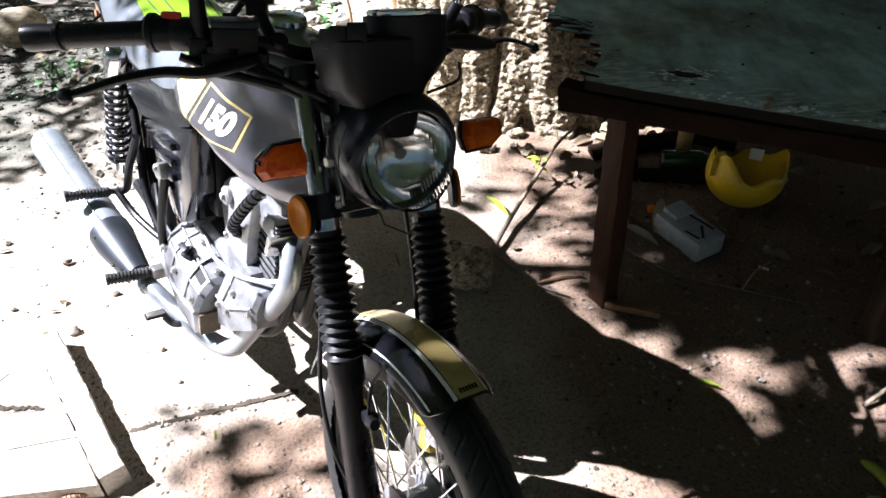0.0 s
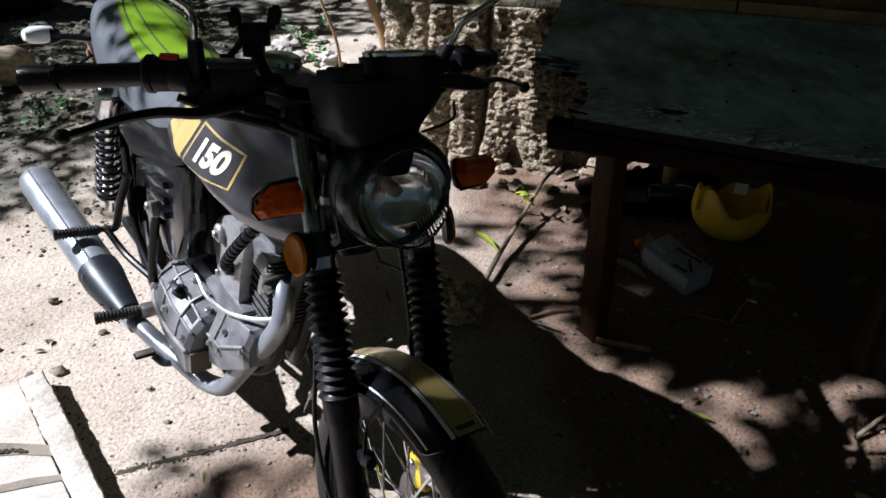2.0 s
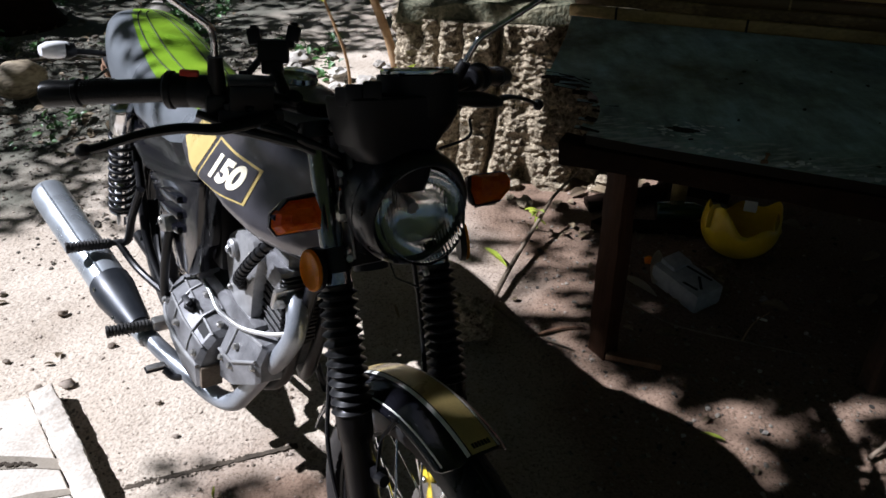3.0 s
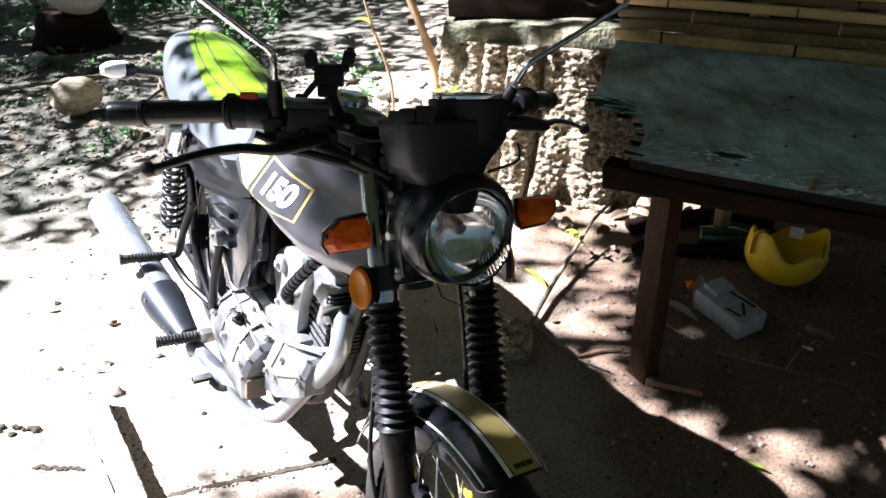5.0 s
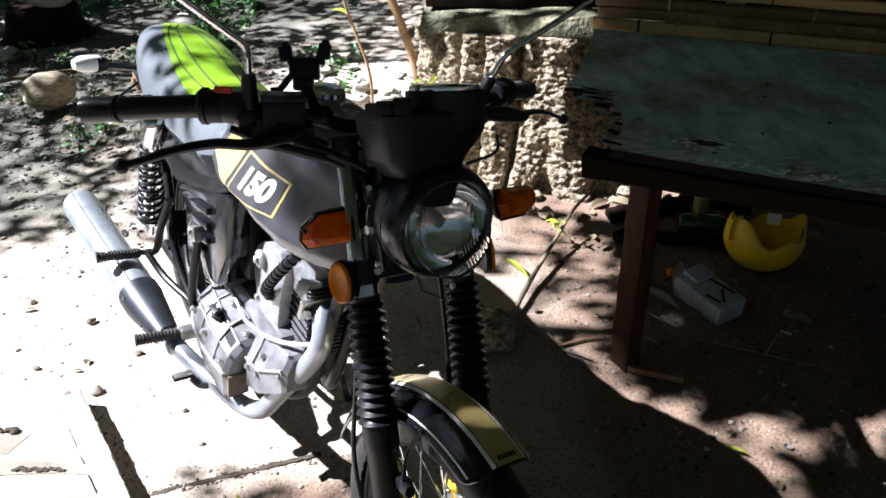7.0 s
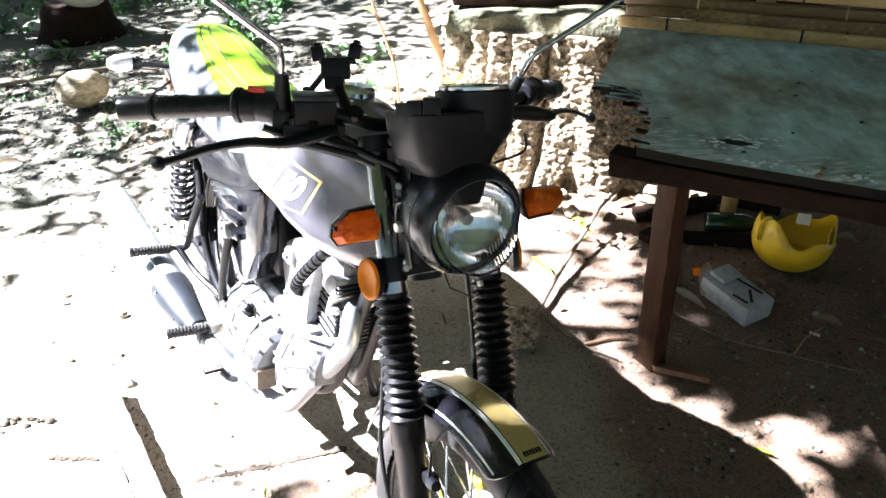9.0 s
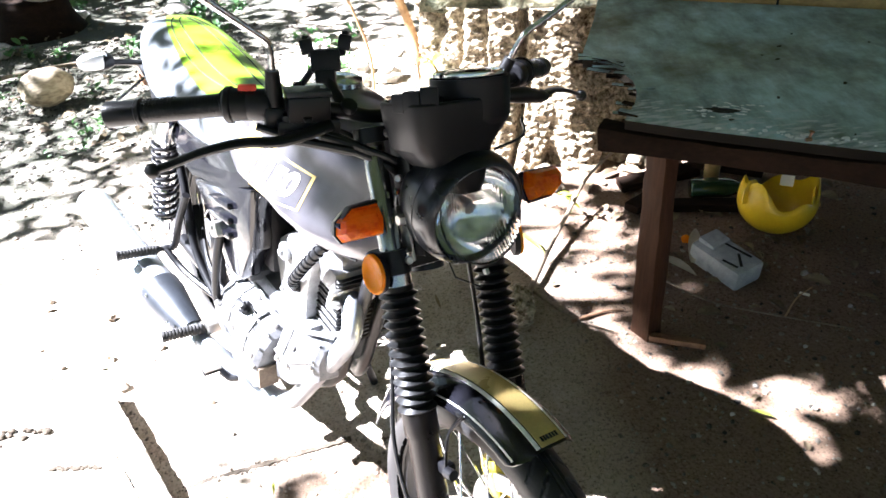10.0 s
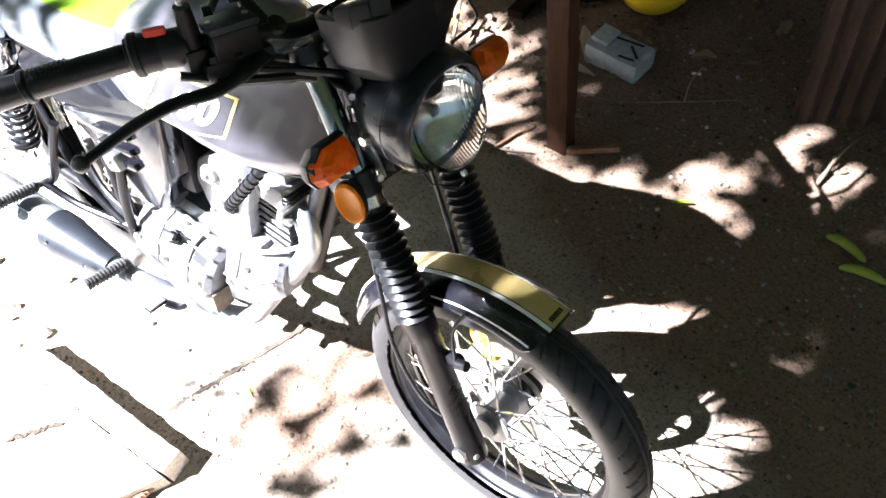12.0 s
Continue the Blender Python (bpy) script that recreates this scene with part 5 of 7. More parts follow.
part("plug_socket", lathe([(0.013, 0), (0.014, 0.012), (0.010, 0.018), (0, 0.018)], (0.086, -0.556, 0.556), (0.6, 0.1, 0.4), 16), SATIN, engine)
part("carburettor", put(put(box((0.075, 0.07, 0.075), Matrix.Translation((0.045, -0.735, 0.628)), 0.012), lathe([(0.026, 0), (0.026, 0.05), (0.022, 0.06), (0, 0.06)], (0.045, -0.735, 0.655), (0, 0, 1), 20)), lathe([(0.022, 0), (0.022, 0.06)], (0.02, -0.70, 0.63), (0, 1, 0), 18)), ALU_BRIGHT, engine, "cast carburettor")
part("carburettor_bowl", lathe([(0.028, 0), (0.026, 0.03), (0.015, 0.036), (0, 0.036)], (0.05, -0.735, 0.60), (0, 0, -1), 18), ALU_DARK, engine)
part("breather_hose", tube(spline([(0.108, -0.77, 0.468), (0.114, -0.69, 0.472), (0.117, -0.635, 0.460), (0.117, -0.57, 0.474), (0.110, -0.51, 0.486), (0.085, -0.45, 0.503), (0.06, -0.41, 0.522)], 8), 0.0046, 10), HOSE, engine, "silver braided hose")
part("clutch_arm", put(put(tube([V(0.105, -0.86, 0.455), V(0.112, -0.80, 0.478), V(0.10, -0.73, 0.490)], 0.009, 10), box((0.05, 0.035, 0.022), Matrix.Translation((0.10, -0.745, 0.492)), 0.006)), put(bolt(V(0.108, -0.80, 0.482), (0, 0, 1), 0.011, 0.014), bolt(V(0.12, -0.86, 0.45), (0.3, 0, 1), 0.010, 0.014))), ALU, engine)
part("drop_hose", tube(spline([(0.155, -0.805, 0.585), (0.165, -0.82, 0.50), (0.168, -0.835, 0.41), (0.16, -0.84, 0.34)], 6), 0.010, 12), RUBBER, bike, "black rubber hose")
part("hose_clip", put(box((0.035, 0.05, 0.035), Matrix.Translation((0.158, -0.80, 0.592)) @ Matrix.Rotation(0.4, 4, "X"), 0.008), bolt(V(0.175, -0.80, 0.60), (1, 0, 0.2), 0.008)), STEEL, bike)
for k in range(3):
    part("wiring", tube(spline([(0.10 + 0.01 * k, -1.12, 0.50), (0.125, -1.02, 0.40 - 0.014 * k), (0.13, -0.92, 0.37 - 0.012 * k), (0.12, -0.85, 0.36)], 6), 0.0065, 8), RUBBER, bike)

# exhaust
ph = spline([(0.035, -0.455, 0.590), (0.046, -0.412, 0.575), (0.056, -0.395, 0.53), (0.066, -0.425, 0.465), (0.080, -0.472, 0.397), (0.098, -0.515, 0.325), (0.115, -0.550, 0.275), (0.135, -0.615, 0.252), (0.160, -0.70, 0.258), (0.188, -0.80, 0.262), (0.208, -0.90, 0.268)], 7)
exh = part("exhaust_pipe", tube(ph, 0.0205, 20), PIPE, bike, "grey painted exhaust header pipe", sharp=60)
part("exhaust_flange", put(box((0.095, 0.014, 0.05), axes((0.036, -0.437, 0.588), (1, 0, 0), (0, 0.9, -0.3)), 0.006), put(bolt(V(0.072, -0.43, 0.588), (0, 0.9, -0.3), 0.009, 0.016), bolt(V(0.0, -0.43, 0.588), (0, 0.9, -0.3), 0.009, 0.016))), STEEL, exh)
m0, m1 = V(0.205, -0.86, 0.262), V(0.285, -1.56, 0.358)
mw = m1 - m0
muf = part("muffler", lathe([(0.021, 0), (0.024, 0.03), (0.035, 0.10), (0.043, 0.18), (0.047, 0.26), (0.049, mw.length - 0.03), (0.047, mw.length - 0.005), (0.044, mw.length), (0.034, mw.length - 0.004), (0.034, mw.length - 0.05), (0, mw.length - 0.05)], m0, mw, 40), MUFFLER, bike, "silver cylindrical muffler", sharp=30)
part("muffler_seam", tube([m0 + mw * t + V(0.022, 0, 0.0435) for t in (0.3, 0.6, 0.97)], 0.003, 6), MUFFLER, muf)
hs = []
ax = mw.normalized()
h1 = ax.cross(V(0, 0, 1)).normalized() * -1
h2 = V(0, 0, 1) - ax * ax.z
for i in range(9):
    t = 0.07 + 0.26 * i / 8
    r = 0.026 + 0.0205 * min(1, i / 6)
    c = m0 + mw * t
    hs.append([c + rr * (h1 * math.cos(a) + h2 * math.sin(a)) for rr, rg in ((r + 0.006, range(-40, 141, 12)), (r + 0.003, range(140, -41, -12))) for a in (radians(d) for d in rg)])
part("heat_shield", loft(hs), SHIELD, muf, "dark grey heat shield", sharp=50)
for t in (0.12, 0.29):
    part("shield_screw", bolt(m0 + mw * t + h1 * 0.047 + h2 * 0.02, h1 + h2 * 0.4, 0.006, 0.005), CHROME, muf)
# brake pedal
part("brake_pedal", put(tube(spline([(0.150, -0.71, 0.295), (0.170, -0.70, 0.262), (0.190, -0.715, 0.250), (0.205, -0.735, 0.262)], 6), 0.009, 10), box((0.046, 0.022, 0.006), Matrix.Translation((0.222, -0.743, 0.266)), 0.002)), SATIN, bike, "black brake pedal with a flat pad")
part("pedal_pad", box((0.040, 0.018, 0.004), Matrix.Translation((0.222, -0.743, 0.271)), 0.0015), STEEL, bike)
# stand on the left side
part("side_stand", put(tube([V(-0.11, -0.80, 0.27), V(-0.19, -0.76, 0.13), V(-0.245, -0.735, -0.045)], 0.011, 12), box((0.05, 0.07, 0.008), Matrix.Translation((-0.25, -0.732, -0.048)) @ Matrix.Rotation(radians(-12), 4, "Y"), 0.003)), SATIN, bike, "black side stand")

# ---- ground ----
rng = random.Random(7)


def ground_z(x, y):
    """Height of the yard's surface."""
    p = V(x, y, 0)
    far = max(0.0, math.hypot(x - 0.2, y - 1.3) - 2.2)
    z = 0.006 * noise.noise(p * 2.3) + 0.004 * noise.noise(p * 7.0 + V(3, 1, 0)) + 0.0022 * noise.noise(p * 23.0 + V(9, 4, 0))
    z += min(far, 3.0) * 0.02 * noise.noise(p * 0.8 + V(5, 5, 0))
    return z - 0.004


NG = 330
gc = [0.55 * math.sinh(5.1 * (2 * i / (NG - 1) - 1)) for i in range(NG)]
verts = [(0.0 + a, 1.4 + b, ground_z(a, 1.4 + b)) for b in gc for a in gc]
faces = [(j * NG + i, j * NG + i + 1, (j + 1) * NG + i + 1, (j + 1) * NG + i) for j in range(NG - 1) for i in range(NG - 1)]
me = bpy.data.meshes.new("ground")
me.from_pydata(verts, [], faces)
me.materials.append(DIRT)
me.polygons.foreach_set("use_smooth", [True] * len(me.polygons))
thing("ground", me, None, "bare sandy dirt ground with small clods", "ground", kind="structure")


def scatter(name, count, area, smin, smax, material, label, seed, keep=None, sub=1, flat=0.6):
    """Loose small stones or clods as one mesh."""
    r = random.Random(seed)
    vs, fs = [], []
    protos = []
    for _ in range(8):
        b = rough_ball((1, 1, flat), r, sub, 0.35, 1.6)
        protos.append(([v.co.copy() for v in b.verts], [[v.index for v in f.verts] for f in b.faces]))
        b.free()
    n = 0
    while n < count:
        x, y = r.uniform(area[0], area[1]), r.uniform(area[2], area[3])
        if keep and not keep(x, y, r):
            continue
        n += 1
        s = smin * (smax / smin) ** (r.random() ** 2.2)
        pv, pf = protos[r.randrange(8)]
        m = Matrix.Translation((x, y, ground_z(x, y) + s * 0.25)) @ Matrix.Rotation(r.uniform(0, 6.28), 4, "Z") @ Matrix.Diagonal((s * r.uniform(0.7, 1.4), s, s, 1))
        o = len(vs)
        vs += [tuple(m @ v) for v in pv]
        fs += [[o + i for i in f] for f in pf]
    me = bpy.data.meshes.new(name)
    me.from_pydata(vs, [], fs)
    me.materials.append(material)
    return thing(name, me, None, label, "gravel", kind="stuff")


scatter("gravel", 5200, (-2.6, 1.9, 0.3, 3.6), 0.0014, 0.0075, CLOD, "scattered grit and earth clods on the dirt", 3)
scatter("gravel", 900, (-5.5, 1.5, 3.0, 9.0), 0.006, 0.024, CLOD, "loose stones and clods along the yard", 4)
scatter("gravel", 11000, (-3.6, -0.9, 1.9, 4.8), 0.003, 0.014, DAMP, "dark crumbly soil with grit", 6, keep=lambda x, y, r: noise.noise(V(x, y, 0) * 1.3) + 0.45 * (y - 2.6) - 0.5 * (x + 1.6) > r.uniform(-0.2, 0.5))
scatter("gravel", 420, (-0.62, 0.0, 0.72, 1.25), 0.0015, 0.0075, CLOD, "brown clods beside the front wheel", 7)
scatter("gravel", 2600, (0.35, 1.5, 0.5, 2.2), 0.0018, 0.008, DAMP, "brown clods in front of the table", 8)
scatter("gravel", 420, (-3.6, -1.2, 2.3, 5.6), 0.005, 0.018, CLOD, "damp clods and leaf scraps on dark soil", 5)


def stone(x, y, rad, label, seed, sink=0.25, material=None, group="", turn=0.0, sub=3, base=0.0):
    r = random.Random(seed)
    return thing("stone", rough_ball(rad, r, sub, 0.5, 1.9), material or STONE, label, "stone", sharp=42 if sub < 4 else 0, m=Matrix.Translation((x, y, base + ground_z(x, y) + rad[2] * (1 - sink))) @ Matrix.Rotation(turn, 4, "Z"), group=group)


# small clods lying near the slab and the pegs
for i, (x, y, s) in enumerate([(-0.985, 1.51, 0.022), (-0.915, 1.665, 0.014), (-1.13, 1.83, 0.018), (-1.385, 1.955, 0.016), (-0.70, 1.42, 0.010), (-0.62, 1.30, 0.009), (-1.06, 1.50, 0.016), (-1.21, 1.62, 0.012)]):
    stone(x, y, (s * 0.9, s * 0.7, s * 0.6), "small brown clod on the dirt", 40 + i, material=CLOD, group="clods near the slab", sub=2)
# pale rubble heap between the path and the coral pier
rr = random.Random(21)
for i in range(60):
    x, y = rr.uniform(-0.75, 0.22), rr.uniform(2.6, 4.4)
    s = rr.uniform(0.02, 0.065)
    stone(x, y, (s * rr.uniform(0.9, 1.6), s, s * rr.uniform(0.5, 0.8)), "pale rough stone in a rubble heap", 100 + i, 0.3, group="rubble stones", turn=rr.uniform(0, 3), sub=3)
for i in range(18):
    x, y = rr.uniform(-3.6, -1.6), rr.uniform(4.6, 7.6)
    s = rr.uniform(0.03, 0.09)
    stone(x, y, (s * rr.uniform(0.9, 1.4), s, s * rr.uniform(0.55, 0.85)), "rounded stone among low herbs", 200 + i, 0.3, group="border stones", turn=rr.uniform(0, 3), sub=2)
# big boulder on a dark stump
thing("tree_stump", lathe([(0.36, -0.05), (0.29, 0.04), (0.25, 0.12), (0.24, 0.22), (0.20, 0.25), (0, 0.26)], (-2.80, 5.14, 0), (0.05, 0, 1), 28), DARKWOOD, "dark old tree stump under a boulder", "stump", sharp=0)
thing("stone", rough_ball((0.20, 0.18, 0.145), random.Random(301), 4, 0.10, 1.4), STONE, "large smooth pale boulder resting on a stump", "stone", sharp=0, m=Matrix.Translation((-2.64, 5.04, 0.385)))

# coconut
bm = bmesh.new()
bmesh.ops.create_uvsphere(bm, u_segments=40, v_segments=24, radius=1)
for v in bm.verts:
    a = math.atan2(v.co.y, v.co.z)
    k = 1 + 0.07 * math.cos(3 * a) + 0.05 * noise.noise(v.co * 2.2) + 0.015 * noise.noise(V(v.co.x * 2, a * 9, 0))
    v.co = V(v.co.x * 0.134 * (1 + 0.06 * v.co.z), v.co.y * 0.105, v.co.z * 0.100) * k
coco = thing("coconut", bm, HUSK, "dry tan coconut in its husk on the dirt", "coconut", sharp=0, m=pose(-2.13, 3.76, 0.094, 0, 0, 20))

# concrete slab with a plank along its edge
ed = V(0.61, -0.79, 0)
p0, p1 = V(-0.993, 1.468, 0), V(-0.647, 1.008, 0)
en = V(-0.79, -0.61, 0)
pl = [p0, p1, p1 + en * 0.06, p0 + en * 0.06]
bm = slab([(q.x, q.y) for q in pl], -0.01, 0.056, 0.004)
bmesh.ops.subdivide_edges(bm, edges=[e for e in bm.edges if e.calc_length() > 0.2], cuts=60)
for v in bm.verts:
    v.co += V(noise.noise(v.co * 20), noise.noise(v.co * 20 + V(7, 0, 0)), noise.noise(v.co * 26 + V(0, 5, 0))) * 0.005
    v.co += V(noise.noise(v.co * 70), noise.noise(v.co * 70 + V(7, 0, 0)), noise.noise(v.co * 80)) * 0.004
thing("plank", bm, SLAB, "pale weathered plank edging a concrete slab", "plank")
q0, q1 = p0 + en * 0.063, p1 + en * 0.063
thing("concrete_slab", slab([(q0.x, q0.y), (q1.x, q1.y), (q1.x - 1.2, q1.y - 0.10), (q0.x - 1.2, q0.y - 0.16)], -0.02, 0.042, 0.006), SLAB, "flat pale concrete slab set in the dirt", "slab")
# beige cement showing where the pale skim has broken away, with dark crumbs in the break
for out, lift in (([(-1.50, 1.275), (-1.30, 1.246), (-1.17, 1.247), (-1.085, 1.234), (-0.96, 1.222), (-0.843, 1.206), (-0.836, 1.19), (-0.822, 1.172), (-0.93, 1.186), (-1.077, 1.186), (-1.26, 1.180), (-1.50, 1.205)], 0.003),
                  ([(-1.42, 1.345), (-1.20, 1.325), (-1.06, 1.320), (-1.075, 1.292), (-1.094, 1.251), (-1.16, 1.262), (-1.42, 1.285)], 0.002),
                  ([(-0.95, 1.098), (-0.88, 1.114), (-0.782, 1.122), (-0.776, 1.106), (-0.86, 1.092), (-0.95, 1.075)], 0.003)):
    thing("cement_patch", slab(out, 0.040, 0.042 + lift, 0.001), CEMENT, "beige cement patch in a pale concrete slab", "cement", group="cement patches in the slab")
rk = random.Random(91)
for i in range(16):
    k = i / 15
    sz = rk.uniform(0.003, 0.0065)
    x, y = -1.05 + 0.13 * k, 1.202 - 0.010 * k + rk.uniform(-0.004, 0.004)
    stone(x, y, (sz * 1.6, sz, sz * 0.7), "dark crumb on the cement", 700 + i, material=JOINT, group="crumbs on the slab", sub=2, base=0.0445 - ground_z(x, y))
for i in range(14):
    sz = rk.uniform(0.004, 0.011)
    x, y = rk.uniform(-1.27, -1.10), 1.325 + rk.uniform(-0.035, 0.02)
    stone(x, y, (sz * 1.3, sz, sz * 0.7), "dark crumb on the cement", 730 + i, material=JOINT, group="crumbs on the slab", sub=2, base=0.043 - ground_z(x, y))
bm = tube([V(-0.80, 0.94, 0.012), V(-0.72, 0.985, 0.012)], 0.011, 14)
for k in range(10):
    put(bm, lathe([(0.0105, -0.002), (0.0128, 0), (0.0105, 0.002)], V(-0.80, 0.94, 0.012).lerp(V(-0.72, 0.985, 0.012), (k + 0.5) / 10), (0.08, 0.045, 0), 14))
thing("steel_rod", bm, RUST, "short ribbed steel rod on the ground", "rod")

# joint filled with dark dirt, and crumbs along it and along the plank's foot
a0, a1 = V(-0.70, 1.150, 0), V(-0.30, 1.252, 0)
side = V(-(a1 - a0).y, (a1 - a0).x, 0).normalized()
one = [a0.lerp(a1, k / 60) + side * (0.006 + 0.005 * noise.noise(V(k * 0.5, 0, 0)) + 0.003 * noise.noise(V(k * 1.7, 5, 0))) for k in range(61)]
two = [a0.lerp(a1, k / 60) - side * (0.006 + 0.005 * noise.noise(V(k * 0.5, 9, 0)) + 0.003 * noise.noise(V(k * 1.7, 7, 0))) for k in range(60, -1, -1)]
thing("ground_joint", slab([(q.x, q.y) for q in one + two], 0.0, 0.004, 0.0, Matrix.Translation((0, 0, ground_z(-0.5, 1.2)))), JOINT, "narrow joint filled with dark dirt across the ground", "joint", kind="structure")
scatter("gravel", 200, (-0.72, -0.28, 1.13, 1.27), 0.0015, 0.005, JOINT, "dirt crumbs along the joint", 9, keep=lambda x, y, r: abs((x - a0.x) * side.x + (y - a0.y) * side.y) < 0.014)
scatter("gravel", 80, (-1.0, -0.6, 0.98, 1.52), 0.002, 0.006, DAMP, "dirt crumbs along the plank's foot", 10, keep=lambda x, y, r: 0 < (x - p0.x) * -en.x + (y - p0.y) * -en.y < 0.03)

# ---- table ----
TA = V(0.87, -0.475, 0).normalized()
table = holder("table", "rough outdoor table with a weathered grey-green top on timber legs", "table", Matrix.Translation((0.53, 1.50, 0)))
TI = Matrix.Translation((-0.53, -1.50, 0))
top = [(0.432, 1.522), (0.528, 1.463), (0.53 + 1.5 * TA.x, 1.463 + 1.5 * TA.y), (0.563 + 1.9 * TA.x, 2.425 + 1.9 * TA.y), (0.563, 2.425), (0.50, 2.20), (0.424, 1.968), (0.410, 1.905), (0.435, 1.885), (0.478, 1.850), (0.487, 1.80), (0.503, 1.735), (0.500, 1.69), (0.492, 1.649), (0.474, 1.60), (0.452, 1.562)]
bm = slab(top, 0.657, 0.680, 0.0)
bmesh.ops.transform(bm, matrix=TI, verts=bm.verts)
tt = part("tabletop", bm, BOARD, table, "peeling grey-green painted board with a broken corner")
# splintered layers at the broken corner and paint chips
for i, (x, y, a, L, wd) in enumerate([(0.445, 1.885, 10, 0.10, 0.018), (0.470, 1.868, -8, 0.085, 0.014), (0.43, 1.915, 4, 0.06, 0.016), (0.486, 1.835, -30, 0.05, 0.010)]):
    part("splinter", box((L, wd, 0.005), TI @ Matrix.Translation((x, y, 0.684 + 0.004 * (i % 2))) @ Matrix.Rotation(radians(a - 18), 4, "Z") @ Matrix.Rotation(radians(5), 4, "Y"), 0.001, 1), BOARD, table)
rk = random.Random(15)
edge = [(0.424, 1.968), (0.435, 1.885), (0.487, 1.80), (0.503, 1.735), (0.492, 1.649), (0.452, 1.562), (0.432, 1.522)]
for (xa, ya), (xb, yb) in zip(edge, edge[1:]):
    for k in range(4):
        t = rk.random()
        x, y = xa + (xb - xa) * t, ya + (yb - ya) * t
        part("splinter", box((rk.uniform(0.03, 0.10), rk.uniform(0.005, 0.016), 0.004), TI @ Matrix.Translation((x + rk.uniform(-0.01, 0.03), y, 0.660 + rk.uniform(0, 0.022))) @ Matrix.Rotation(radians(-28 + rk.uniform(-10, 10)), 4, "Z") @ Matrix.Rotation(radians(rk.uniform(-4, 4)), 4, "Y"), 0.001, 1), DARKWOOD if k % 2 else BOARD, table)
rr = random.Random(5)
bm = bmesh.new()
for i in range(46):
    t = 0.25 + 0.09 * rr.gauss(0, 1) if i < 30 else rr.uniform(0.05, 0.7)
    q = V(0.53, 1.470, 0.6812) + TA * t + V(0.475, 0.87, 0) * abs(rr.gauss(0.012, 0.012))
    s = rr.uniform(0.003, 0.010)
    put(bm, slab([(s * rr.uniform(0.6, 1.3) * math.cos(a), s * rr.uniform(0.4, 0.8) * math.sin(a)) for a in (k * 1.05 for k in range(6))], 0, 0.0015, 0, TI @ Matrix.Translation(q)))
for i in range(40):
    a, q = rr.uniform(0, 6.28), rr.gauss(0.035, 0.014)
    s = rr.uniform(0.0015, 0.005)
    put(bm, slab([(s * 1.8 * math.cos(b), s * rr.uniform(0.3, 0.7) * math.sin(b)) for b in (k * 1.05 for k in range(6))], 0, 0.0012, 0, TI @ Matrix.Translation((0.652 + 1.5 * q * math.cos(a), 1.518 + q * math.sin(a) * 0.7, 0.6804)) @ Matrix.Rotation(-0.5, 4, "Z")))
part("chipped_paint", bm, CHIP, table, "flakes of white paint", kind="stuff")
for i in range(30):
    q = V(0.53, 1.47, 0) + TA * rr.uniform(0.05, 1.1) + V(0.475, 0.87, 0) * rr.uniform(0.05, 0.8)
    s = rr.uniform(0.003, 0.008)
    part("dent", slab([(s * math.cos(a), s * rr.uniform(0.4, 0.8) * math.sin(a)) for a in (k * 1.05 for k in range(6))], 0, 0.0012, 0, TI @ Matrix.Translation((q.x, q.y, 0.6803)) @ Matrix.Rotation(rr.uniform(0, 3), 4, "Z")), KNOT, table)
part("knot_hole", put(slab([(0.035 * math.cos(a) * (1 + 0.3 * math.sin(3 * a)), 0.012 * math.sin(a)) for a in (k * 0.4 for k in range(15))], 0, 0.0014, 0, TI @ Matrix.Translation((0.652, 1.518, 0.6803)) @ Matrix.Rotation(-0.4, 4, "Z")), box((0.05, 0.008, 0.003), TI @ Matrix.Translation((0.655, 1.52, 0.6815)) @ Matrix.Rotation(-0.7, 4, "Z"), 0)), KNOT, table)
part("nail", put(lathe([(0.003, 0), (0.003, 0.022), (0.006, 0.023), (0, 0.024)], TI @ V(0.772, 1.352, 0.675), (0.1, -0.1, 1), 8), box((0.014, 0.008, 0.012), TI @ Matrix.Translation((0.768, 1.345, 0.680)), 0.002)), RUST, table)


def beam(a, b, w, h, material, parent, name, bevel=0.006, label="", rough=0.006):
    a, b = Vector(a), Vector(b)
    bm = box(((b - a).length, w, h), axes((a + b) / 2, b - a, V(0, 0, 1).cross(b - a)), bevel)
    bmesh.ops.subdivide_edges(bm, edges=[e for e in bm.edges if e.calc_length() > 0.3], cuts=16)
    for v in bm.verts:
        v.co += V(noise.noise(v.co * 13), noise.noise(v.co * 13 + V(7, 0, 0)), noise.noise(v.co * 13 + V(0, 9, 0))) * rough
    return part(name, bm, material, parent, label)


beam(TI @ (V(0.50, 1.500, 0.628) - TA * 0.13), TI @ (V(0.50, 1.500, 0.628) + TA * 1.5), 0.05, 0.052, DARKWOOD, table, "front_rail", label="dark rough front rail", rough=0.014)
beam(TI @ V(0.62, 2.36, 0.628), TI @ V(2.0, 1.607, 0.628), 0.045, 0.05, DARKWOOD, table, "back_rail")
for x, y in ((0.529, 1.538), (0.529 + 1.35 * TA.x, 1.538 + 1.35 * TA.y), (1.80, 1.69)):
    beam(TI @ V(x, y, -0.02), TI @ V(x + 0.006, y + 0.004, 0.605), 0.062, 0.054, WOOD, table, "leg", 0.004, "reddish-brown timber leg")

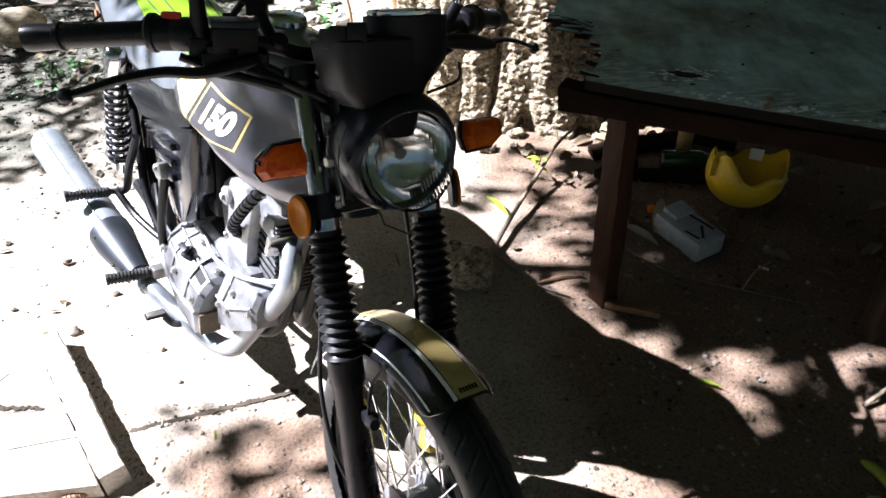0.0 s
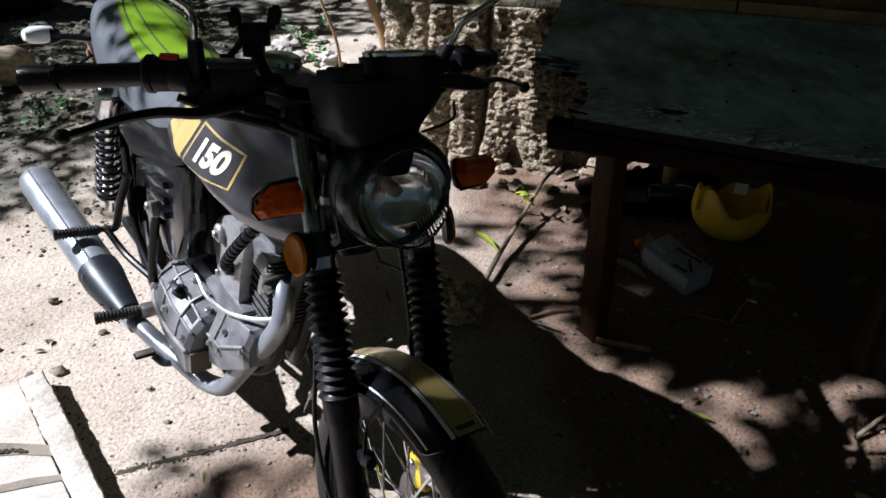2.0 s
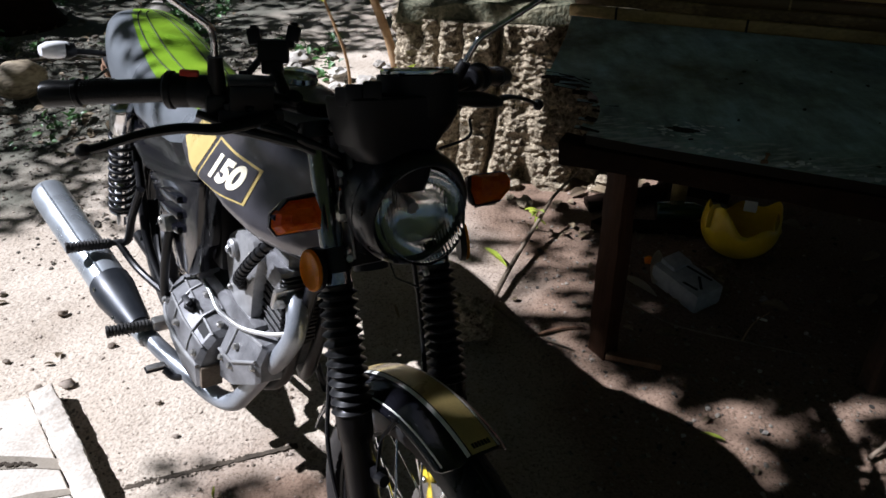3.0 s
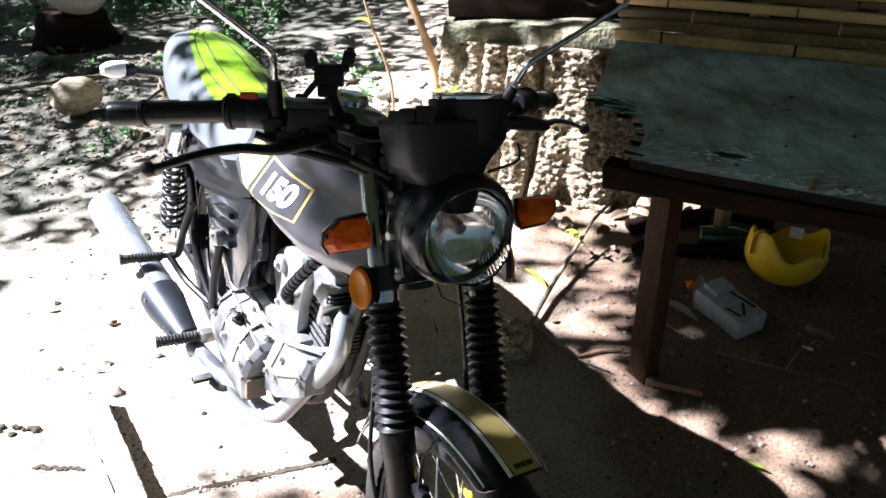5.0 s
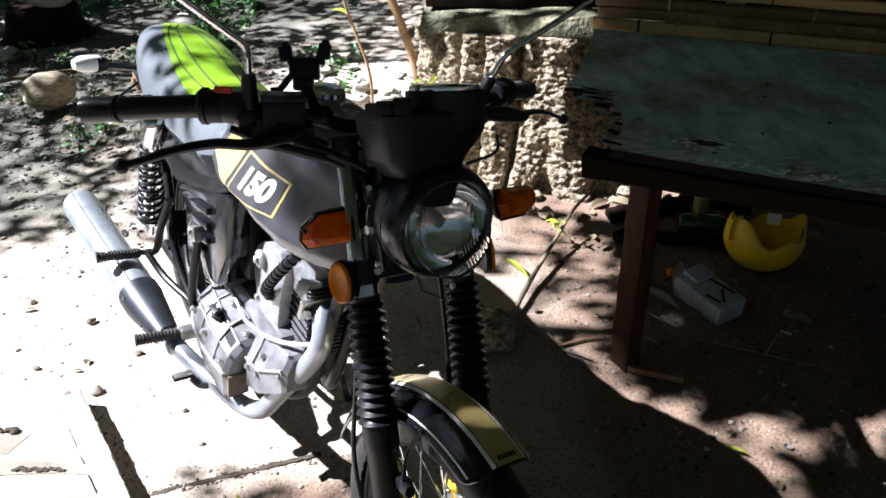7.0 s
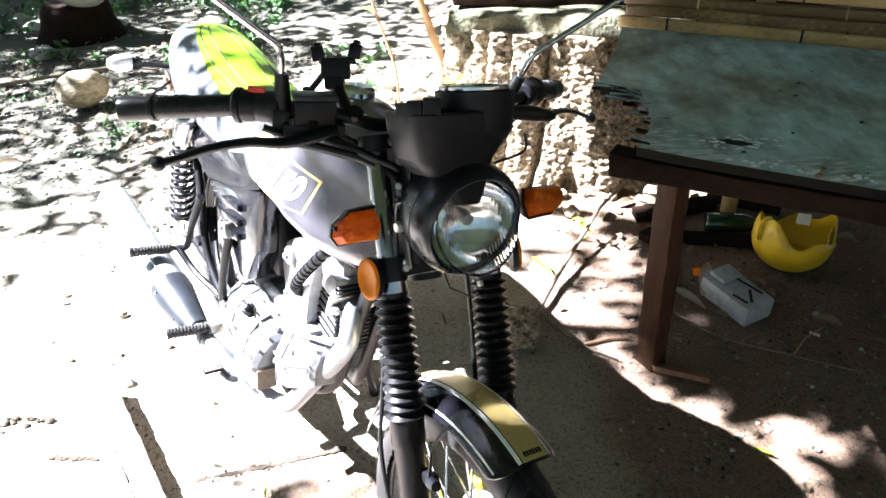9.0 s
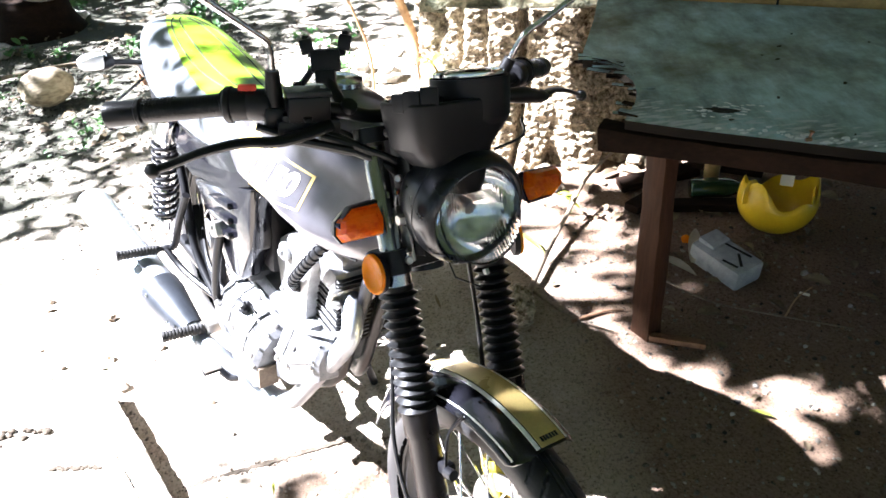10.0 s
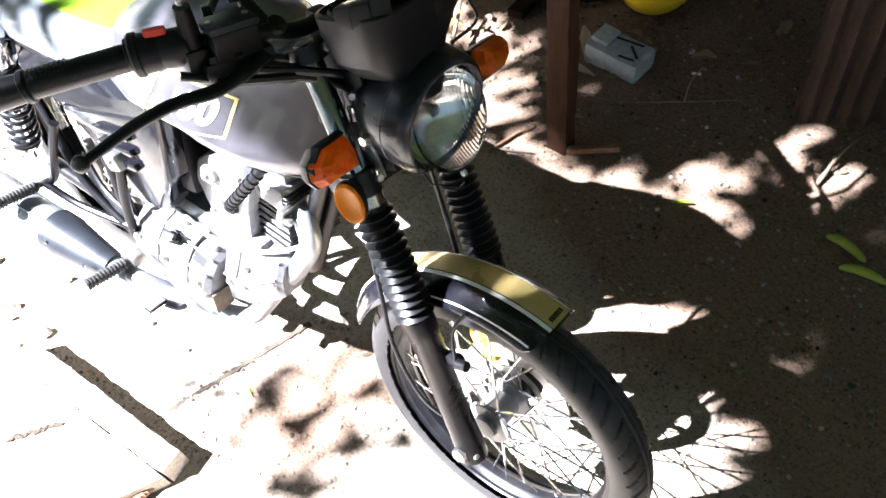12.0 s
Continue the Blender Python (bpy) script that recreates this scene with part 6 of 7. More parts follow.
# ---- things under the table ----
block = thing("concrete_block", put(box((0.19, 0.110, 0.07), None, 0.012), box((0.06, 0.075, 0.02), Matrix.Translation((-0.06, 0.01, 0.038)) @ Matrix.Rotation(0.1, 4, "Y"), 0.006)), FOAM, "pitted grey concrete block with black smears on the dirt", "block", m=pose(0.835, 1.775, 0.036, 0, 3, -62))
for a, x, y, L in ((8, 0.0, 0.030, 0.12), (-40, 0.050, 0.0, 0.060), (10, 0.045, -0.036, 0.05)):
    part("smear", box((L, 0.008, 0.002), Matrix.Translation((x, y, 0.0358)) @ Matrix.Rotation(radians(a), 4, "Z"), 0), KNOT, block, "black smear")
# broken yellow helmet lying crown down
rings = []
rh = random.Random(9)
for i in range(15):
    a = radians(6 + 104 * i / 14)
    ring = []
    for j in range(48):
        b = 2 * math.pi * j / 48
        lip = 0.0
        if i > 11:
            lip = (0.030 * math.sin(2 * b + 0.6) + 0.018 * math.sin(5 * b)) * (i - 11) / 3
        ring.append(V(0.122 * math.sin(a) * math.cos(b), 0.108 * math.sin(a) * math.sin(b), 0.112 - 0.112 * math.cos(a) + lip))
    rings.append(ring)
inner = [[V(q.x * 0.965, q.y * 0.965, q.z + 0.004) for q in r] for r in rings]
helmet = thing("helmet", loft(rings + inner[::-1]), YELLOW, "broken scuffed yellow plastic helmet lying crown down", "helmet", sharp=50, m=pose(1.05, 1.96, 0.0, -6, 4, -20))
part("ear_tab", slab([(-0.035, 0), (0.035, 0), (0.03, 0.05), (0.012, 0.075), (-0.012, 0.075), (-0.03, 0.05)], -0.003, 0.003, 0.0015, Matrix.Translation((-0.085, -0.055, 0.115)) @ Matrix.Rotation(radians(38), 4, "Z") @ Matrix.Rotation(radians(80), 4, "X")), YELLOW, helmet)
part("rivet", lathe([(0.008, 0), (0.006, 0.003), (0, 0.004)], (-0.088, -0.062, 0.165), (-0.5, -0.8, 0.1), 12), KNOT, helmet)
part("broken_flap", slab([(-0.03, 0), (0.05, 0), (0.035, 0.07), (-0.02, 0.055)], -0.002, 0.002, 0.001, Matrix.Translation((0.115, -0.02, 0.10)) @ Matrix.Rotation(radians(70), 4, "Z") @ Matrix.Rotation(radians(70), 4, "X")), YELLOW, helmet)
part("label_tag", slab([(-0.02, 0), (0.02, 0), (0.02, 0.035), (-0.02, 0.035)], -0.001, 0.001, 0, Matrix.Translation((0.02, 0.03, 0.15)) @ Matrix.Rotation(radians(75), 4, "X")), CREAM, helmet)
thing("bottle", put(lathe([(0.03, 0), (0.034, 0.005), (0.034, 0.13), (0.014, 0.18), (0.013, 0.21), (0.016, 0.213), (0.016, 0.225), (0, 0.226)], (0, 0, 0), (1, 0, 0), 24), box((0.05, 0.03, 0.002), Matrix.Translation((0.07, 0, 0.034)), 0)), BOTTLE, "dark green glass bottle lying on the dirt", "bottle", m=pose(0.86, 2.20, 0.036, 0, 0, -8))
for i, (x, y, z, L, w, a, t) in enumerate([(0.95, 2.10, 0.02, 0.42, 0.05, -14, 0.03), (0.78, 2.32, 0.025, 0.30, 0.07, 8, 0.03), (1.02, 2.30, 0.05, 0.26, 0.06, -30, 0.02), (0.70, 2.18, 0.02, 0.16, 0.06, 35, 0.03), (0.60, 1.475, 0.012, 0.15, 0.024, -22, 0.02)]):
    thing("wood_scrap", box((L, w, t), None, 0.004), DARKWOOD if i < 4 else RUST, "broken dark wood scrap on the dirt", "wood scrap", m=pose(x, y, z, rng.uniform(-4, 4), rng.uniform(-3, 3), a), group="wood scraps")
thing("cigarette_end", lathe([(0.004, 0), (0.004, 0.028), (0, 0.028)], (0, 0, 0), (1, 0, 0), 10), CREAM, "white cigarette end on dark dirt", "cigarette end", m=pose(1.005, 1.630, 0.006, 0, 0, -35))
thing("plastic_scrap", rough_ball((0.016, 0.012, 0.016), random.Random(3), 2, 0.4, 2), AMBER_FLAT, "small orange plastic scrap beside the table leg", "plastic scrap", sharp=25, m=Matrix.Translation((0.762, 1.925, 0.022)))
for i, (x, y, s) in enumerate([(1.06, 1.72, 0.020), (1.10, 1.70, 0.014), (1.12, 1.56, 0.012), (0.93, 1.42, 0.010), (0.75, 1.30, 0.012), (0.86, 1.21, 0.014), (0.66, 1.215, 0.011)]):
    stone(x, y, (s * 0.6, s * 0.5, s * 0.4), "small pebble on shaded dirt", 60 + i, group="pebbles under the table", sub=2)


def leaf_shape(L, w, curl=0.3, n=7):
    """One leaf along +x with a folded midrib and a curl."""
    b = bmesh.new()
    rows = []
    for i in range(n + 1):
        t = i / n
        hw = w * (math.sin(math.pi * min(1, t * 0.92 + 0.06)) ** 0.8) * (1 - 0.25 * t)
        z = curl * L * (t - t * t)
        rows.append([b.verts.new((L * t, hw * k, z + abs(k) * hw * 0.35)) for k in (-1, -0.5, 0, 0.5, 1)])
    for a, c in zip(rows, rows[1:]):
        for k in range(4):
            b.faces.new((a[k], a[k + 1], c[k + 1], c[k]))
    b.verts.index_update()
    return b


def solid_leaf(L, w, curl, mtl, label, at, rz, ry=0, rx=0, name="leaf", cat="leaf", group=""):
    b = leaf_shape(L, w, curl)
    bmesh.ops.solidify(b, geom=b.faces[:], thickness=0.0012)
    return thing(name, b, mtl, label, cat, sharp=0, m=pose(at[0], at[1], at[2], rx, ry, rz), group=group)


solid_leaf(0.14, 0.012, 0.30, LIME, "yellow-green fallen leaf on dappled dirt", (0.235, 2.06, 0.012), -62)
solid_leaf(0.14, 0.020, 0.2, STRAW, "pale dry leaf on the dirt", (0.66, 1.86, 0.012), -55)
solid_leaf(0.16, 0.022, 0.3, STRAW, "pale dry leaf beside the block", (0.745, 1.80, 0.02), 70, -8)
solid_leaf(0.15, 0.018, 0.2, STRAW, "pale dry leaf beside the block", (0.67, 1.86, 0.012), 95)
solid_leaf(0.06, 0.006, 0.3, LIME, "narrow green leaf on the dirt", (0.70, 1.215, 0.008), -28)
solid_leaf(0.036, 0.004, 0.3, LIME, "narrow green leaf scrap on the dirt", (-0.475, 1.10, 0.006), 100)
for i in range(46):
    x, y = rng.uniform(-1.9, 1.3), rng.uniform(0.75, 3.2)
    if -0.9 < x < 0.1 and 0.8 < y < 1.5 and i % 3:
        continue
    solid_leaf(rng.uniform(0.02, 0.06), rng.uniform(0.005, 0.014), rng.uniform(0.1, 0.6), DRYLEAF, "small brown dry leaf on the dirt", (x, y, ground_z(x, y) + 0.006), rng.uniform(0, 360), rng.uniform(-15, 15), rng.uniform(-20, 20), group="dry leaves")
for i in range(60):
    x, y = rng.uniform(-3.8, -1.5), rng.uniform(2.9, 6.0)
    solid_leaf(rng.uniform(0.06, 0.16), rng.uniform(0.012, 0.035), rng.uniform(0.1, 0.6), DRYLEAF, "brown dry leaf on dark soil", (x, y, ground_z(x, y) + 0.012), rng.uniform(0, 360), rng.uniform(-15, 15), rng.uniform(-20, 20), group="dry leaves at the back")
# green pods at the table's front
for i, (x, y, a, mt) in enumerate([(1.0, 0.915, -70, LIME), (0.985, 0.835, -48, LIME)]):
    thing("seed_pod", tube(spline([(-0.05, 0, 0.012), (-0.02, 0.008, 0.014), (0.02, 0.006, 0.013), (0.055, -0.004, 0.012)], 5), [0.004, 0.007, 0.009, 0.0105, 0.011, 0.011, 0.0115, 0.0115, 0.0115, 0.0115, 0.011, 0.010, 0.0095, 0.009, 0.007, 0.003], 10), mt, "yellow-green seed pod on dark dirt", "seed pod", sharp=0, m=pose(x, y, 0, 0, 0, a))


# twigs
def twig(pts, r, label, mtl=None):
    b = tube(spline(pts, 6), [r * (1 - 0.5 * i / (6 * (len(pts) - 1))) for i in range(6 * (len(pts) - 1) + 1)], 7)
    return thing("twig", b, mtl or STEM, label, "twig", sharp=0)


twig([(0.205, 1.70, 0.01), (0.30, 1.90, 0.03), (0.42, 2.12, 0.06), (0.50, 2.24, 0.10), (0.60, 2.30, 0.16)], 0.0095, "brown stick leaning towards the coral pier", BARK)
twig([(0.24, 1.75, 0.008), (0.33, 1.62, 0.008), (0.44, 1.54, 0.008)], 0.005, "thin twig on dappled dirt", BARK)
twig([(0.64, 1.74, 0.012), (0.74, 1.62, 0.014), (0.92, 1.53, 0.010), (1.08, 1.46, 0.008)], 0.0035, "bent dry twig under the table", BARK)
twig([(0.92, 1.53, 0.010), (0.97, 1.58, 0.03), (1.02, 1.60, 0.05)], 0.003, "thin side twig under the table")
twig([(0.33, 1.60, 0.006), (0.43, 1.63, 0.008), (0.49, 1.63, 0.006)], 0.006, "short brown twig on the dirt", RUST)
twig([(1.06, 1.11, 0.01), (1.17, 1.165, 0.03), (1.30, 1.21, 0.012)], 0.006, "dark bent twig on the dirt", BARK)
twig([(-2.9, 4.1, 0.02), (-2.5, 4.15, 0.05), (-2.2, 4.3, 0.03), (-1.9, 4.25, 0.02)], 0.015, "grey stick behind the coconut", BARK)

# corrugated sheet leaning under the table
rings = []
for z, lean in ((0.0, 0.0), (0.20, 0.03), (0.40, 0.06)):
    ring = [V(t, lean + 0.012 * math.sin(t * 2 * math.pi / 0.05), z) for t in [0.5 * i / 80 for i in range(81)]]
    rings.append(ring + [V(q.x, q.y + 0.003, q.z) for q in ring[::-1]])
thing("corrugated_sheet", loft(rings), RUSTSHEET, "rusty corrugated sheet leaning beneath the table", "metal sheet", m=pose(1.15, 1.345, 0.0, 0, 0, -32))

# ---- coral pier with a slab on it ----
def pier_mesh(na=420, nz=150, top=0.625):
    """A squarish rough block with upright ribs, dark clefts between them and a spreading foot."""
    vs, fs = [], []
    for k in range(nz + 1):
        u = k / nz
        for i in range(na):
            a = 2 * math.pi * i / na
            b = a + 0.33
            rad = 0.40 / (abs(math.cos(b)) ** 3 + abs(math.sin(b)) ** 3) ** 0.333
            d = V(math.cos(a), math.sin(a) * 0.9, 0)
            # ribs lean a little, and spread towards the foot
            rib = noise.noise(V(math.cos(a), math.sin(a), 0) * 3.1 + V(0.0, 0.0, u * 0.55))
            cleft = max(0.0, 1 - abs(rib) / 0.085)
            fine = noise.noise(V(math.cos(a), math.sin(a), 0) * 8.5 + V(4, 2, u * 1.1))
            p = d * rad + V(0, 0, u * top)
            out = 0.13 * (1 - u) ** 2.2 * (1 + 0.7 * noise.noise(V(math.cos(a), math.sin(a), 3) * 2.4)) + 0.055 * abs(rib) - 0.075 * cleft + 0.020 * abs(fine)
            out += 0.018 * noise.noise(p * 14) + 0.014 * (0.5 - abs(noise.noise(p * 31))) + 0.011 * noise.noise(p * 62) + 0.007 * noise.noise(p * 120)
            vs.append(tuple(p + d * out))
    for k in range(nz):
        for i in range(na):
            j = (i + 1) % na
            fs.append((k * na + i, k * na + j, (k + 1) * na + j, (k + 1) * na + i))
    fs.append(tuple(range(nz * na, (nz + 1) * na)))
    me = bpy.data.meshes.new("coral_pier")
    me.from_pydata(vs, [], fs)
    me.materials.append(CORAL)
    me.polygons.foreach_set("use_smooth", [True] * len(me.polygons))
    return me


pier = thing("coral_pier", pier_mesh(), None, "rough pitted coral stone pier in dappled light", "stone pier", m=Matrix.Translation((0.42, 2.98, -0.02)))
bm = slab([(-0.46, -0.36), (0.50, -0.40), (0.62, 0.30), (-0.42, 0.36)], 0.0, 0.075, 0.012)
bmesh.ops.subdivide_edges(bm, edges=[e for e in bm.edges if e.calc_length() > 0.3], cuts=12)
for v in bm.verts:
    v.co += V(noise.noise(v.co * 9), noise.noise(v.co * 9 + V(7, 0, 0)), noise.noise(v.co * 9 + V(0, 9, 0))) * 0.030
thing("bench_slab", bm, MOSSY, "mossy weathered slab lying on a coral pier", "bench", m=pose(0.50, 2.98, 0.60, 1, -1, -18))
# baulk added to fill the dark above the slab
thing("timber_baulk", box((1.3, 0.42, 0.16), None, 0.008), DARKWOOD, "dark timber baulk lying on the slab", "timber", m=pose(0.67, 2.875, 0.757, 0, 0, -13))
for i in range(9):
    x, y = rng.uniform(0.25, 0.75), rng.uniform(2.28, 2.62)
    s = rng.uniform(0.012, 0.035)
    stone(x, y, (s * 1.3, s, s * 0.7), "rough coral rubble at the pier's foot", 400 + i, 0.3, CORAL, "coral rubble", rng.uniform(0, 3), 2)

thing("stone_block", put(rough_ball((0.10, 0.075, 0.055), random.Random(8), 4, 0.25, 1.6), rough_ball((0.05, 0.06, 0.05), random.Random(9), 3, 0.3, 2), Matrix.Translation((0.03, 0.01, 0.02))), CORAL, "rough brown stone block behind the fork", "stone", sharp=0, m=pose(0.14, 1.665, 0.04, 0, 0, -50))

# ---- bamboo hut wall behind the table ----
WA, WB = V(0.580, 2.442, 0), V(2.58, 1.351, 0)
wd = (WB - WA).normalized()
hut = holder("bamboo_wall", "wall of split bamboo slats tied to posts behind the table", "wall", Matrix.Translation(WA), kind="structure")
rb = random.Random(12)
z, k = 0.640, 0
while z < 1.58:
    h = rb.uniform(0.024, 0.040)
    L0, L1 = rb.uniform(-0.05, 0.02), rb.uniform(2.1, 2.2)
    b = box((L1 - L0, 0.022, h), axes(wd * (L0 + L1) / 2 + V(0, 0, z + h / 2) + V(wd.y, -wd.x, 0) * rb.uniform(-0.004, 0.004), wd + V(0, 0, rb.uniform(-0.006, 0.006)), V(0, 0, 1).cross(wd)), 0.009, 3)
    bmesh.ops.subdivide_edges(b, edges=[e for e in b.edges if e.calc_length() > 0.3], cuts=14)
    for v in b.verts:
        v.co.z += 0.004 * noise.noise(v.co * 4 + V(0, 0, k))
    slat = part("bamboo_slat", b, BAMBOO, hut, sharp=50)
    # swollen joints of the cane
    q = L0 + rb.uniform(0.1, 0.4)
    while q < L1:
        part("cane_joint", box((0.007, 0.026, h * 1.04), axes(wd * q + V(0, 0, z + h / 2), wd, V(0, 0, 1).cross(wd)), 0.003), KNOT if k % 3 else BAMBOO, slat)
        q += rb.uniform(0.32, 0.48)
    z += h + rb.choice((0.001, 0.002, 0.004, 0.007))
    k += 1
for t in (0.42, 1.25, 2.05):
    part("post", tube([wd * t + V(0.02, 0.05, 0.0), wd * t + V(0.02, 0.05, 1.6)], 0.028, 12), BAMBOO, hut)
# dark boarded wall added further back; its near-black colour is the interior's shade
boards = holder("board_wall", "dark weathered board wall added for the shaded interior", "wall", Matrix.Translation((0.12, 3.55, 0)), kind="structure")
for k in range(16):
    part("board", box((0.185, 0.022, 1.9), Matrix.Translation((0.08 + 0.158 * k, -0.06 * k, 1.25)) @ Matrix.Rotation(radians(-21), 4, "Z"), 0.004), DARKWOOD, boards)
part("corner_post", box((0.09, 0.09, 2.1), Matrix.Translation((-0.02, 0.0, 1.05)), 0.01), MOSSY, boards)
# ---- saplings and low plants ----
def sapling(pts, r, leaves, label, seed, L=0.14, mt=None):
    rs = random.Random(seed)
    root = holder("sapling", label, "sapling")
    cs = spline(pts, 8)
    part("trunk", tube(cs, [r * (1 - 0.55 * i / (len(cs) - 1)) for i in range(len(cs))], 9), STEM, root, sharp=0)
    b = bmesh.new()
    for i in range(leaves):
        q = cs[int(len(cs) * (0.45 + 0.54 * rs.random()))]
        put(b, leaf_shape(L * rs.uniform(0.6, 1.2), L * 0.17, 0.4, 5), Matrix.Translation(q) @ Matrix.Rotation(rs.uniform(0, 6.28), 4, "Z") @ Matrix.Rotation(rs.uniform(-0.7, 0.7), 4, "Y"))
    part("crown", b, mt or LIME, root, "yellow-green leaves", sharp=0)
    return root


sapling([(-0.06, 3.05, -0.02), (-0.09, 3.15, 0.35), (-0.22, 3.25, 0.75), (-0.36, 3.3, 1.2), (-0.45, 3.4, 1.7)], 0.024, 26, "leaning tan sapling stem with yellow-green leaves", 1)
sapling([(-0.33, 3.35, -0.02), (-0.32, 3.35, 0.25), (-0.40, 3.4, 0.55), (-0.46, 3.45, 0.9), (-0.56, 3.55, 1.3)], 0.0085, 14, "thin pale sapling with a few yellow-green leaves", 2)
sapling([(0.02, 2.85, -0.02), (0.10, 2.75, 0.12), (0.03, 2.72, 0.30), (-0.02, 2.7, 0.42)], 0.010, 12, "short seedling with yellow leaves by the rubble", 3, 0.09)
sapling([(0.42, 2.18, 0.0), (0.425, 2.17, 0.05), (0.43, 2.16, 0.09)], 0.004, 9, "tiny green seedling beside a stick", 4, 0.05)


def herbs(name, count, area, label, seed, size=(0.03, 0.08), tall=0.10, keep=None):
    rs = random.Random(seed)
    vs, fs = [], []
    proto = leaf_shape(1, 0.32, 0.35, 4)
    pv = [v.co.copy() for v in proto.verts]
    pf = [[v.index for v in f.verts] for f in proto.faces]
    proto.free()
    for _ in range(count):
        x, y = rs.uniform(area[0], area[1]), rs.uniform(area[2], area[3])
        if keep and not keep(x, y):
            continue
        for k in range(rs.randint(5, 9)):
            s = rs.uniform(*size)
            m = Matrix.Translation((x + rs.gauss(0, 0.03), y + rs.gauss(0, 0.03), ground_z(x, y) + rs.uniform(0, tall))) @ Matrix.Rotation(rs.uniform(0, 6.28), 4, "Z") @ Matrix.Rotation(rs.uniform(-0.9, 0.3), 4, "Y") @ Matrix.Rotation(rs.uniform(-0.5, 0.5), 4, "X") @ Matrix.Diagonal((s, s, s, 1))
            o = len(vs)
            vs += [tuple(m @ v) for v in pv]
            fs += [[o + i for i in f] for f in pf]
    me = bpy.data.meshes.new(name)
    me.from_pydata(vs, [], fs)
    me.materials.append(HERB)
    me.polygons.foreach_set("use_smooth", [True] * len(me.polygons))
    return thing(name, me, None, label, "plants", kind="stuff")


herbs("ground_herbs", 900, (-4.6, -1.3, 4.4, 8.5), "low green herbs growing over stones", 31, keep=lambda x, y: noise.noise(V(x, y, 0) * 1.1) > -0.12)
herbs("ground_herbs", 90, (-3.4, -1.5, 2.6, 4.2), "sparse weeds on dark soil", 32, (0.02, 0.05), 0.05, keep=lambda x, y: noise.noise(V(x, y, 0) * 2.1) > 0.05)
herbs("ground_herbs", 160, (-5.5, 0.5, 8.0, 12.0), "green plants along the far yard", 33, (0.06, 0.16), 0.35)
herbs("ground_herbs", 14, (-0.9, -0.5, 3.6, 4.6), "small green weeds on the path", 34, (0.03, 0.06), 0.04)

# dead leaves on the dark soil
rl = random.Random(55)
proto = leaf_shape(1, 0.3, 0.4, 4)
pv = [v.co.copy() for v in proto.verts]
pf = [[v.index for v in f.verts] for f in proto.faces]
proto.free()
for area, count, tag in (((-4.4, -1.3, 3.0, 7.0), 420, "brown leaf litter on dark soil"), ((0.55, 1.8, 1.5, 2.5), 130, "dry leaf scraps under the table")):
    vs, fs = [], []
    for _ in range(count):
        x, y = rl.uniform(*area[:2]), rl.uniform(*area[2:])
        s = rl.uniform(0.02, 0.08)
        m = Matrix.Translation((x, y, ground_z(x, y) + 0.008)) @ Matrix.Rotation(rl.uniform(0, 6.28), 4, "Z") @ Matrix.Rotation(rl.uniform(-0.3, 0.3), 4, "Y") @ Matrix.Rotation(rl.uniform(-0.4, 0.4), 4, "X") @ Matrix.Diagonal((s, s, s, 1))
        o = len(vs)
        vs += [tuple(m @ v) for v in pv]
        fs += [[o + i for i in f] for f in pf]
    me = bpy.data.meshes.new("leaf_litter")
    me.from_pydata(vs, [], fs)
    me.materials.append(DRYLEAF)
    thing("leaf_litter", me, None, tag, "leaf litter", kind="stuff")

# ---- shade tree outside the view: trunk, limbs, crown with gaps ----
tree = holder("shade_tree", "tall broad-leaved shade tree with gaps in its crown", "tree", Matrix.Translation((-7.5, 6.2, 0)))
TT = Matrix.Translation((7.5, -6.2, 0))
part("trunk", tube([V(0, 0, -0.1), V(0.05, -0.1, 1.5), V(0.3, -0.4, 3.2), V(0.8, -0.9, 4.4)], [0.30, 0.22, 0.18, 0.13], 14), BARK, tree, sharp=0)
for k in range(9):
    a = radians(20 + 16 * k)
    part("limb", tube(spline([(0.3, -0.4, 3.2), (0.8 + 0.8 * math.cos(a), 0.2 + 0.9 * math.sin(a), 3.9), (1.2 + 1.4 * math.cos(a), 0.6 + 1.6 * math.sin(a), 4.3), (1.6 + 2.4 * math.cos(a), 1.0 + 2.6 * math.sin(a), 4.6)], 5), [0.09 - 0.075 * i / 15 for i in range(16)], 8), BARK, tree, sharp=0)


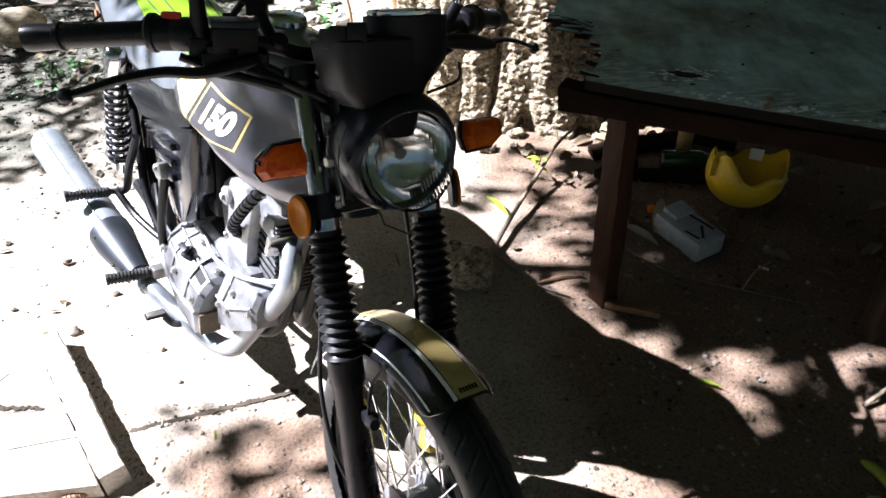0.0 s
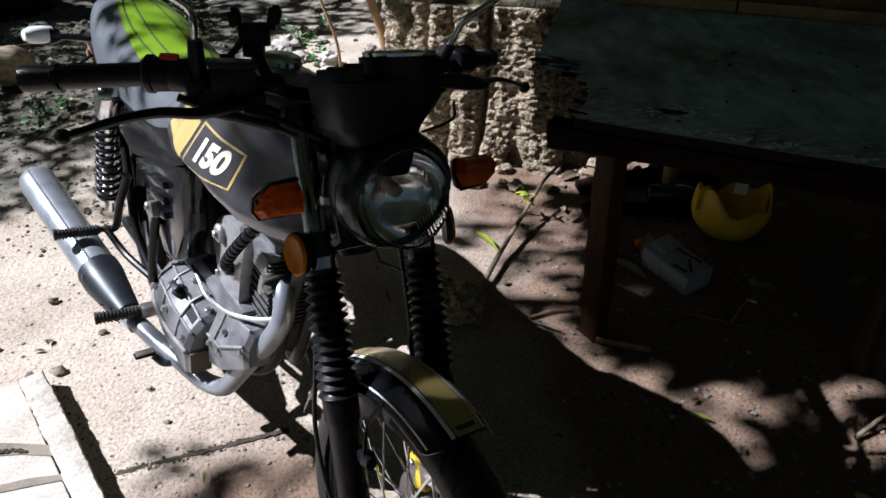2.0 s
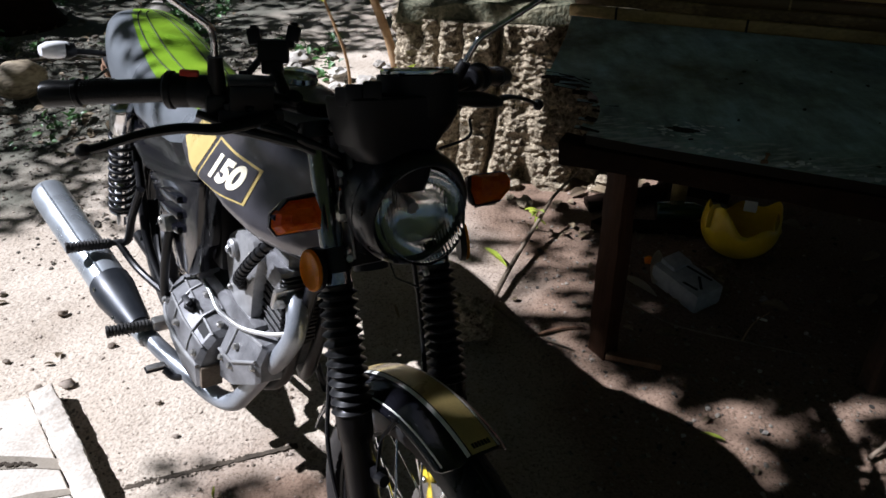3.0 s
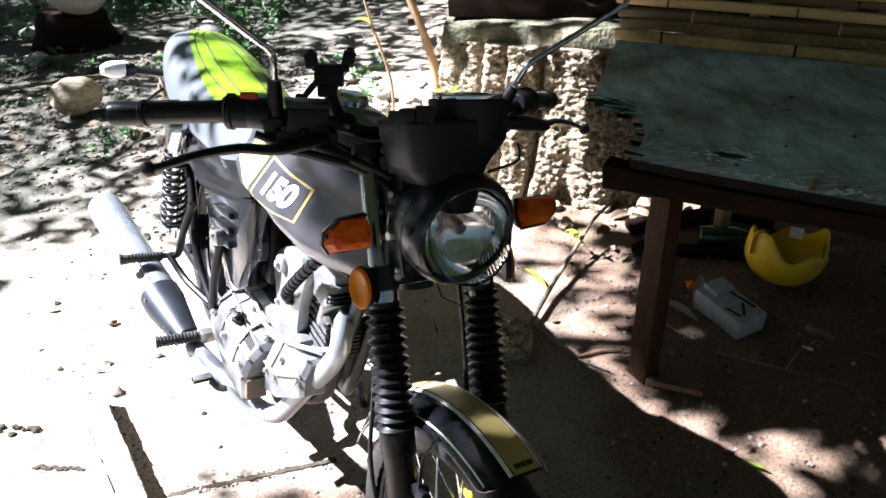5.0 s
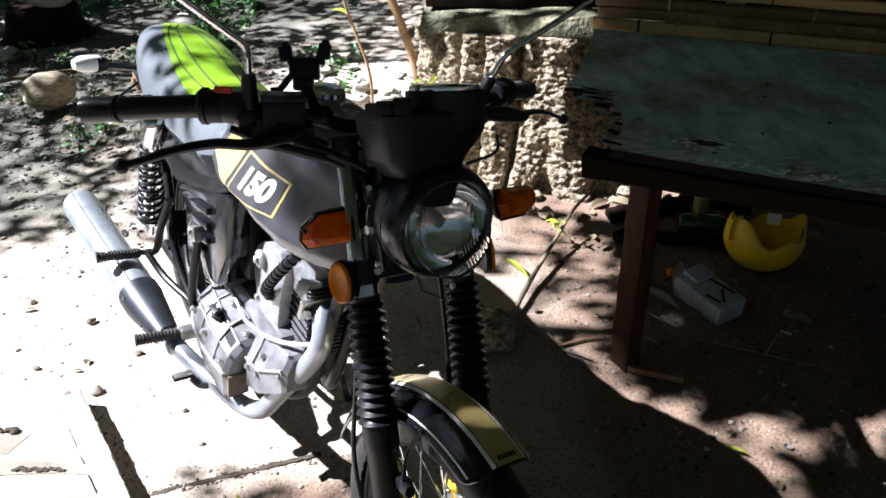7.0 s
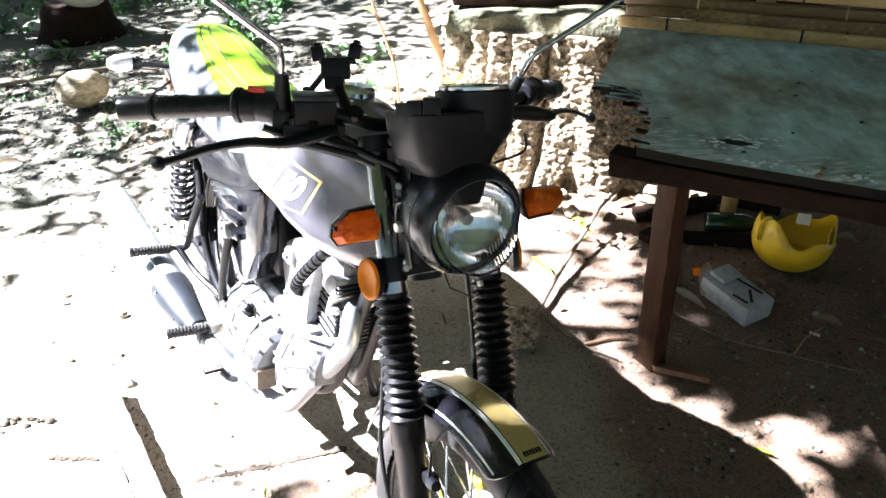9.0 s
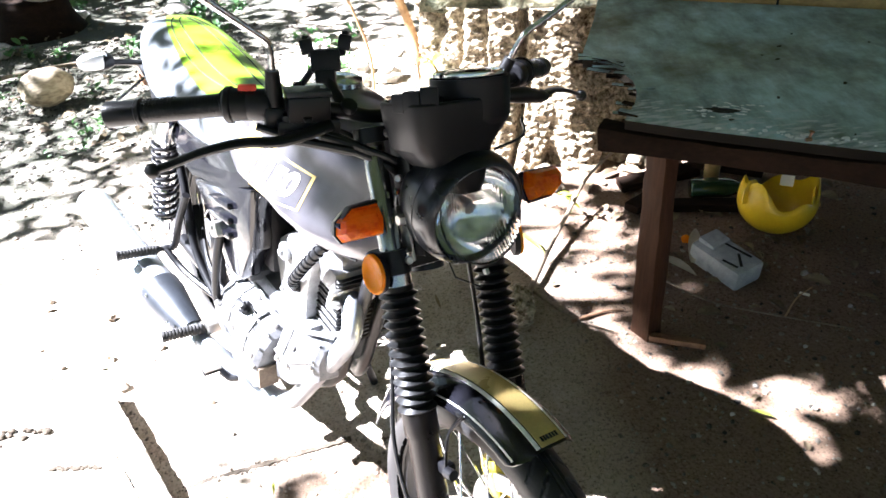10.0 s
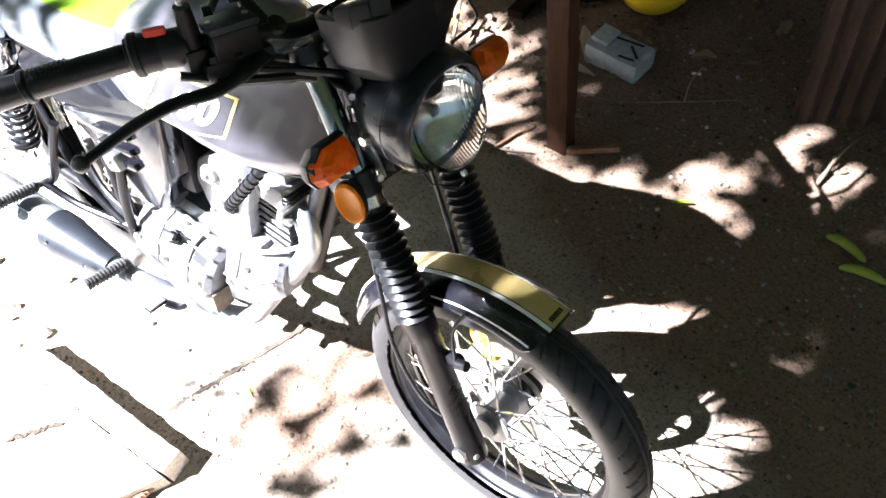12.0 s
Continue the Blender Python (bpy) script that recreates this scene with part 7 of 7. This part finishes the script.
def shade(x, y):
    """How leafy the crown is along the sun's way to this place of the yard."""
    if x > 1.30 and y < 2.33:
        return 18.0
    if 0.62 < x < 1.30 and 1.40 < y < 1.72:
        return 16.0
    if 0.55 < x and 1.34 < y < 2.35:
        return 15.0
    if 0.85 < x < 1.6 and 2.3 < y < 3.2:
        return 1.0
    if 0.30 < x < 0.95 and 2.25 < y < 3.5:
        return 0.7
    if -0.9 < x < 0.35 and 2.2 < y < 4.2:
        return 0.0
    if y > 2.28:
        if x < -1.2:
            if x < -2.3 and y > 4.3:
                return 14.0
            if x < -2.0 and y > 3.2:
                return 7.0
            return 5.0 if y < 4.3 else 9.0
        return 0.8 if y < 4 else 9.0
    if 0.05 < x <= 0.64 and 1.45 < y <= 2.28:
        return 4.2
    if x > 0.56 and 0.35 < y < 1.40:
        return 20.0 if y > 1.37 else 30.0 if y > 1.0 else 44.0
    if x > 0.52 and y <= 0.40:
        return 5.5
    if x > 0.2 and y < 0.45:
        return 3.5
    if math.hypot((x + 0.34) * 0.75, y - 1.02) < 0.23:
        return 4.2
    if x < -1.5 and y > 1.9:
        return 0.25
    # leaves beyond the view, added to darken ground that bounces light
    if x < -2.3 and y < 1.9 or y < 0.1:
        return 2.2
    return 0.0


# gaps in the crown: where they let the sun reach the ground, and how wide
GAPS = [(0.55, 1.42, 0.05), (0.63, 1.33, 0.05), (0.73, 1.23, 0.05), (0.84, 1.19, 0.06), (0.79, 1.11, 0.07), (0.81, 1.33, 0.06), (0.92, 1.27, 0.05), (1.16, 1.23, 0.09), (1.19, 1.12, 0.08), (1.10, 1.09, 0.05),
        (0.83, 0.73, 0.012), (0.95, 0.79, 0.018), (1.08, 0.87, 0.016), (0.88, 0.61, 0.014), (0.76, 0.51, 0.014), (0.44, 0.58, 0.10), (0.38, 1.00, 0.06), (0.53, 0.94, 0.06), (0.67, 0.75, 0.055), (0.51, 0.75, 0.06),
        (-1.35, 5.2, 0.10), (-1.1, 5.2, 0.12), (-0.85, 5.22, 0.11)]


def open_sky(x, y):
    return any((x - a) ** 2 + (y - b) ** 2 < (r + 0.020) ** 2 for a, b, r in GAPS)


rs = random.Random(77)


def leaf_cloud(name, spots, material, seed):
    """Many leaves as one mesh; spots: place and size of each."""
    r = random.Random(seed)
    pv = [(0, 0, 0), (0.45, -0.26, 0.08), (0.45, 0.26, 0.08), (0.45, 0, 0.0), (1, 0, -0.06), (0.8, -0.17, 0.03), (0.8, 0.17, 0.03)]
    pf = [(0, 1, 3), (0, 3, 2), (1, 5, 3), (5, 4, 3), (3, 4, 6), (3, 6, 2)]
    vs, fs = [], []
    for q, s in spots:
        m = Matrix.Translation(q) @ Matrix.Rotation(r.uniform(0, 6.28), 4, "Z") @ Matrix.Rotation(r.uniform(-0.6, 0.9), 4, "Y") @ Matrix.Rotation(r.uniform(-0.8, 0.8), 4, "X") @ Matrix.Diagonal((s, s, s, 1))
        o = len(vs)
        vs += [tuple(m @ Vector(v)) for v in pv]
        fs += [[o + i for i in f] for f in pf]
    me = bpy.data.meshes.new(name)
    me.from_pydata(vs, [], fs)
    me.materials.append(material)
    return me


spots = []
per_sqm = 62
for ix in range(-48, 130):
    for iy in range(-45, 90):
        x0, y0 = ix * 0.1, iy * 0.1
        # outer leaves lie out of view, added to cut sky and bounce light
        outer = x0 > 3.2 or y0 < -0.6
        want = (1.6 if outer else shade(x0 + 0.05, y0 + 0.05)) * per_sqm * 0.01
        rc = random.Random(ix * 1009 + iy)
        for _ in range(int(want) + (1 if rc.random() < want % 1 else 0)):
            g = V(x0 + rc.random() * 0.1, y0 + rc.random() * 0.1, 0)
            if open_sky(g.x, g.y):
                continue
            q = g - SUN_WAY * (rc.uniform(3.3, 4.7) / -SUN_WAY.z)
            fine = 0.45 < x0 < 1.3 and 0.4 < y0 < 1.37 or 0.0 <= x0 < 0.62 and 1.35 < y0 < 2.3 or y0 > 2.3 and x0 < 0.3 or -0.7 < x0 < 0 and 0.7 < y0 < 1.3
            spots.append((TT @ q, rc.uniform(0.13, 0.24) * (1.9 if outer else 0.55 if fine else 1)))
part("crown", leaf_cloud("crown", spots, LEAF, 78), None, tree, "green leaves", kind="stuff")

# unseen hedge added all round the yard to block low sky light
spots = []
for k in range(15000):
    a = rs.uniform(0, 2 * math.pi)
    q = V(-0.5, 2.5, 0) + V(math.cos(a), math.sin(a), 0) * (10.5 + rs.gauss(0, 0.5))
    q.z = rs.uniform(0, 5.6 + 0.8 * math.sin(3 * a) + 0.5 * math.sin(7 * a))
    spots.append((q, rs.uniform(0.25, 0.5)))
thing("hedge", leaf_cloud("hedge", spots, LEAF, 79), None, "unseen ring of broad leaves added to block low sky light", "hedge", kind="stuff")
